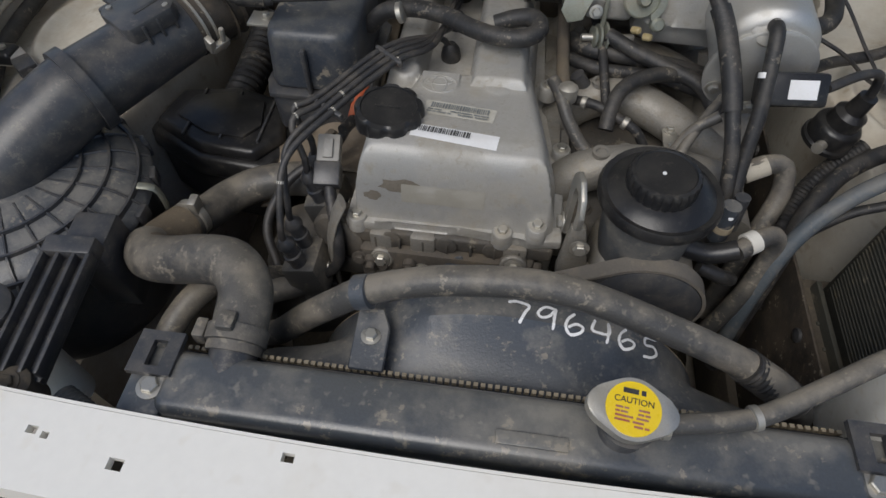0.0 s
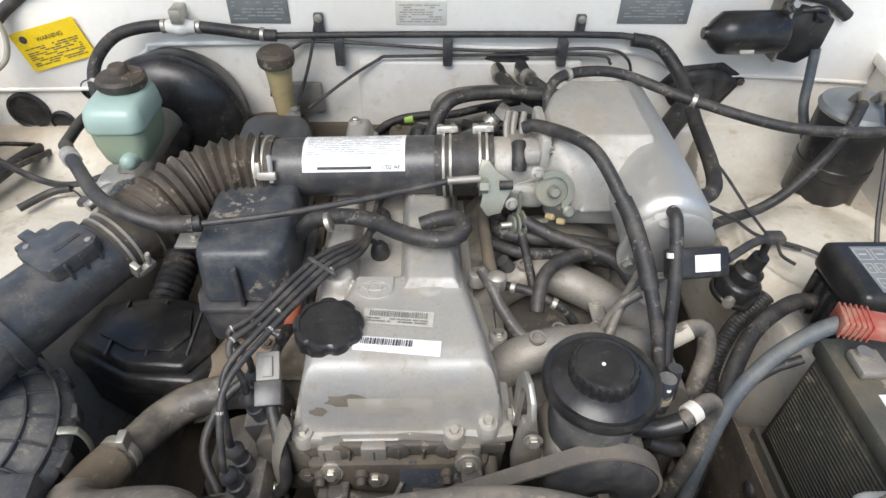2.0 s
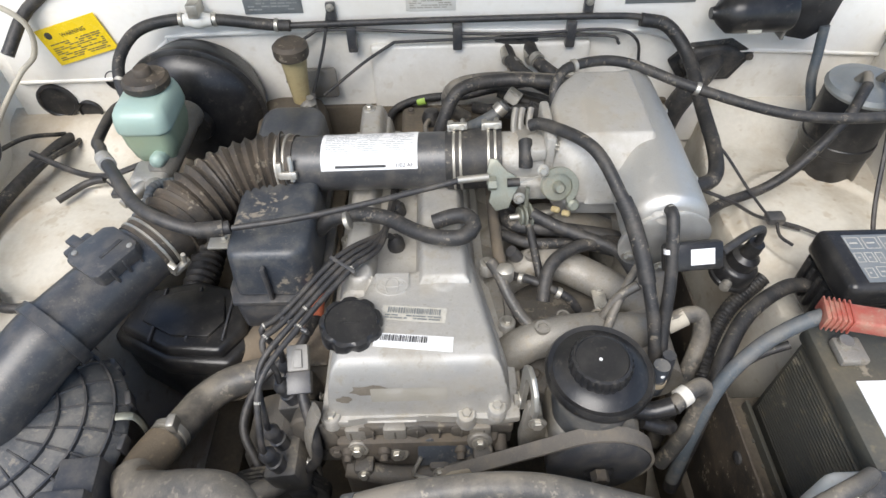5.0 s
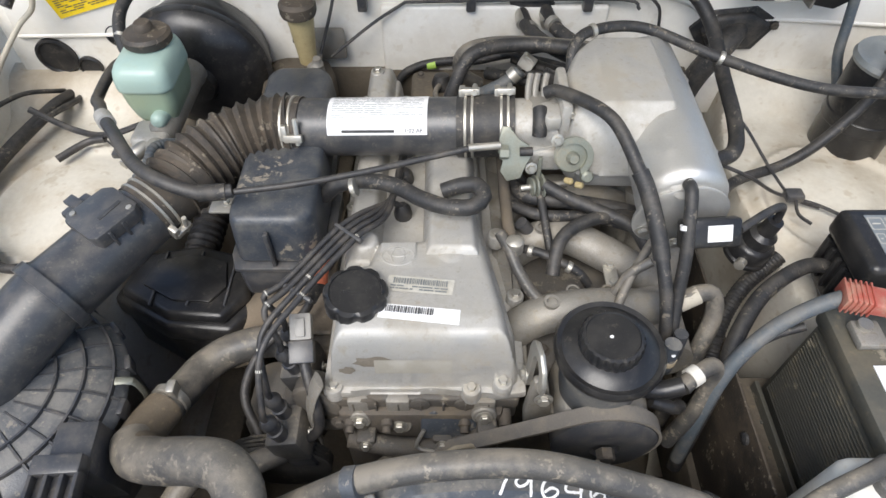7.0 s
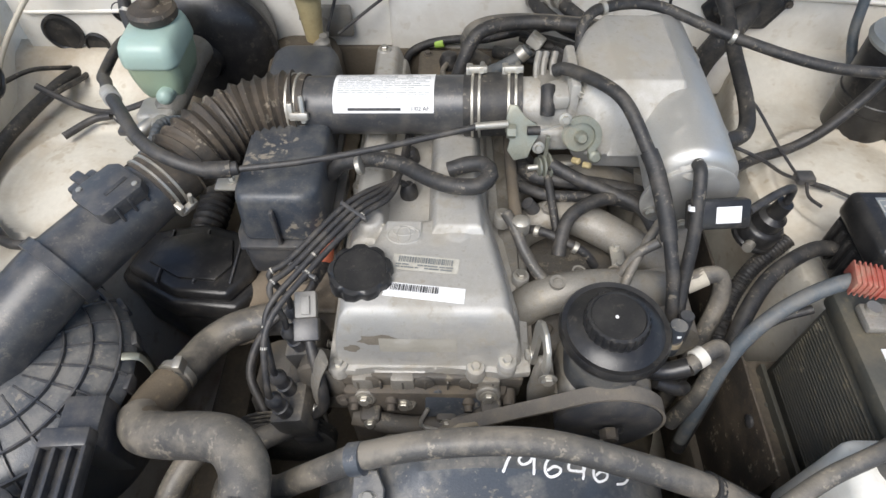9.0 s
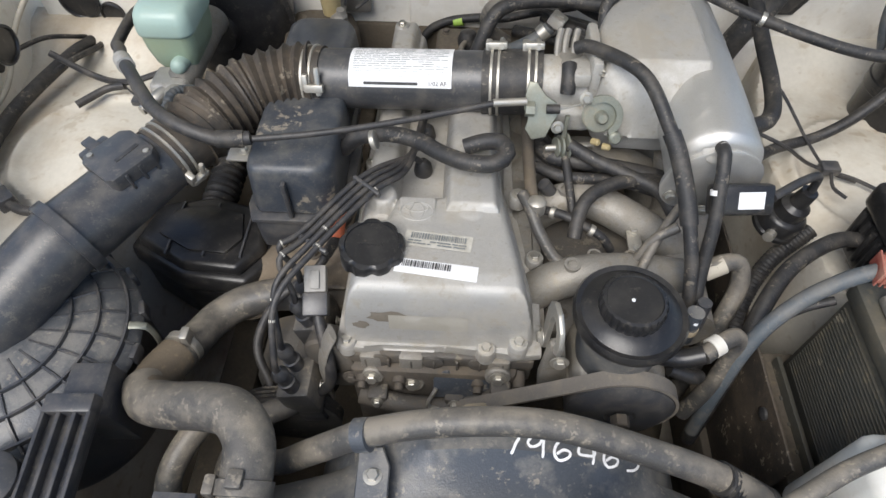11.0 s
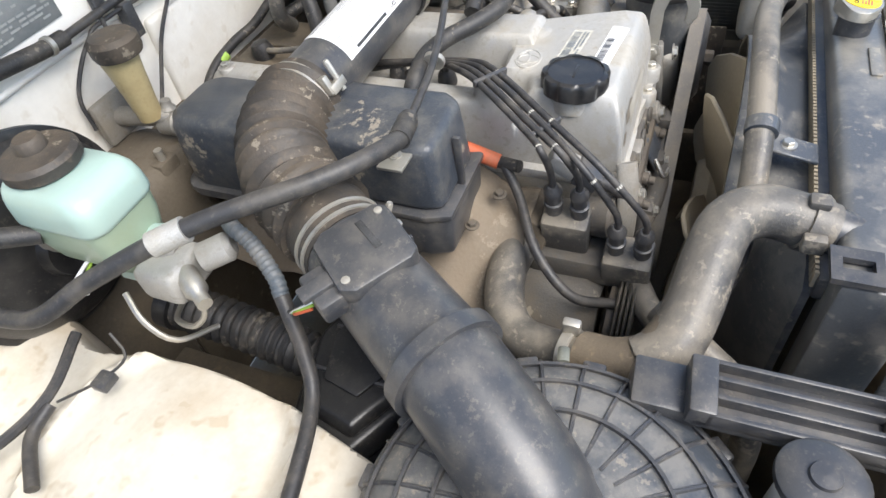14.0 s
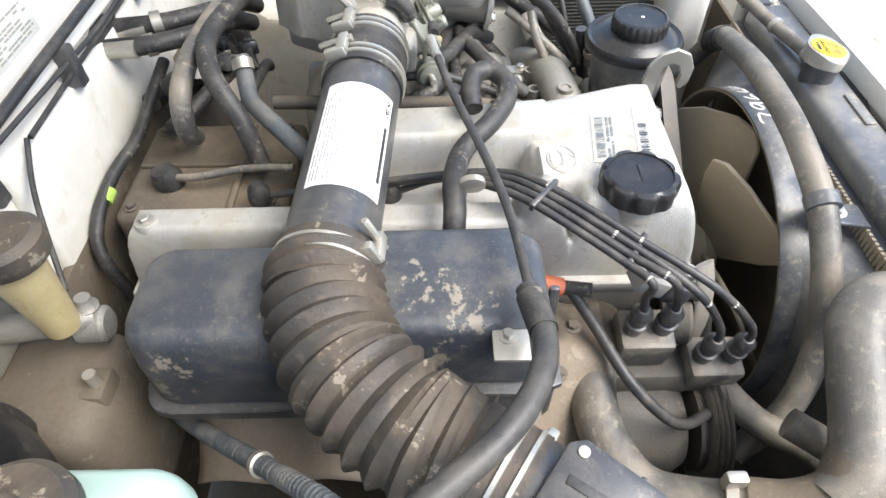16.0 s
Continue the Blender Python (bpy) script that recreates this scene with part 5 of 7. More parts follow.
# two vacuum hoses before the plenum
hose("vacuum_hose", [(0.115, 0.812, 1.115), (0.135, 0.80, 1.125), (0.19, 0.735, 1.133), (0.222, 0.674, 1.10), (0.243, 0.636, 1.065), (0.263, 0.566, 0.99), (0.27, 0.53, 0.935), (0.272, 0.515, 0.90)], 0.009, "rubber", "black vacuum hose curving over the plenum", n=14)
hose("vacuum_hose", [(0.286, 0.657, 1.088), (0.286, 0.643, 1.089), (0.286, 0.622, 1.066), (0.286, 0.590, 1.02), (0.283, 0.557, 0.96), (0.282, 0.53, 0.92)], 0.0085, "rubber", "black vacuum hose before the plenum", n=14)
hose("hose_mark", [(0.2838, 0.616, 1.055), (0.2843, 0.612, 1.050)], 0.0089, "label", "white paint mark on the vacuum hose", "mark", n=14)
hose("hose_sleeve", [(0.224, 0.670, 1.097), (0.235, 0.650, 1.079), (0.250, 0.612, 1.041), (0.256, 0.59, 1.017)], 0.0115, "rubber", "split rubber sleeve over the vacuum hose", "sleeve", n=14)
hose("vacuum_hose", [(0.25, 0.60, 1.0), (0.225, 0.595, 0.98), (0.205, 0.58, 0.95)], 0.007, "rubber_dusty", "short dusty vacuum hose", n=10)
hose("heater_hose", [(-0.03, 0.955, 0.95), (-0.012, 0.97, 1.01), (0.02, 1.0, 1.055), (0.10, 1.02, 1.06), (0.19, 0.99, 1.07), (0.20, 0.96, 1.08)], 0.012, "rubber", "black heater hose behind the engine", n=14)
for dx, z in ((0.0, 1.035), (0.045, 1.04)):
    hose("heater_pipe_hose", [(0.115 + dx, 1.17, z), (0.125 + dx, 1.11, z), (0.16 + dx, 1.06, z - 0.005), (0.22 + dx, 1.03, z - 0.02), (0.27 + dx, 1.02, z - 0.05)], 0.0125, "rubber", "black heater hose leaving the firewall", n=14)
hose("brake_vacuum_hose", [(-0.54, 0.98, 1.04), (-0.575, 1.02, 1.06), (-0.585, 1.07, 1.09), (-0.56, 1.12, 1.115), (-0.50, 1.145, 1.122), (-0.42, 1.15, 1.118), (-0.33, 1.15, 1.106), (-0.29, 1.15, 1.103)], 0.0105, "rubber", "black brake vacuum hose with a white valve", n=14)
vv = thing("check_valve", "white plastic check valve in the vacuum hose", "valve")
part("valve", lathe([(0.011, -0.025), (0.013, -0.012), (0.016, -0.006), (0.016, 0.006), (0.013, 0.012), (0.011, 0.025)], (-0.455, 1.147, 1.12), (1, 0.05, -0.05), 20), "milk", vv)
part("bracket", rbox((-0.465, 1.13, 1.13), (-0.445, 1.17, 1.155), 0.002), "steel", vv)
hose("steel_vacuum_pipe", [(-0.30, 1.15, 1.103), (-0.1, 1.15, 1.106), (0.2, 1.15, 1.108), (0.34, 1.15, 1.106), (0.365, 1.148, 1.10)], 0.006, "wire", "long black steel pipe along the firewall", "pipe", n=12)
for x in (-0.213, 0.262):
    pc2 = thing("pipe_clip", "black steel clip holding the firewall pipe", "clip")
    part("clip", rbox((x - 0.009, 1.155, 1.098), (x + 0.009, 1.168, 1.14), 0.003), "plastic", pc2)
    bolt(pc2, (x, 1.155, 1.133), (0, -1, 0), 0.005)
hose("vacuum_hose", [(0.36, 1.148, 1.10), (0.41, 1.14, 1.09), (0.448, 1.10, 1.05), (0.452, 1.0, 1.015), (0.45, 0.90, 0.995), (0.430, 0.83, 0.995), (0.395, 0.80, 1.0), (0.345, 0.79, 1.01)], 0.0125, "rubber", "black rubber hose from the firewall pipe to the plenum", n=14)
hose("brake_line", [(-0.10, 1.155, 1.062), (0.1, 1.155, 1.066), (0.3, 1.155, 1.066), (0.33, 1.15, 1.05)], 0.003, "wire", "thin black line along the firewall ledge", "line", n=8)
hose("brake_line", [(-0.32, 1.155, 0.98), (-0.31, 1.16, 1.03), (-0.26, 1.155, 1.08), (-0.2, 1.155, 1.09), (0.1, 1.152, 1.075), (0.30, 1.152, 1.08), (0.36, 1.15, 1.06), (0.38, 1.16, 1.0)], 0.003, "wire", "thin black line clipped to the firewall", "line", n=8)
for x in (-0.18, 0.02, 0.235):
    cc = thing("line_clip", "black clip on the firewall line", "clip")
    part("clip", rbox((x - 0.009, 1.148, 1.045), (x + 0.009, 1.168, 1.095), 0.003), "plastic", cc)
hose("clutch_cable_line", [(-0.22, 1.16, 1.12), (-0.235, 1.14, 1.06), (-0.26, 1.10, 0.99)], 0.003, "wire", "thin black hydraulic line", "line", n=8)
hose("clutch_cable_line", [(-0.10, 1.16, 1.06), (-0.16, 1.14, 1.03), (-0.24, 1.10, 0.985)], 0.003, "wire", "thin black hydraulic line", "line", n=8)
hose("fuel_vapour_hose", [(0.165, 0.90, 1.09), (0.17, 0.925, 1.118), (0.20, 0.95, 1.128), (0.283, 0.967, 1.122), (0.397, 0.918, 1.10), (0.541, 0.87, 1.08), (0.688, 0.86, 1.08), (0.80, 0.89, 1.085)], 0.0085, "rubber", "long grey rubber hose across to the wing", n=12)

# coil packs, leads
def coil(at, name="ignition_coil"):
    t = thing(name, "black ignition coil with two ribbed towers", "ignition coil")
    x, y, z = at
    m = Matrix.Translation(at) @ Matrix.Rotation(radians(-12), 4, "Y")
    part("body", rbox((-0.024, -0.03, -0.06), (0.024, 0.03, 0.0), 0.006, m=m), "rubber_dusty", t)
    for dy in (-0.016, 0.016):
        part("tower", lathe([(0.0105, 0), (0.0105, 0.014), (0.012, 0.015), (0.012, 0.020), (0.0095, 0.021), (0.0095, 0.036), (0.0115, 0.037), (0.0115, 0.042), (0.006, 0.05)], m @ V(0, dy, 0), m.to_3x3() @ V(0, 0, 1), 16), "plastic", t)
    part("connector", rbox((-0.018, -0.026, -0.095), (0.018, 0.02, -0.058), 0.004, m=m), "plastic", t)
    bolt(t, m @ V(0.026, 0, -0.03), (1, 0, 0), 0.005)
    return [m @ V(0, dy, 0.048) for dy in (-0.016, 0.016)]
tips = coil((-0.232, 0.516, 0.888)) + coil((-0.246, 0.435, 0.852))
order = [tips[1], tips[0], tips[3], tips[2]]
leads = []
for i, tip in enumerate(order):
    o = (i - 1.5)
    end = V(-0.09, 0.72 + 0.075 * i, 0.962)
    hold2 = V(-0.222, 0.552, 1.003) + V(0.75, -0.62, 0.0) * 0.0115 * o
    hold1 = V(-0.158, 0.634, 1.019) + V(0.75, -0.62, 0.0) * 0.0105 * o
    leads.append(hose("spark_plug_lead", [tip, tip + V(0.0, 0.003, 0.022), tip.lerp(hold2, 0.5) + V(-0.020, -0.006, 0.030), hold2, hold1,
        V(-0.118, 0.684, 1.008) + V(0.8, -0.5, 0.0) * 0.008 * o, V(-0.098, 0.715 + 0.025 * i, 0.99), end], 0.0043, "wire", "black ignition lead with printed white marks", "ignition lead", "spark plug leads", n=10))
    part("plug_boot", lathe([(0.013, 0), (0.014, 0.008), (0.012, 0.02), (0.006, 0.028)], (-0.09, 0.72 + 0.075 * i, 0.955), n=16), "rubber", leads[-1])
for p, ax2 in (((-0.157, 0.632, 1.019), (0.6, 0.75, 0.15)), ((-0.217, 0.548, 0.999), (0.5, 0.8, 0.2))):
    lh = thing("lead_holder", "black plastic comb holding the ignition leads", "clip")
    part("comb", rbox((-0.003, -0.024, -0.005), (0.003, 0.024, 0.005), 0.002, m=frame_matrix(p, ax2, (0, 0, 1))), "plastic", lh)
ob = thing("orange_wire_boot", "orange rubber boot on a wire by the coil", "wire boot")
part("boot", tube([(-0.205, 0.66, 0.945), (-0.206, 0.61, 0.93)], 0.010, n=16), "orange", ob)
part("terminal", tube([(-0.206, 0.612, 0.93), (-0.215, 0.58, 0.935)], 0.008, n=12), "rubber", ob)
gc = thing("grey_connector", "grey and black wiring connector beside the valve cover", "connector")
m = frame_matrix((-0.215, 0.51, 0.945), (0.08, -0.85, -0.45), (0, 0.3, 1))
part("shell", rbox((-0.035, -0.014, -0.010), (0.0, 0.014, 0.010), 0.002, m=m), "grey_plug", gc)
part("socket", rbox((0.0, -0.016, -0.012), (0.030, 0.016, 0.012), 0.002, m=m), "plastic", gc)
part("latch", rbox((-0.028, -0.006, 0.009), (-0.004, 0.006, 0.014), 0.001, m=m), "grey_plug", gc)
hose("wiring_loom", [(-0.215, 0.50, 0.935), (-0.205, 0.468, 0.915), (-0.195, 0.440, 0.88), (-0.20, 0.43, 0.84), (-0.235, 0.43, 0.80)], 0.0075, "wire", "black taped wiring loom", "wiring", n=10)
hose("wiring_loom", [(-0.212, 0.60, 0.93), (-0.235, 0.575, 0.90), (-0.290, 0.54, 0.87), (-0.315, 0.49, 0.83), (-0.29, 0.44, 0.80)], 0.0065, "wire", "thin black wiring loom", "wiring", n=10)

hs = thing("heat_shield", "dusty pressed steel exhaust heat shield", "heat shield")
def hs_z(x, y):
    return 0.905 - 0.10 * smooth(-0.24, -0.36, x) - 0.03 * smooth(0.66, 0.56, y) + 0.006 * math.sin(y * 60)
ob2 = part("shield", sheet(hs_z, -0.36, -0.19, 0.56, 1.0, 24, 50), "shield", hs)
ob2.modifiers.new("thickness", "SOLIDIFY").thickness = 0.002
for p in ((-0.29, 0.62, 0.895), (-0.24, 0.60, 0.905)):
    bolt(hs, p, r=0.006, mat="iron")
th2 = thing("thermostat_housing", "dusty cast thermostat housing at the hose end", "housing")
part("housing", lathe([(0.03, 0), (0.035, 0.02), (0.038, 0.05), (0.045, 0.055), (0.045, 0.075)], (-0.25, 0.570, 0.845), (1, 0, -0.2), 24), "toe", th2)
alt = thing("alternator", "dusty alternator below the ignition coils", "alternator")
part("case", lathe([(0.04, 0), (0.06, 0.01), (0.062, 0.09), (0.05, 0.11)], (-0.27, 0.57, 0.74), (0, -1, 0), 28), "head", alt)
part("fan_wheel", lathe([(0.03, 0), (0.058, 0.004), (0.058, 0.016), (0.03, 0.02)], (-0.27, 0.452, 0.74), (0, -1, 0), 24), "iron", alt)
part("mount", rbox((-0.26, 0.45, 0.79), (-0.17, 0.56, 0.83), 0.008), "head", alt)

# ---- right side ----
bat = thing("battery", "large grey ribbed car battery with a white top label", "battery")
part("case", rbox((0.452, 0.33, 0.775), (0.66, 0.535, 0.975), 0.006, taper=0.02), "battery", bat)
part("lid", rbox((0.448, 0.326, 0.972), (0.664, 0.539, 1.000), 0.006), "battery", bat)
for i in range(24):
    part("case_rib", rbox((0.4512, 0.345, 0.80 + i * 0.0068), (0.456, 0.525, 0.8026 + i * 0.0068), 0.001), "battery", bat)
part("label", rbox((0.476, 0.336, 1.0), (0.64, 0.452, 1.0012), 0), "label", bat, "large white label")
part("post", lathe([(0.010, 0.998), (0.009, 1.02)], (0.478, 0.50, 0), n=16), "steel", bat)
part("clamp", rbox((0.464, 0.472, 1.001), (0.50, 0.51, 1.014), 0.004), "alu_dusty", bat, "corroded terminal clamp")
rt = thing("red_terminal_cover", "faded red plastic battery terminal cover", "terminal cover")
m = frame_matrix((0.470, 0.495, 1.034), (1, -0.25, 0), (0, 0, 1))
part("shell", rbox((-0.04, -0.016, -0.012), (0.075, 0.016, 0.010), 0.005, 3, m=m), "red", rt)
for i in range(6):
    part("ridge", rbox((-0.040 + i * 0.006, -0.018, -0.013), (-0.0375 + i * 0.006, 0.018, 0.012), 0.001, m=m), "red", rt)
hose("battery_cable", [(0.462, 0.522, 1.03), (0.43, 0.520, 1.01), (0.39, 0.510, 0.975), (0.352, 0.488, 0.93), (0.330, 0.462, 0.86), (0.325, 0.44, 0.72)], 0.010, "blue_hose", "thick blue-grey battery cable", "cable", n=14)
hose("wiring_loom", [(0.55, 0.65, 0.925), (0.497, 0.643, 0.932), (0.43, 0.602, 0.926), (0.385, 0.55, 0.91), (0.358, 0.50, 0.87), (0.345, 0.47, 0.78), (0.34, 0.45, 0.66)], 0.0115, "rubber", "black taped wiring loom to the fuse box", "wiring", n=14)
hose("wiring_loom", [(0.45, 0.53, 0.95), (0.41, 0.525, 0.93), (0.37, 0.515, 0.88), (0.35, 0.505, 0.80)], 0.006, "rubber", "thin black taped wire beside the battery", "wiring", n=10)
bat.location = (0.016, 0.004, -0.022)
rt.location = (0.022, 0.018, 0.0)
tray = tagged(part("battery_tray", rbox((0.43, 0.31, 0.723), (0.69, 0.56, 0.753), 0.006), "under"), "dirty steel battery tray", "tray")
shd = tagged(part("battery_shield", rbox((0.456, 0.33, 0.56), (0.4635, 0.543, 0.772), 0.002), "battery"), "grey plastic splash shield beside the battery", "shield")
fb = thing("fuse_box", "black plastic fuse box with a white printed lid label", "fuse box")
part("base", rbox((0.535, 0.585, 0.885), (0.72, 0.685, 0.965), 0.006), "black", fb)
part("lid", rbox((0.528, 0.575, 0.965), (0.726, 0.690, 1.012), 0.012, 3), "black", fb)
fl = part("lid_label", rbox((0.555, 0.585, 1.012), (0.715, 0.672, 1.0128), 0), "plate", fb, "grey fuse chart label")
# printed fuse chart: thin white outlines with short bars inside
def chart_cell(x0, y0, x1, y1, w=0.0013, z=1.0131):
    bm = bmesh.new()
    o = [(x0, y0), (x1, y0), (x1, y1), (x0, y1)]
    n = [(x0 + w, y0 + w), (x1 - w, y0 + w), (x1 - w, y1 - w), (x0 + w, y1 - w)]
    vo, vi = [bm.verts.new((*p, z)) for p in o], [bm.verts.new((*p, z)) for p in n]
    for k in range(4):
        bm.faces.new((vo[k], vo[(k + 1) % 4], vi[(k + 1) % 4], vi[k]))
    h = (y1 - y0) / 2
    q = [(x0 + 3 * w, y0 + h - w), (x1 - 4 * w, y0 + h - w), (x1 - 4 * w, y0 + h + w), (x0 + 3 * w, y0 + h + w)]
    bm.faces.new([bm.verts.new((*p, z)) for p in q])
    return bm


for x0, y0, x1, y1 in ((0.562, 0.645, 0.592, 0.667), (0.598, 0.645, 0.628, 0.667), (0.634, 0.640, 0.668, 0.668), (0.674, 0.640, 0.708, 0.668),
                       (0.562, 0.620, 0.580, 0.638), (0.584, 0.620, 0.602, 0.638), (0.606, 0.618, 0.622, 0.638), (0.628, 0.606, 0.646, 0.632), (0.652, 0.606, 0.704, 0.632),
                       (0.566, 0.592, 0.584, 0.610), (0.590, 0.594, 0.612, 0.612), (0.634, 0.590, 0.704, 0.601)):
    part("chart_cell", chart_cell(0.174 + 0.68 * x0, y0, 0.174 + 0.68 * x1, y1), "label_grey", fl, smooth=False)
for i in range(5):
    part("side_rib", rbox((0.529, 0.595 + i * 0.018, 0.90), (0.536, 0.603 + i * 0.018, 0.962), 0.002), "black", fb)
ig = thing("igniter_box", "small black sensor box with a white label", "sensor")
m = frame_matrix((0.325, 0.622, 1.030), (1, 0.06, 0.02), (0, -0.8, 0.6))
part("box", rbox((-0.04, -0.02, -0.02), (0.042, 0.02, 0.0), 0.005, m=m), "black", ig)
part("label", rbox((-0.005, -0.011, 0.0), (0.028, 0.011, 0.0008), 0, m=m), "label", ig)
hose("sensor_wire", [(0.365, 0.63, 1.03), (0.41, 0.66, 1.03), (0.45, 0.69, 1.01), (0.462, 0.70, 0.97)], 0.006, "wire", "black wire to the vapour valve", "wiring", n=10)
fv = thing("vapour_valve", "black plastic vapour valve on the inner wing", "valve")
part("body", lathe([(0.030, 0), (0.035, 0.004), (0.035, 0.010), (0.032, 0.013), (0.032, 0.034), (0.029, 0.038), (0.023, 0.040), (0.022, 0.058), (0.014, 0.064), (0.012, 0.09)], (0.445, 0.705, 0.885), (0.15, -0.1, 1), 32), "black", fv)
part("spout", lathe([(0.008, 0), (0.008, 0.03)], (0.44, 0.69, 0.90), (-0.6, -0.7, 0.1), 12), "steel", fv)
cn = thing("charcoal_canister", "black round canister with a grey metal lid", "canister")
CX, CY = 0.735, 1.0
part("can", lathe([(0.058, 0.83), (0.063, 0.84), (0.063, 1.035), (0.061, 1.04)], (CX, CY, 0), n=40), "black", cn)
part("lid", lathe([(0.065, 1.036), (0.067, 1.042), (0.063, 1.050), (0.047, 1.052), (0.042, 1.056), (0, 1.057)], (CX, CY, 0), n=40), "plate", cn)
for x in (-0.02, 0.018):
    part("nipple", tube([(CX + x, CY, 1.055), (CX + x, CY - 0.015, 1.075), (CX + x - 0.01, CY - 0.04, 1.072)], 0.008, n=10), "alu_dusty", cn)
part("strap", lathe([(0.0635, 0.92), (0.0655, 0.922), (0.0655, 0.942), (0.0635, 0.944)], (CX, CY, 0), n=40), "black", cn)
hose("canister_hose", [(CX - 0.03, CY - 0.04, 1.072), (0.66, 0.91, 1.04), (0.60, 0.88, 0.97), (0.55, 0.87, 0.925), (0.47, 0.84, 0.92), (0.42, 0.80, 0.93)], 0.009, "rubber", "black hose from the canister lid", n=10)
hose("canister_hose", [(CX + 0.01, CY - 0.04, 1.072), (0.72, 0.88, 1.03), (0.70, 0.80, 0.95), (0.69, 0.74, 0.90)], 0.004, "wire", "thin black line from the canister", "line", n=8)
wm = thing("wiper_motor", "black round wiper motor on the firewall", "wiper motor")
part("motor", lathe([(0.010, -0.02), (0.012, -0.012), (0.020, -0.006), (0.026, 0.0), (0.036, 0.012), (0.037, 0.03), (0.037, 0.115), (0.033, 0.122)], (0.490, 1.112, 1.128), (1, 0, 0.02), 32), "black", wm)
part("gearbox", prism([(0.0, -0.045), (0.05, -0.055), (0.085, -0.03), (0.09, 0.03), (0.04, 0.042), (0.0, 0.03)], 0, 0.045, 0.006, m=frame_matrix((0.610, 1.155, 1.125), (1, 0, 0), (0, -1, 0))), "black", wm)
part("bracket", rbox((0.605, 1.095, 1.08), (0.611, 1.165, 1.185), 0.003), "alu_dusty", wm)
part("mount", lathe([(0.011, 0), (0.013, 0.004), (0.011, 0.012), (0.006, 0.014)], (0.606, 1.11, 1.172), (0, -0.7, 0.6), 20), "rubber", wm)
part("mount_bolt", lathe([(0.007, 0), (0.007, 0.006)], (0.606, 1.094, 1.184), (0, -0.7, 0.6), 6), "steel", wm)
part("crank", lathe([(0.014, 0), (0.013, 0.010), (0.006, 0.012)], (0.668, 1.115, 1.158), (0.1, -0.6, 0.8), 20), "black", wm)
part("arm", tube([(0.64, 1.12, 1.165), (0.668, 1.108, 1.172), (0.69, 1.12, 1.15)], 0.006, n=10), "black", wm)
part("label", rbox((0.53, 1.076, 1.105), (0.555, 1.081, 1.111), 0.001), "label_grey", wm)
part("cable", tube([(0.685, 1.11, 1.10), (0.69, 1.10, 1.05), (0.69, 1.08, 1.0), (0.70, 1.05, 0.95)], 0.009, n=12), "blue_hose", wm)
gr = thing("firewall_grommet", "oval black rubber grommet in the firewall", "grommet")
hexo = [(-0.085, 0.0), (-0.05, 0.04), (0.03, 0.048), (0.085, 0.015), (0.05, -0.045), (-0.05, -0.048)]
gm = frame_matrix((0.525, 1.1765, 1.0), (1, 0, 0), (0, -1, 0))
part("plate", prism(hexo, 0, 0.010, 0.004, m=gm), "rubber", gr)
part("raised_rim", prism([(x * 0.82, y * 0.82) for x, y in hexo], 0.009, 0.022, 0.006, m=gm, inset=0.006), "rubber", gr)
part("tube", tube([(0.53, 1.165, 1.0), (0.505, 1.135, 0.99), (0.475, 1.115, 0.965), (0.45, 1.11, 0.90), (0.445, 1.11, 0.78)], 0.022, n=18), "rubber", gr)
bolt(gr, (0.60, 1.164, 1.008), (0, -1, 0), 0.005, "iron")
hg = thing("heater_grommet", "round black heater pipe grommet in the firewall", "grommet")
part("plate", lathe([(0.05, 0), (0.048, 0.008), (0.03, 0.012)], (0.135, 1.176, 1.035), (0, -1, 0), 32, sx=1.0, sy=0.6), "rubber", hg)
for dx in (-0.02, 0.025):
    part("pipe_end", lathe([(0.012, 0), (0.012, 0.045)], (0.135 + dx, 1.17, 1.035), (0, -1, 0), 16), "steel", hg)

# plates and labels on the firewall
def fw_plate(name, x0, x1, z0, z1, mat, label, ink):
    t = thing(name, label, "plate")
    part("plate", rbox((x0, 1.1655, z0), (x1, 1.1685, z1), 0.0005), mat, t)
    m = frame_matrix(((x0 + x1) / 2, 1.165, (z0 + z1) / 2), (1, 0, 0), (0, -1, 0))
    part("print", bars(m, 8, (x1 - x0) * 0.85, (z1 - z0) * 0.8, rnd, 0.6), ink, t, smooth=False)
fw_plate("data_plate", -0.372, -0.265, 1.119, 1.177, "plate", "grey metal data plate with worn print", "plate_print")
fw_plate("old_sticker", -0.075, 0.017, 1.118, 1.160, "milk", "weathered white sticker with stains", "faded")
fw_plate("data_plate", 0.33, 0.46, 1.122, 1.176, "plate", "grey metal data plate with worn print", "plate_print")
wl = thing("warning_label", "yellow warning label with black print", "label")
m = frame_matrix((-0.702, 1.1635, 1.078), (1, 0, 0.28), (0, -1, 0))
part("label", rbox((-0.065, -0.037, 0), (0.065, 0.037, 0.001), 0, m=m), "yellow", wl)
text_part("title", "WARNING", 0.011, m @ Matrix.Translation((0.005, 0.016, 0.0015)), "ink", wl)
part("print", bars(m @ Matrix.Translation((0, -0.012, 0.0015)), 9, 0.11, 0.036, rnd, 0.75), "iron", wl, smooth=False)
part("emblem", lathe([(0.007, 0), (0.007, 0.0006)], m @ V(-0.045, 0.022, 0.001), m.to_3x3() @ V(0, 0, 1), 20), "ink", wl)

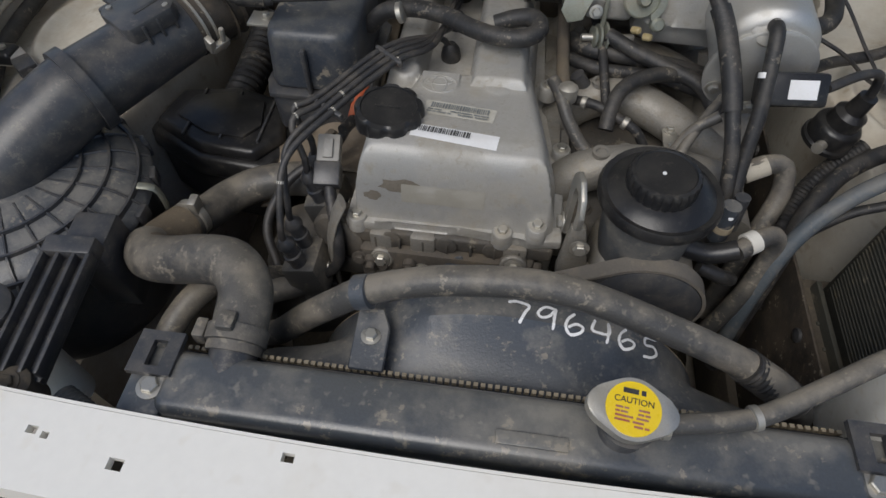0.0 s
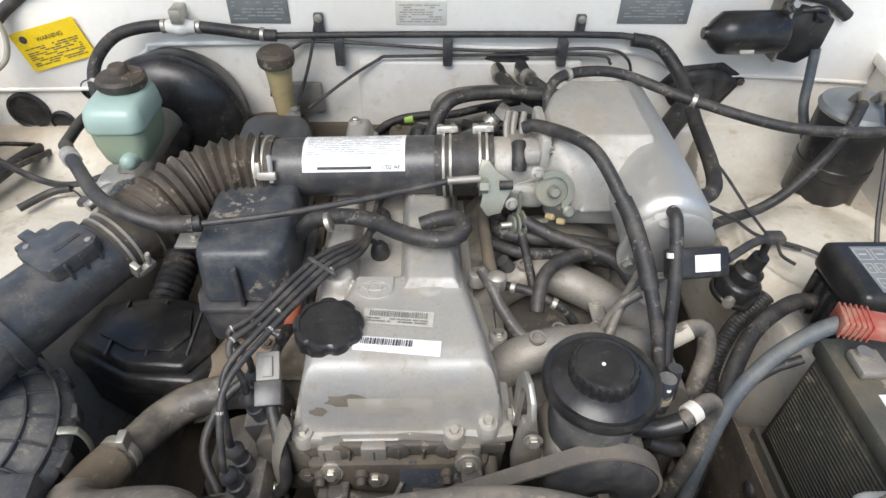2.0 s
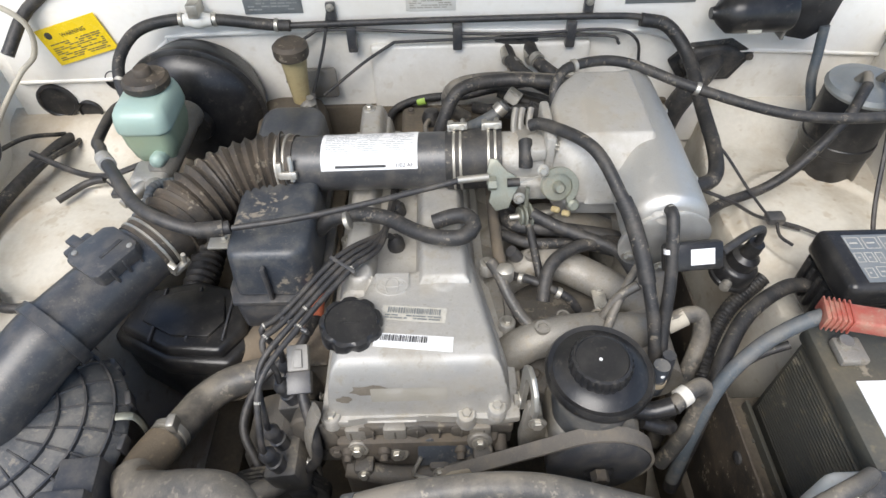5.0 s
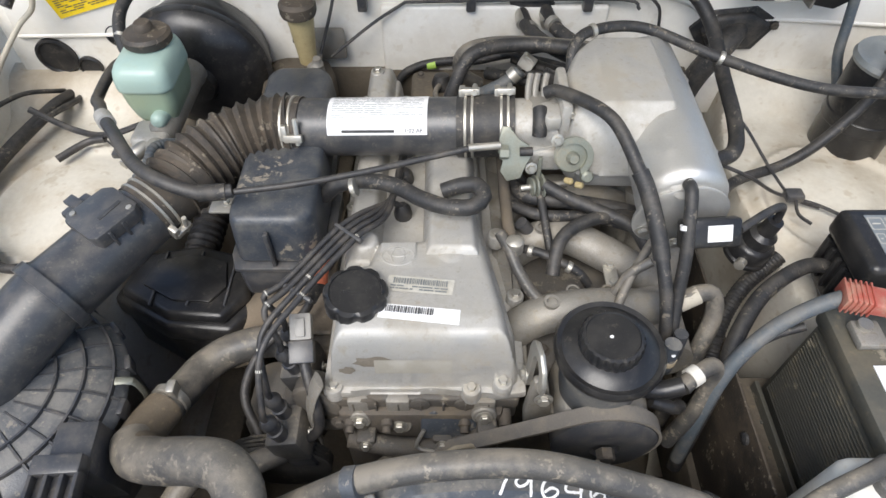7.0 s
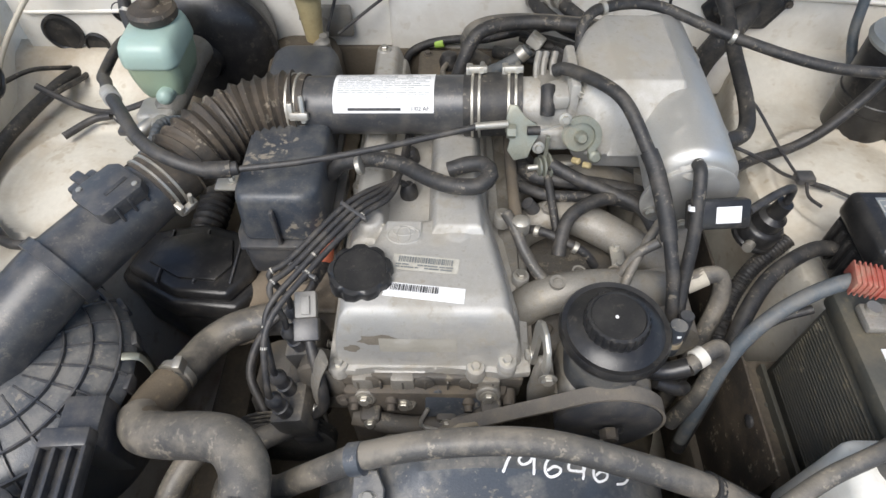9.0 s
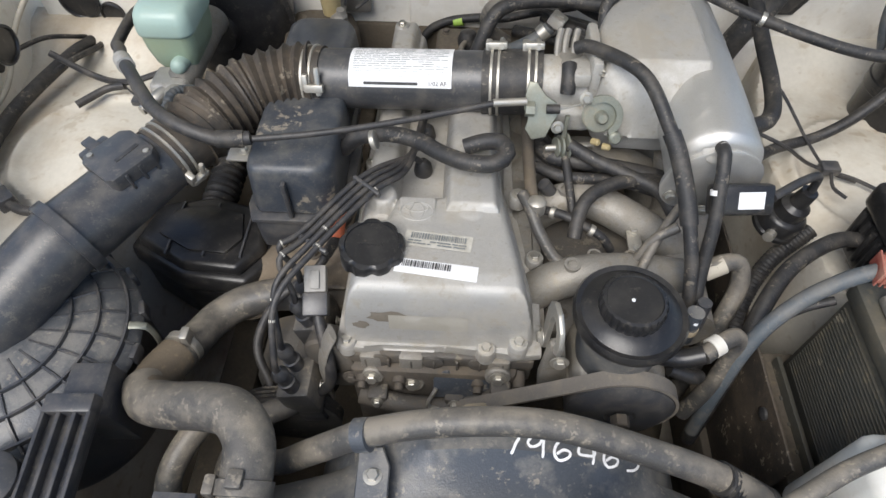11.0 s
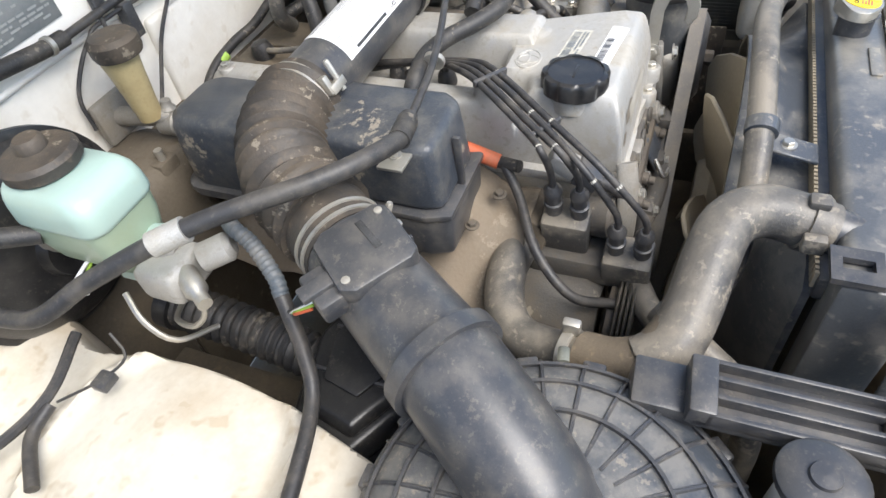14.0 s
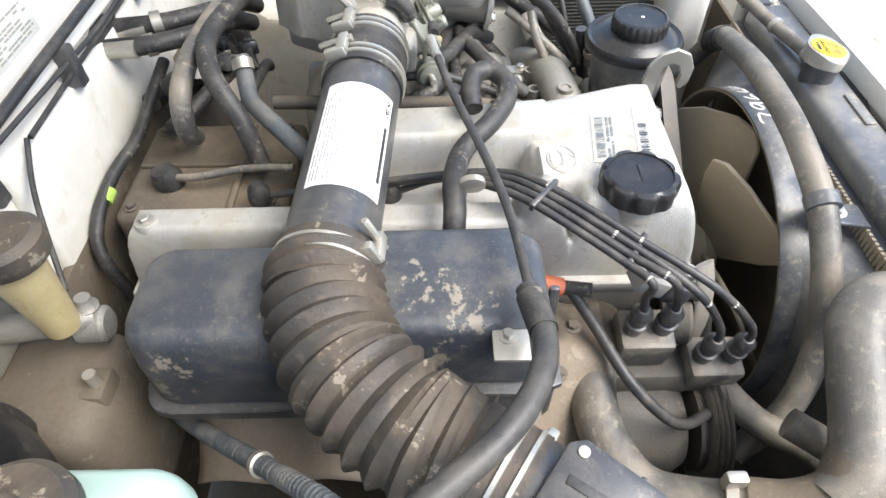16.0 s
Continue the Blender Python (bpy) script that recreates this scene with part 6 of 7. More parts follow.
# left wing grommets and looms
for p, r in (((-0.808, 1.174, 0.938), 0.040), ((-0.750, 1.174, 0.914), 0.024), ((-0.790, 1.174, 0.862), 0.042), ((-0.822, 0.95, 0.99), 0.034), ((-0.665, 1.174, 0.985), 0.025)):
    g = thing("body_grommet", "round black rubber grommet in the inner wing", "grommet")
    axg = (1, 0, 0) if p[1] < 1.16 else (0, -1, 0)
    part("plug", lathe([(r, 0), (r, 0.005), (r * 0.86, 0.007), (r * 0.80, 0.003), (r * 0.3, 0.003)], p, axg, 28), "black", g)
hose("wing_loom", [(-0.79, 1.165, 0.864), (-0.788, 1.11, 0.885), (-0.795, 1.056, 0.896), (-0.820, 0.95, 0.896), (-0.833, 0.87, 0.893), (-0.826, 0.78, 0.892), (-0.813, 0.715, 0.890), (-0.800, 0.62, 0.855)], 0.0125, "rubber", "thick black taped wiring loom on the inner wing", "wiring", n=14)
hose("wing_line", [(-0.785, 1.16, 0.862), (-0.765, 1.10, 0.885), (-0.785, 1.03, 0.90), (-0.82, 0.95, 0.895), (-0.83, 0.84, 0.885)], 0.006, "rubber", "black wire from the firewall grommet", "wiring", n=8)
hose("wing_line", [(-0.80, 1.16, 0.866), (-0.80, 1.11, 0.90), (-0.83, 1.06, 0.93), (-0.86, 1.0, 0.94)], 0.0045, "rubber", "thin black wire beside the inner wing", "wiring", n=8)
hose("wing_line", [(-0.79, 1.0, 0.94), (-0.72, 0.99, 0.90), (-0.65, 0.97, 0.905), (-0.58, 0.985, 0.92)], 0.006, "wire", "thin black wire on the wheel house", "wiring", n=8)
hose("sensor_loom", [(-0.503, 0.739, 0.986), (-0.517, 0.725, 0.970), (-0.536, 0.708, 0.938), (-0.565, 0.69, 0.910), (-0.63, 0.67, 0.905), (-0.69, 0.660, 0.903), (-0.728, 0.674, 0.900)], 0.008, "wire", "black taped loom from the airflow sensor", "wiring", n=10)
lc = thing("loom_connector", "black loom connector on the wheel house", "connector")
part("plug", rbox((-0.018, -0.014, -0.012), (0.02, 0.014, 0.012), 0.004, m=Matrix.Translation((-0.742, 0.684, 0.900)) @ Matrix.Rotation(radians(140), 4, "Z")), "plastic", lc)
part("socket", rbox((0.018, -0.012, -0.010), (0.045, 0.012, 0.010), 0.003, m=Matrix.Translation((-0.742, 0.684, 0.900)) @ Matrix.Rotation(radians(140), 4, "Z")), "grey_plug", lc)
hose("blue_vacuum_hose", [(-0.277, 1.042, 0.79), (-0.300, 1.02, 0.835), (-0.334, 0.979, 0.874), (-0.40, 0.890, 0.948), (-0.445, 0.832, 1.004), (-0.468, 0.802, 1.022), (-0.476, 0.777, 1.012), (-0.495, 0.746, 0.995), (-0.507, 0.735, 0.982)], 0.0078, "blue_hose", "blue-grey corrugated hose under the intake", n=14, ribs=0.0012, pitch=0.006)
hb2 = thing("harness_bracket", "dusty beige bracket holding the loom plug", "bracket")
part("strap", rbox((-0.865, 0.690, 0.893), (-0.770, 0.712, 0.897), 0.001), "beige", hb2)
part("holder", rbox((-0.800, 0.688, 0.894), (-0.768, 0.722, 0.916), 0.006, 3), "black", hb2)
part("screw", lathe([(0.006, 0), (0.006, 0.004)], (-0.785, 0.705, 0.916), n=6), "steel", hb2)
wing = bpy.data.objects["wall_left"]
for y, z, r in ((0.50, 1.01, 0.006), (0.58, 1.0, 0.005), (0.70, 1.015, 0.006), (0.80, 0.985, 0.005), (0.88, 1.015, 0.006), (0.96, 1.02, 0.005), (1.06, 1.02, 0.006), (1.02, 0.965, 0.026), (0.985, 0.925, 0.017)):
    part("hole", lathe([(r, -0.002), (r, 0.0012), (r * 0.8, 0.0018)], (-(0.7168 + 0.172 * y), y, z), (1, 0.17, 0), 18), "black", wing, "dark hole in the wing")
hose("steering_shaft_boot", [(-0.46, 1.0, 0.82), (-0.46, 0.86, 0.80), (-0.47, 0.72, 0.78)], 0.026, "rubber", "black corrugated boot on the steering shaft", n=18, ribs=0.006, pitch=0.014)
hose("bonnet_stay", [(-0.685, 0.060, 0.93), (-0.637, 0.213, 1.40), (-0.592, 0.345, 1.81), (-0.562, 0.425, 2.05)], 0.0045, "wire", "black bonnet stay rod standing on the front panel", "stay rod", n=12)
part("pivot_sleeve", tube([(-0.685, 0.060, 0.93), (-0.676, 0.088, 1.02)], 0.008, n=12), "rubber", bpy.data.objects["bonnet_stay"], "rubber pivot sleeve")

# ---- clutter round the intake runners ----
hose("taped_loom", [(0.078, 0.78, 0.965), (0.10, 0.745, 0.975), (0.17, 0.735, 0.972), (0.25, 0.722, 0.965), (0.30, 0.70, 0.955)], 0.012, "rubber", "black taped wiring loom over the intake runners", "wiring", n=12)
hose("taped_loom", [(0.075, 0.74, 0.96), (0.12, 0.715, 0.965), (0.20, 0.715, 0.96), (0.28, 0.70, 0.945)], 0.009, "rubber", "black taped wiring loom over the intake runners", "wiring", n=12)
hose("bypass_hose", [(0.126, 0.618, 0.945), (0.132, 0.645, 0.968), (0.148, 0.668, 0.980), (0.185, 0.690, 0.983), (0.24, 0.705, 0.975), (0.285, 0.71, 0.955)], 0.010, "rubber", "black rubber hose curving over the runners", n=14)
hose("injector_wire", [(0.052, 0.668, 0.978), (0.064, 0.645, 0.972), (0.077, 0.618, 0.955), (0.098, 0.585, 0.942), (0.125, 0.560, 0.935), (0.145, 0.54, 0.93)], 0.0085, "rubber_dusty", "dusty grey sheathed injector wire", "wiring", n=12)
vh = hose("small_vacuum_hose", [(0.080, 0.660, 0.955), (0.110, 0.645, 0.962), (0.140, 0.632, 0.955), (0.165, 0.622, 0.945), (0.180, 0.615, 0.925)], 0.0065, "rubber", "small black vacuum hose with pale clips", n=12)
for p, d in (((0.097, 0.651, 0.959), (1, -0.5, 0.1)), ((0.150, 0.628, 0.951), (1, -0.4, -0.3))):
    part("clip", lathe([(0.007, -0.004), (0.0085, -0.003), (0.0085, 0.003), (0.007, 0.004)], p, d, 16), "steel", vh)
hose("small_vacuum_hose", [(0.258, 0.635, 1.0), (0.235, 0.605, 0.985), (0.215, 0.575, 0.965), (0.20, 0.545, 0.94)], 0.0065, "rubber_dusty", "thin dusty vacuum hose", n=10)
for x, y, z in ((0.135, 0.655, 0.955), (0.155, 0.60, 0.93), (0.205, 0.60, 0.93), (0.24, 0.575, 0.92)):
    nb = tagged(part("runner_bolt", lathe([(0.010, -0.02), (0.010, 0.004), (0.007, 0.004), (0.007, -0.004)], (x, y, z), n=16), "alu_dusty"), "round cast boss on an intake runner", "boss")
tagged(part("lower_manifold", prism([(0.09, 0.505), (0.25, 0.50), (0.30, 0.53), (0.31, 0.74), (0.09, 0.76)], 0.83, 0.886, 0.012, 3), "head"), "dusty cast lower intake manifold", "intake manifold")
for i, (x, y) in enumerate(((0.11, 0.53), (0.17, 0.52), (0.24, 0.54), (0.26, 0.60), (0.12, 0.61))):
    tagged(bolt(None, (x, y, 0.886), r=0.007, mat="iron"), "dusty bolt on the lower manifold", "bolt")

# pipes beside the steering reservoir
hose("steering_hose", [(0.30, 0.582, 0.925), (0.325, 0.59, 0.938), (0.350, 0.592, 0.935), (0.356, 0.575, 0.905), (0.340, 0.545, 0.86), (0.325, 0.52, 0.80), (0.31, 0.50, 0.72)], 0.0125, "rubber_dusty", "dusty steering hose bending down", n=14)
hose("pale_hose_band", [(0.302, 0.583, 0.926), (0.328, 0.590, 0.938)], 0.0137, "beige", "pale band on the steering hose", "band", n=16)
hose("steering_hose", [(0.275, 0.452, 0.930), (0.300, 0.470, 0.934), (0.322, 0.482, 0.930), (0.330, 0.480, 0.905), (0.318, 0.46, 0.84), (0.30, 0.45, 0.76)], 0.0115, "rubber_dusty", "dusty return hose beside the reservoir", n=14)
hose("hose_clip_band", [(0.286, 0.462, 0.932), (0.298, 0.469, 0.934)], 0.0135, "milk", "zinc spring clip on the return hose", "clamp", n=16)
hose("pressure_switch", [(0.268, 0.50, 0.955), (0.268, 0.495, 0.90)], 0.011, "plastic_blue", "black pressure switch under the vacuum hoses", "switch", n=14)
hose("switch_band", [(0.268, 0.498, 0.925), (0.268, 0.497, 0.916)], 0.0125, "tan", "tan band on the pressure switch", "band", n=14)
hose("switch_connector", [(0.282, 0.515, 0.955), (0.284, 0.51, 0.905)], 0.009, "plastic", "black plug on the pressure switch", "connector", n=12)
part("dot", lathe([(0.003, 0), (0.003, 0.001)], (0.268, 0.489, 0.945), (0, -1, 0.3), 8), "label", bpy.data.objects["pressure_switch"])
hose("return_pipe", [(0.24, 0.445, 0.905), (0.27, 0.44, 0.895), (0.285, 0.45, 0.88)], 0.009, "black", "blue-grey pipe at the steering pump", "pipe", n=12)

# front of the head
for x, z in ((-0.14, 0.842), (-0.095, 0.835), (0.03, 0.845), (-0.17, 0.85)):
    e = tagged(bolt(None, (x, 0.440, z), (0, -1, 0.2), 0.0075, "iron"), "dusty bolt on the timing cover", "bolt")
bb = thing("blue_bracket", "blue-grey steel bracket before the timing cover", "bracket")
part("plate", prism([(-0.075, 0), (-0.02, 0.0), (-0.01, 0.03), (-0.03, 0.022), (-0.05, 0.024), (-0.06, 0.034), (-0.075, 0.03)], 0, 0.006, 0.002, 2, m=frame_matrix((0.042, 0.430, 0.826), (1.3, 0, 0), (0, -1, 0.5)) @ Matrix.Diagonal((1.35, 1.35, 1.0, 1.0))), "plastic_blue", bb)
part("wire_loop", tube([(-0.055, 0.43, 0.845), (-0.065, 0.415, 0.825), (-0.04, 0.41, 0.82)], 0.003, n=8), "steel", bb)
for i in range(7):
    part("head_rib", rbox((-0.15 + i * 0.03, 0.4465, 0.868), (-0.147 + i * 0.03, 0.4505, 0.888), 0.001), "head", engine)
tc2 = thing("cam_end_cover", "round cast cover at the corner of the head", "cover")
part("plate", tube([(-0.186, 0.456, 0.940), (-0.200, 0.449, 0.905), (-0.210, 0.446, 0.85), (-0.210, 0.450, 0.77)], 0.013, n=18, flat=0.3), "alu_dusty", tc2)
part("disc", lathe([(0.030, -0.02), (0.030, 0.008), (0.026, 0.012), (0.012, 0.013)], (-0.205, 0.470, 0.868), (-0.15, -1, 0.15), 28), "head", tc2)

tb = thing("thermostat_bypass", "dusty cast bypass pipe across the timing cover", "pipe")
part("pipe", tube([(-0.16, 0.432, 0.815), (-0.10, 0.422, 0.808), (-0.04, 0.420, 0.812), (0.01, 0.424, 0.828), (0.045, 0.436, 0.85)], 0.014, n=16), "head", tb)
for x, z in ((-0.135, 0.812), (-0.03, 0.815), (0.03, 0.842)):
    part("flange", rbox((x - 0.014, 0.418, z - 0.014), (x + 0.014, 0.442, z + 0.020), 0.005), "head", tb)
    bolt(tb, (x, 0.418, z + 0.010), (0, -1, 0.3), 0.006)
for x in (-0.155, -0.105, 0.0, 0.055):
    tagged(part("cover_stud", lathe([(0.009, -0.01), (0.009, 0.012), (0.006, 0.014), (0.006, 0.022)], (x, 0.446, 0.852), (0, -1, -0.2), 10), "iron"), "dusty stud below the valve cover", "stud")
pbk = thing("pump_bracket", "dusty cast bracket beside the steering pump", "bracket")
part("plate", prism([(0, 0), (0.03, 0), (0.034, 0.05), (0.022, 0.12), (0.004, 0.12), (-0.004, 0.05)], 0, 0.014, 0.004, 2, m=frame_matrix((0.082, 0.452, 0.82), (1, 0.1, 0), (0, -1, 0.1))), "alu_dusty", pbk)
part("arm", rbox((0.085, 0.445, 0.835), (0.14, 0.465, 0.865), 0.006), "alu_dusty", pbk)
bolt(pbk, (0.098, 0.437, 0.925), (0, -1, 0.1), 0.008)

for x, z, r in ((-0.142, 0.852, 0.016), (-0.089, 0.838, 0.018), (0.026, 0.866, 0.017)):
    lug = thing("cover_lug", "cast aluminium lug with a bolt below the valve cover", "lug", "valve cover lugs")
    part("lug", lathe([(r, -0.03), (r, 0.006), (r - 0.002, 0.008)], (x, 0.446, z), (0, -1, 0.25), 20), "alu_dusty", lug)
    part("web", rbox((x - r * 0.9, 0.447, z), (x + r * 0.9, 0.466, 0.893), 0.004), "alu_dusty", lug)
    bolt(lug, (x, 0.438, z + 0.002), (0, -1, 0.25), 0.0075)

# rear of the engine
hose("pcv_hose", [(0.30, 1.03, 1.03), (0.20, 1.035, 1.045), (0.08, 1.04, 1.05), (0.01, 1.04, 1.035), (0.0, 1.045, 0.99), (0.035, 1.055, 0.955)], 0.0125, "rubber_dusty", "dusty rubber hose dropping behind the valve cover", n=14)
hose("blue_coolant_hose", [(0.10, 0.99, 1.03), (0.085, 0.985, 1.015), (0.05, 0.975, 1.0), (0.02, 0.955, 1.0), (-0.01, 0.93, 1.0), (-0.04, 0.895, 0.985), (-0.06, 0.86, 0.97)], 0.011, "blue_hose", "blue-grey coolant hose beside the intake pipe", n=14)
hose("hose_clip_band", [(0.095, 0.988, 1.027), (0.085, 0.985, 1.018)], 0.0135, "steel", "pale clip on the coolant hose", "clamp", n=16)
rp = tagged(part("rear_head_plate", rbox((-0.093, 0.92, 0.86), (0.09, 1.13, 0.935), 0.012, 3), "under"), "dusty brown housing behind the head", "housing")
tw = hose("rear_wire", [(-0.034, 1.074, 0.945), (-0.045, 1.03, 0.955), (-0.04, 0.97, 0.962), (-0.05, 0.91, 0.97)], 0.005, "rubber_dusty", "dusty wire to the rear sensor", "wiring", n=10)
part("cap", lathe([(0.017, -0.015), (0.019, 0.0), (0.014, 0.014), (0.006, 0.018)], (-0.034, 1.075, 0.945), (0, 0.2, 1), 20), "rubber", tw)
hose("rear_loom", [(0.16, 1.12, 0.99), (0.08, 1.125, 0.97), (0.03, 1.13, 0.955), (-0.02, 1.145, 0.945), (-0.08, 1.15, 0.93), (-0.12, 1.145, 0.90), (-0.14, 1.12, 0.82), (-0.14, 1.11, 0.70)], 0.008, "rubber", "black taped loom along the firewall", "wiring", n=12)
hose("green_tape_band", [(-0.045, 1.147, 0.937), (-0.062, 1.149, 0.933)], 0.0095, "green_tape", "green tape band on the loom", "tape", n=14)
for z, x in ((1.03, 0.13), (1.04, 0.17)):
    hose("hose_clip_band", [(x - 0.005, 1.118, z + 0.003), (x, 1.106, z + 0.003)], 0.0145, "steel", "pale clip on a heater hose", "clamp", n=16)

for pts, r, nm in (([(0.10, 1.10, 0.985), (0.16, 1.07, 0.975), (0.23, 1.08, 0.955), (0.31, 1.11, 0.93), (0.38, 1.13, 0.88)], 0.013, "taped_loom"),
                   ([(0.05, 1.09, 0.955), (0.13, 1.05, 0.965), (0.21, 1.045, 0.945), (0.30, 1.06, 0.90), (0.36, 1.08, 0.82)], 0.011, "taped_loom"),
                   ([(0.12, 1.14, 0.95), (0.20, 1.13, 0.935), (0.28, 1.135, 0.90), (0.35, 1.14, 0.82)], 0.014, "taped_loom"),
                   ([(0.09, 1.02, 0.93), (0.15, 1.0, 0.955), (0.21, 0.995, 0.95), (0.27, 1.01, 0.91)], 0.008, "taped_loom")):
    hose(nm, pts, r, "rubber", "black taped loom behind the intake plenum", "wiring", n=12)
for x, y, z, col in ((0.16, 1.035, 0.985, "plastic"), (0.215, 1.015, 0.975, "black"), (0.12, 1.06, 1.0, "milk"), (0.25, 1.06, 0.965, "plastic")):
    cq = thing("loom_plug", "small loom plug behind the intake plenum", "connector")
    pm = Matrix.Translation((x, y, z)) @ Matrix.Rotation(x * 9, 4, "Z") @ Matrix.Rotation(0.4, 4, "X")
    part("shell", rbox((-0.012, -0.016, -0.010), (0.012, 0.012, 0.010), 0.003, m=pm), col, cq)
    part("latch", rbox((-0.005, -0.010, 0.009), (0.005, 0.008, 0.013), 0.001, m=pm), col, cq)
    part("tail", tube([pm @ V(0, 0.010, 0), pm @ V(0.003, 0.030, -0.008), pm @ V(0.0, 0.045, -0.025)], 0.0045, n=8), "rubber", cq)

# brake pipes and lower wires
hose("brake_pipe", [(-0.525, 0.835, 0.985), (-0.53, 0.825, 0.955), (-0.535, 0.85, 0.925), (-0.52, 0.90, 0.90), (-0.48, 0.93, 0.88)], 0.0035, "steel", "thin steel brake pipe", "pipe", n=8)
hose("brake_pipe", [(-0.535, 0.93, 0.955), (-0.55, 0.905, 0.93), (-0.545, 0.88, 0.90), (-0.50, 0.87, 0.87)], 0.0035, "steel", "thin steel brake pipe", "pipe", n=8)
lw = thing("level_connector", "pale brake fluid level connector with thin wires", "connector")
part("plug", rbox((-0.535, 0.935, 1.005), (-0.510, 0.965, 1.03), 0.004), "grey_plug", lw)
part("wire", tube([(-0.525, 0.95, 1.005), (-0.55, 0.965, 0.985), (-0.56, 0.985, 0.96), (-0.54, 0.99, 0.94)], 0.002, n=6), "label", lw)
part("wire", tube([(-0.52, 0.95, 1.005), (-0.54, 0.965, 0.98), (-0.55, 0.985, 0.955)], 0.002, n=6), "green_tape", lw)
hose("thin_wire", [(-0.575, 0.93, 0.935), (-0.585, 0.915, 0.91), (-0.615, 0.93, 0.902), (-0.65, 0.96, 0.90)], 0.0018, "wire", "thin wire lying on the wheel house", "wiring", n=6)
wp = tagged(part("wire_plug", rbox((-0.625, 0.915, 0.895), (-0.603, 0.935, 0.907), 0.003), "plastic"), "small black wire plug on the wheel house", "connector")
hose("wire_tube", [(-0.655, 0.965, 0.90), (-0.69, 0.96, 0.895), (-0.73, 0.92, 0.89)], 0.007, "wire", "short black wire tube on the wheel house", "wiring", n=10)
for i, col in enumerate(("orange", "green_tape", "label", "wire")):
    hose("sensor_wire", [(-0.535 + 0.003 * i, 0.672, 1.020 + 0.002 * i), (-0.538 + 0.003 * i, 0.690, 1.010), (-0.522, 0.712 + 0.002 * i, 0.982)], 0.0015, col, "thin coloured wire at the airflow sensor", "wiring", "airflow sensor wires", n=6)

# lower hoses by the fan
hose("lower_hose", [(-0.33, 0.39, 0.86), (-0.365, 0.34, 0.85), (-0.385, 0.295, 0.82), (-0.39, 0.27, 0.74), (-0.385, 0.26, 0.62)], 0.0165, "rubber_dusty", "dusty hose dropping beside the radiator", n=14)
hose("lower_hose", [(-0.25, 0.42, 0.80), (-0.30, 0.39, 0.80), (-0.33, 0.33, 0.78), (-0.34, 0.29, 0.70), (-0.33, 0.28, 0.60)], 0.0165, "rubber_dusty", "dusty hose beside the fan shroud", n=14)
hose("corrugated_drain", [(-0.42, 0.19, 0.90), (-0.36, 0.165, 0.90), (-0.30, 0.158, 0.885), (-0.26, 0.16, 0.85)], 0.013, "blue_hose", "blue-grey corrugated tube before the radiator", n=14, ribs=0.002, pitch=0.006)
for i in range(4):
    tagged(part("pulley_groove", lathe([(0.072, -0.002), (0.076, 0), (0.072, 0.002)], (-0.27, 0.436 - 0.006 * i, 0.74), (0, -1, 0), 32), "rubber_dusty"), "dusty groove of the alternator pulley", "pulley", "alternator grooves")

# bonnet latch and grille parts before the panel
la = thing("bonnet_latch", "zinc bonnet latch hook on the front panel", "latch")
part("hook", prism([(0, 0), (0.04, 0), (0.045, 0.018), (0.03, 0.028), (0.028, 0.016), (0.012, 0.014), (0, 0.03)], 0, 0.012, 0.002, 1, m=Matrix.Translation((-0.105, 0.092, 0.946))), "steel", la)
part("plate", rbox((-0.03, 0.082, 0.905), (0.07, 0.118, 0.925), 0.004), "lamp", la)
part("spring_arm", tube([(-0.10, 0.10, 0.95), (-0.04, 0.085, 0.955), (0.03, 0.10, 0.95), (0.09, 0.112, 0.935)], 0.006, n=10), "black", la)
part("lock_plate", prism([(0, 0), (0.07, 0.005), (0.085, 0.03), (0.05, 0.045), (0.01, 0.03)], 0, 0.008, 0.002, 1, m=Matrix.Translation((-0.05, 0.055, 0.925))), "black", la)
gl = thing("grille_frame", "dark grey grille frame with clips before the panel", "grille")
part("top_bar", rbox((-0.20, 0.0, 0.88), (0.60, 0.03, 0.91), 0.006), "glass_dark", gl)
for x in (-0.15, 0.05, 0.25, 0.45):
    part("clip", rbox((x, 0.028, 0.885), (x + 0.03, 0.062, 0.915), 0.004), "plastic", gl)
for i in range(5):
    part("bar", rbox((-0.20, 0.0, 0.60 + 0.05 * i), (0.60, 0.02, 0.615 + 0.05 * i), 0.004), "plastic", gl)

# printed marks on the ignition leads
for lead in leads:
    vs = lead.data.vertices
    n = 10
    count = len(vs) // n
    for k in range(8, count - 30, 13):
        p = sum((vs[k * n + q].co for q in range(n)), Vector()) / n
        q2 = sum((vs[(k + 1) * n + q].co for q in range(n)), Vector()) / n
        part("print_mark", tube([p, p.lerp(q2, 0.35)], 0.00445, n=8), "label_grey", lead)
hose("wing_release_cable", [(-0.87, 1.13, 1.20), (-0.80, 1.12, 1.178), (-0.752, 1.12, 1.135), (-0.765, 1.12, 1.075), (-0.81, 1.11, 1.035), (-0.862, 1.05, 0.965), (-0.850, 0.93, 0.915), (-0.846, 0.80, 0.915), (-0.835, 0.74, 0.905), (-0.82, 0.66, 0.85)], 0.005, "beige", "beige bonnet release cable along the inner wing", "cable", n=10)

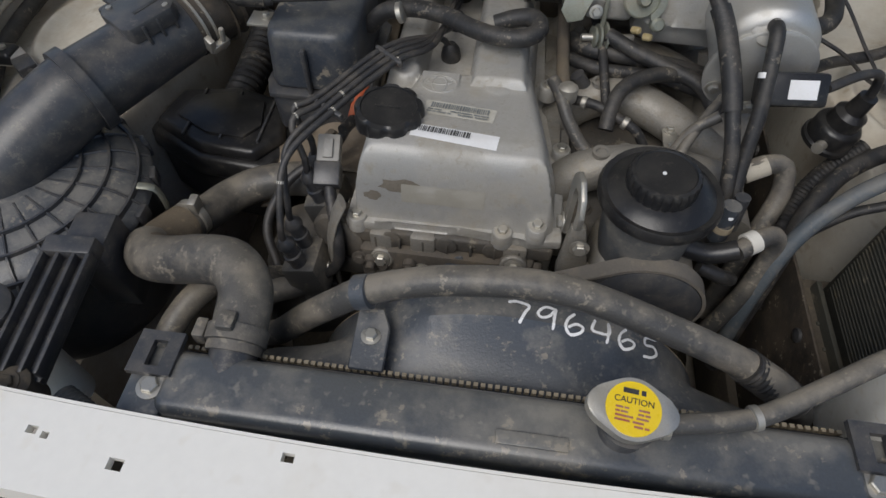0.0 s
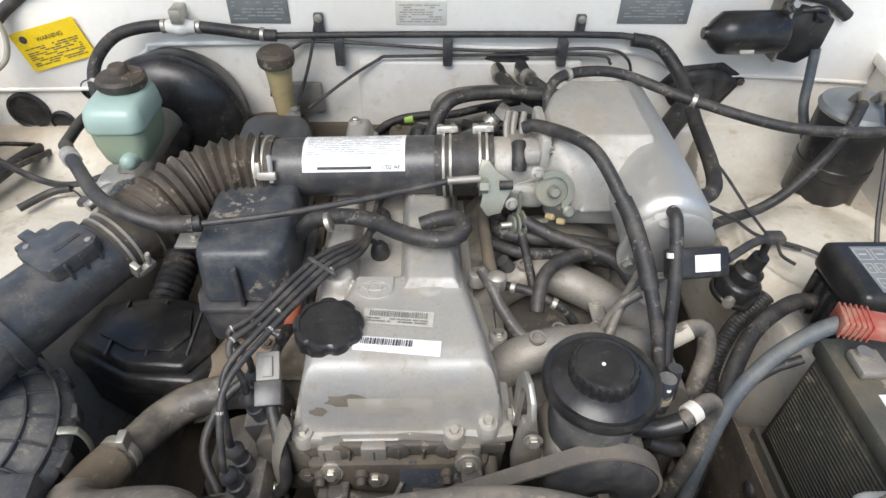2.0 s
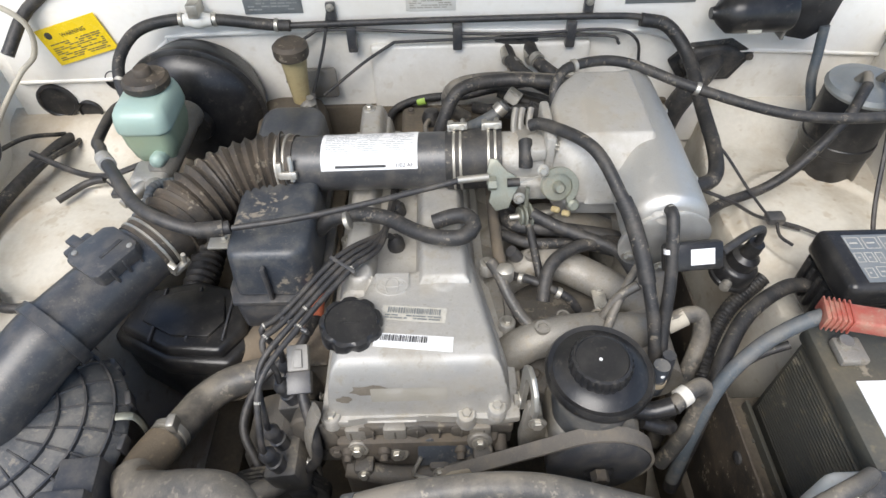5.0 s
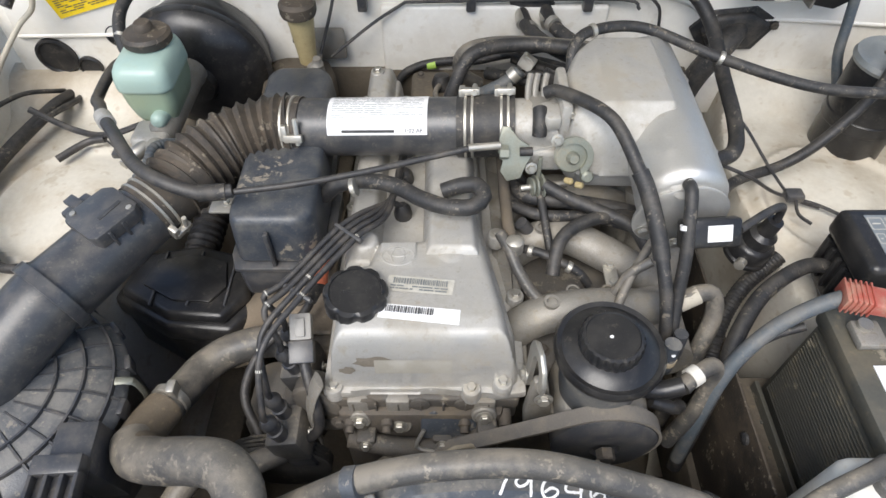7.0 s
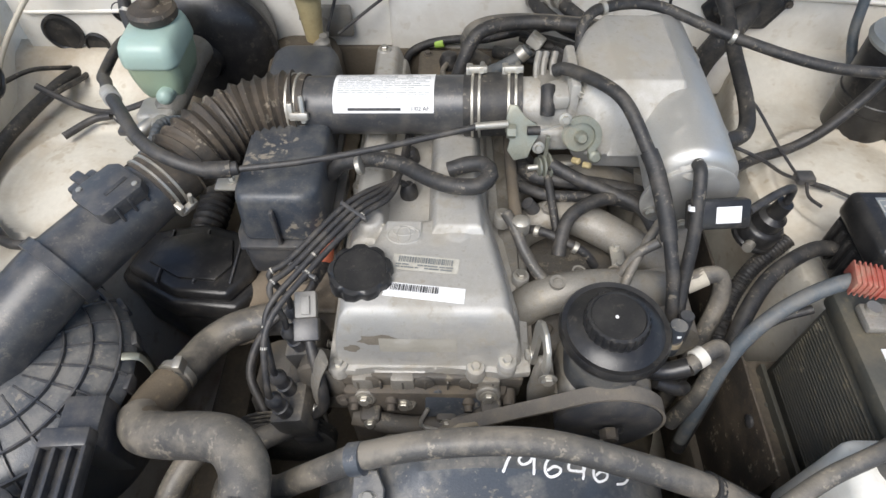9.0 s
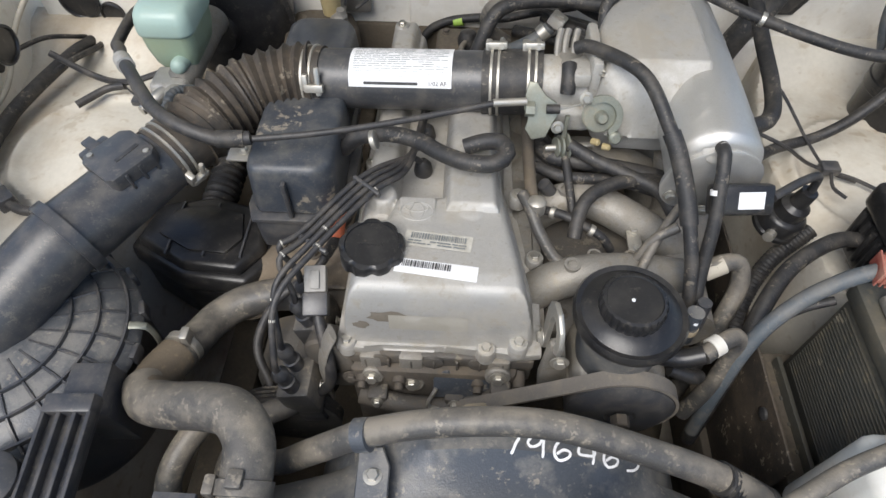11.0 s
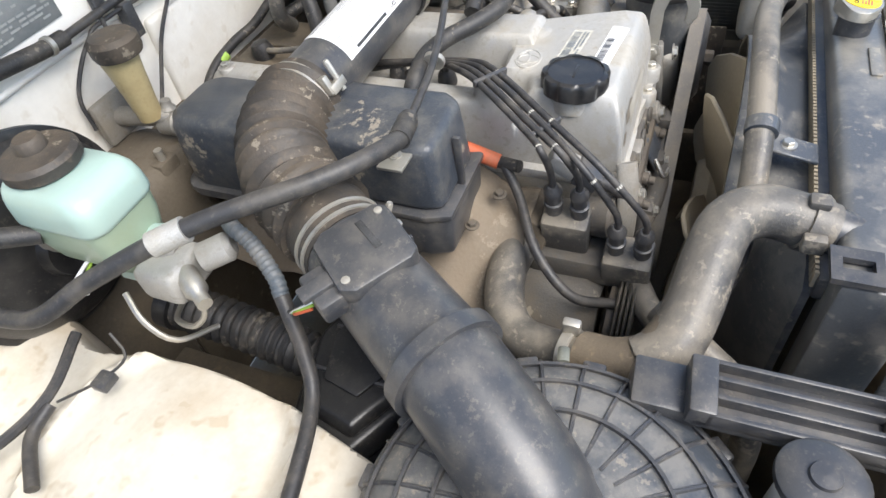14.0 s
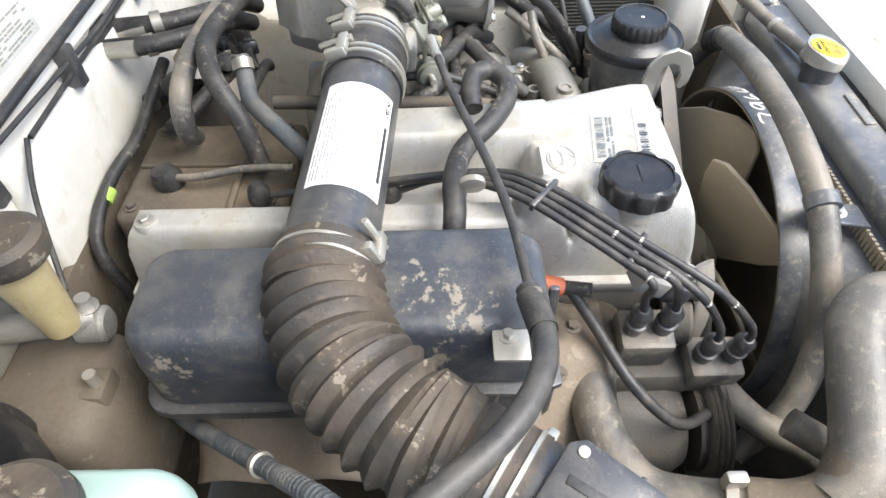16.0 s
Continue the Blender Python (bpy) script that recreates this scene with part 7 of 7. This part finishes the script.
# throttle linkage
CAM, CAX = V(0.152, 0.755, 1.050), V(0.12, -1, 0.45)
cam_m = frame_matrix(CAM, (1, 0.1, 0), CAX)
part("spindle", lathe([(0.009, -0.03), (0.009, 0.020), (0.006, 0.024)], CAM, CAX, 14), "zinc", th)
part("cam_wheel", lathe([(0.006, 0.0), (0.022, 0.0), (0.024, 0.002), (0.020, 0.005), (0.024, 0.008), (0.022, 0.010), (0.006, 0.011)], CAM, CAX, 36), "zinc", th, "zinc-plated throttle cam")
part("cam_arm", prism([(0.030 * math.cos(radians(a)), 0.030 * math.sin(radians(a))) for a in range(130, -71, -12)] + [(0.016, -0.030), (0.012, -0.022)] +
     [(0.021 * math.cos(radians(a)), 0.021 * math.sin(radians(a))) for a in range(-55, 131, 15)], 0.010, 0.016, 0.001, 1, m=cam_m), "zinc", th, "hooked zinc throttle arm")
part("arm_end", lathe([(0.009, 0), (0.009, 0.012), (0.006, 0.015)], cam_m @ V(0.022, -0.030, 0.006), CAX, 18), "zinc", th)
part("return_spring", tube([cam_m @ V(0.016 * math.cos(t), 0.016 * math.sin(t), -0.004 - 0.0011 * t) for t in (0.5 * k for k in range(40))], 0.0016, n=5, step=0.004), "steel", th)
bkt = frame_matrix((0.066, 0.750, 1.062), (1, 0, 0.05), (0.1, -1, 0.5))
part("cable_bracket", prism([(-0.012, 0.036), (0.000, 0.034), (0.010, 0.016), (0.026, 0.008), (0.030, -0.008), (0.020, -0.020), (0.014, -0.040), (-0.006, -0.044), (-0.016, -0.028), (-0.010, -0.014), (-0.018, -0.002), (-0.016, 0.018)], 0, 0.004, 0.0012, 2, m=bkt), "zinc", th, "pressed zinc cable bracket")
part("adjuster_nut", lathe([(0.010, -0.006), (0.010, 0.006)], bkt @ V(-0.010, 0.0, 0.008), (1, 0, 0), 6), "zinc", th, smooth=False)
part("cable_boot", tube([bkt @ V(0.012, 0.0, 0.009), bkt @ V(0.030, 0.0, 0.009)], 0.0065, n=12), "rubber", th)
part("inner_cable", tube([bkt @ V(0.03, 0.0, 0.009), cam_m @ V(0.0, 0.022, 0.006)], 0.0014, n=6), "steel", th)
for k, hh in enumerate((0.0, 0.008, 0.014)):
    part("dashpot_disc", lathe([(0.010, hh), (0.021 - 0.003 * k, hh + 0.001), (0.021 - 0.003 * k, hh + 0.004), (0.010, hh + 0.005)], (0.118, 0.752, 0.990), (-1, -0.25, 0.1), 28), "zinc", th)
part("dashpot_stem", lathe([(0.005, -0.04), (0.005, 0.032), (0.004, 0.034)], (0.118, 0.752, 0.990), (-1, -0.25, 0.1), 12), "steel", th)
part("strut", rbox((0.108, 0.752, 0.985), (0.114, 0.758, 1.045), 0.001), "zinc", th)
part("black_plug", tube([(0.107, 0.795, 1.100), (0.107, 0.780, 1.092), (0.107, 0.770, 1.072)], 0.0105, n=12), "rubber", th)
part("lower_casting", rbox((0.085, 0.765, 1.005), (0.150, 0.80, 1.045), 0.010, 3), "alu", th)
part("yellow_screw", lathe([(0.005, 0), (0.005, 0.010), (0.003, 0.012)], (0.150, 0.742, 1.012), (0.6, -0.6, 0.3), 8), "amber", th)
part("yellow_screw", lathe([(0.005, 0), (0.005, 0.010), (0.003, 0.012)], (0.166, 0.742, 1.003), (0.8, -0.4, 0.2), 8), "amber", th)
for x in (0.095, 0.105, 0.118):
    part("nipple", tube([(x, 0.83, 1.08), (x, 0.845, 1.10), (x + 0.004, 0.86, 1.112)], 0.005, n=8), "alu_dusty", th)
part("port_block", rbox((0.095, 0.805, 1.075), (0.132, 0.85, 1.092), 0.006), "alu_dusty", th)
for y in (0.785, 0.86):
    bolt(th, (0.148, y, 1.10), (0.6, -0.2, 0.8), 0.007)

# dark clutter between the steering reservoir and the battery
hose("corrugated_loom", [(0.50, 0.70, 0.885), (0.44, 0.66, 0.85), (0.40, 0.60, 0.80), (0.385, 0.52, 0.72)], 0.012, "rubber", "black corrugated loom tube beside the battery", "wiring", n=12, ribs=0.0015, pitch=0.006)
# invented dark sheet that covers the pale floor to darken this gap
gd = thing("splash_guard", "dark sheet added below the wheel house to darken the gap", "splash guard")
part("flap", rbox((0.415, 0.36, 0.45), (0.420, 0.98, 0.80), 0.002), "rubber_brown", gd)
for y in (0.45, 0.62, 0.80):
    part("stud", lathe([(0.010, 0), (0.010, 0.004), (0.005, 0.006)], (0.415, y, 0.77), (-1, 0, 0), 12), "plastic", gd)

# more plumbing over the runners
hose("fuel_hose", [(0.105, 0.80, 0.99), (0.115, 0.74, 0.985), (0.122, 0.69, 0.965), (0.128, 0.655, 0.945)], 0.0065, "rubber", "black fuel hose from the rail", n=10)
hose("throttle_coolant_hose", [(0.12, 0.745, 1.0), (0.155, 0.725, 0.992), (0.20, 0.705, 0.985), (0.245, 0.685, 0.975), (0.27, 0.66, 0.95)], 0.010, "rubber", "black coolant hose below the throttle", n=12)
hose("thin_wire", [(0.44, 0.94, 1.0), (0.47, 0.90, 0.985), (0.52, 0.85, 0.93), (0.56, 0.82, 0.895), (0.60, 0.80, 0.89)], 0.0025, "wire", "thin black wire over the wheel house", "wiring", n=6)
hose("thin_wire", [(0.40, 0.80, 0.99), (0.46, 0.80, 0.96), (0.53, 0.82, 0.905), (0.60, 0.80, 0.895), (0.66, 0.74, 0.90)], 0.003, "wire", "thin black wire over the wheel house", "wiring", n=6)
jb = thing("wire_joint", "small black wire joint on the wheel house", "connector")
part("plug", rbox((0.545, 0.808, 0.893), (0.575, 0.832, 0.908), 0.004), "plastic", jb)
part("tail", tube([(0.56, 0.81, 0.90), (0.555, 0.78, 0.897), (0.57, 0.76, 0.895)], 0.003, n=6), "wire", jb)
bs = thing("runner_bracket", "dusty steel bracket on the intake runner", "bracket")
part("strap", rbox((0.205, 0.60, 0.925), (0.225, 0.66, 0.929), 0.001), "steel", bs)
bolt(bs, (0.215, 0.615, 0.929), r=0.006)
bolt(bs, (0.215, 0.648, 0.929), r=0.006)

# small clamps and ends on the larger hoses
def clamp_on(name, at, axis, r):
    part("spring_clamp", lathe([(r, -0.004), (r + 0.002, -0.003), (r + 0.002, 0.003), (r, 0.004)], at, axis, 20), "steel", bpy.data.objects[name], "zinc spring clamp")
clamp_on("breather_hose", (-0.155, 0.7045, 1.034), (1, 0.05, 0.3), 0.0115)
clamp_on("blue_vacuum_hose", (-0.40, 0.890, 0.948), (-0.5, -0.65, 0.5), 0.0092)
clamp_on("overflow_hose", (0.246, 0.235, 0.972), (1, 0.32, 0.1), 0.0095)
for y in (0.40, 0.44, 0.48):
    part("rib", rbox((0.4525, y, 0.58), (0.4565, y + 0.006, 0.755), 0.001), "battery", bpy.data.objects["battery_shield"])

# housing detail behind the head
hb = bpy.data.objects["rear_head_plate"]
part("rib", rbox((-0.085, 0.985, 0.934), (0.080, 0.993, 0.941), 0.002), "under", hb)
part("rib", rbox((-0.005, 0.93, 0.934), (0.003, 1.12, 0.940), 0.002), "under", hb)
for x, y in ((-0.075, 0.94), (0.07, 0.94), (-0.075, 1.11), (0.07, 1.11)):
    bolt(hb, (x, y, 0.935), r=0.006, mat="iron")
clamp_on("fuel_vapour_hose", (0.397, 0.918, 1.10), (0.8, -0.35, -0.15), 0.0088)
clamp_on("fuel_vapour_hose", (0.20, 0.95, 1.128), (1, 0.4, 0.1), 0.0088)
clamp_on("brake_vacuum_hose", (-0.485, 1.1465, 1.1215), (1, 0.1, 0), 0.0105)
clamp_on("brake_vacuum_hose", (-0.425, 1.150, 1.1185), (1, 0.1, 0), 0.0105)
clamp_on("brake_vacuum_hose", (-0.315, 1.150, 1.105), (1, 0, -0.1), 0.0105)
clamp_on("brake_vacuum_hose", (-0.580, 1.035, 1.067), (0.2, 1, 0.6), 0.0105)
boot = bpy.data.objects["steering_shaft_boot"]
for p, d in (((-0.46, 0.995, 0.819), (0, -1, -0.15)), ((-0.469, 0.73, 0.782), (0, -1, -0.15))):
    part("end_collar", lathe([(0.027, -0.012), (0.035, -0.010), (0.035, 0.010), (0.027, 0.012)], p, d, 24), "black", boot, "smooth end collar")
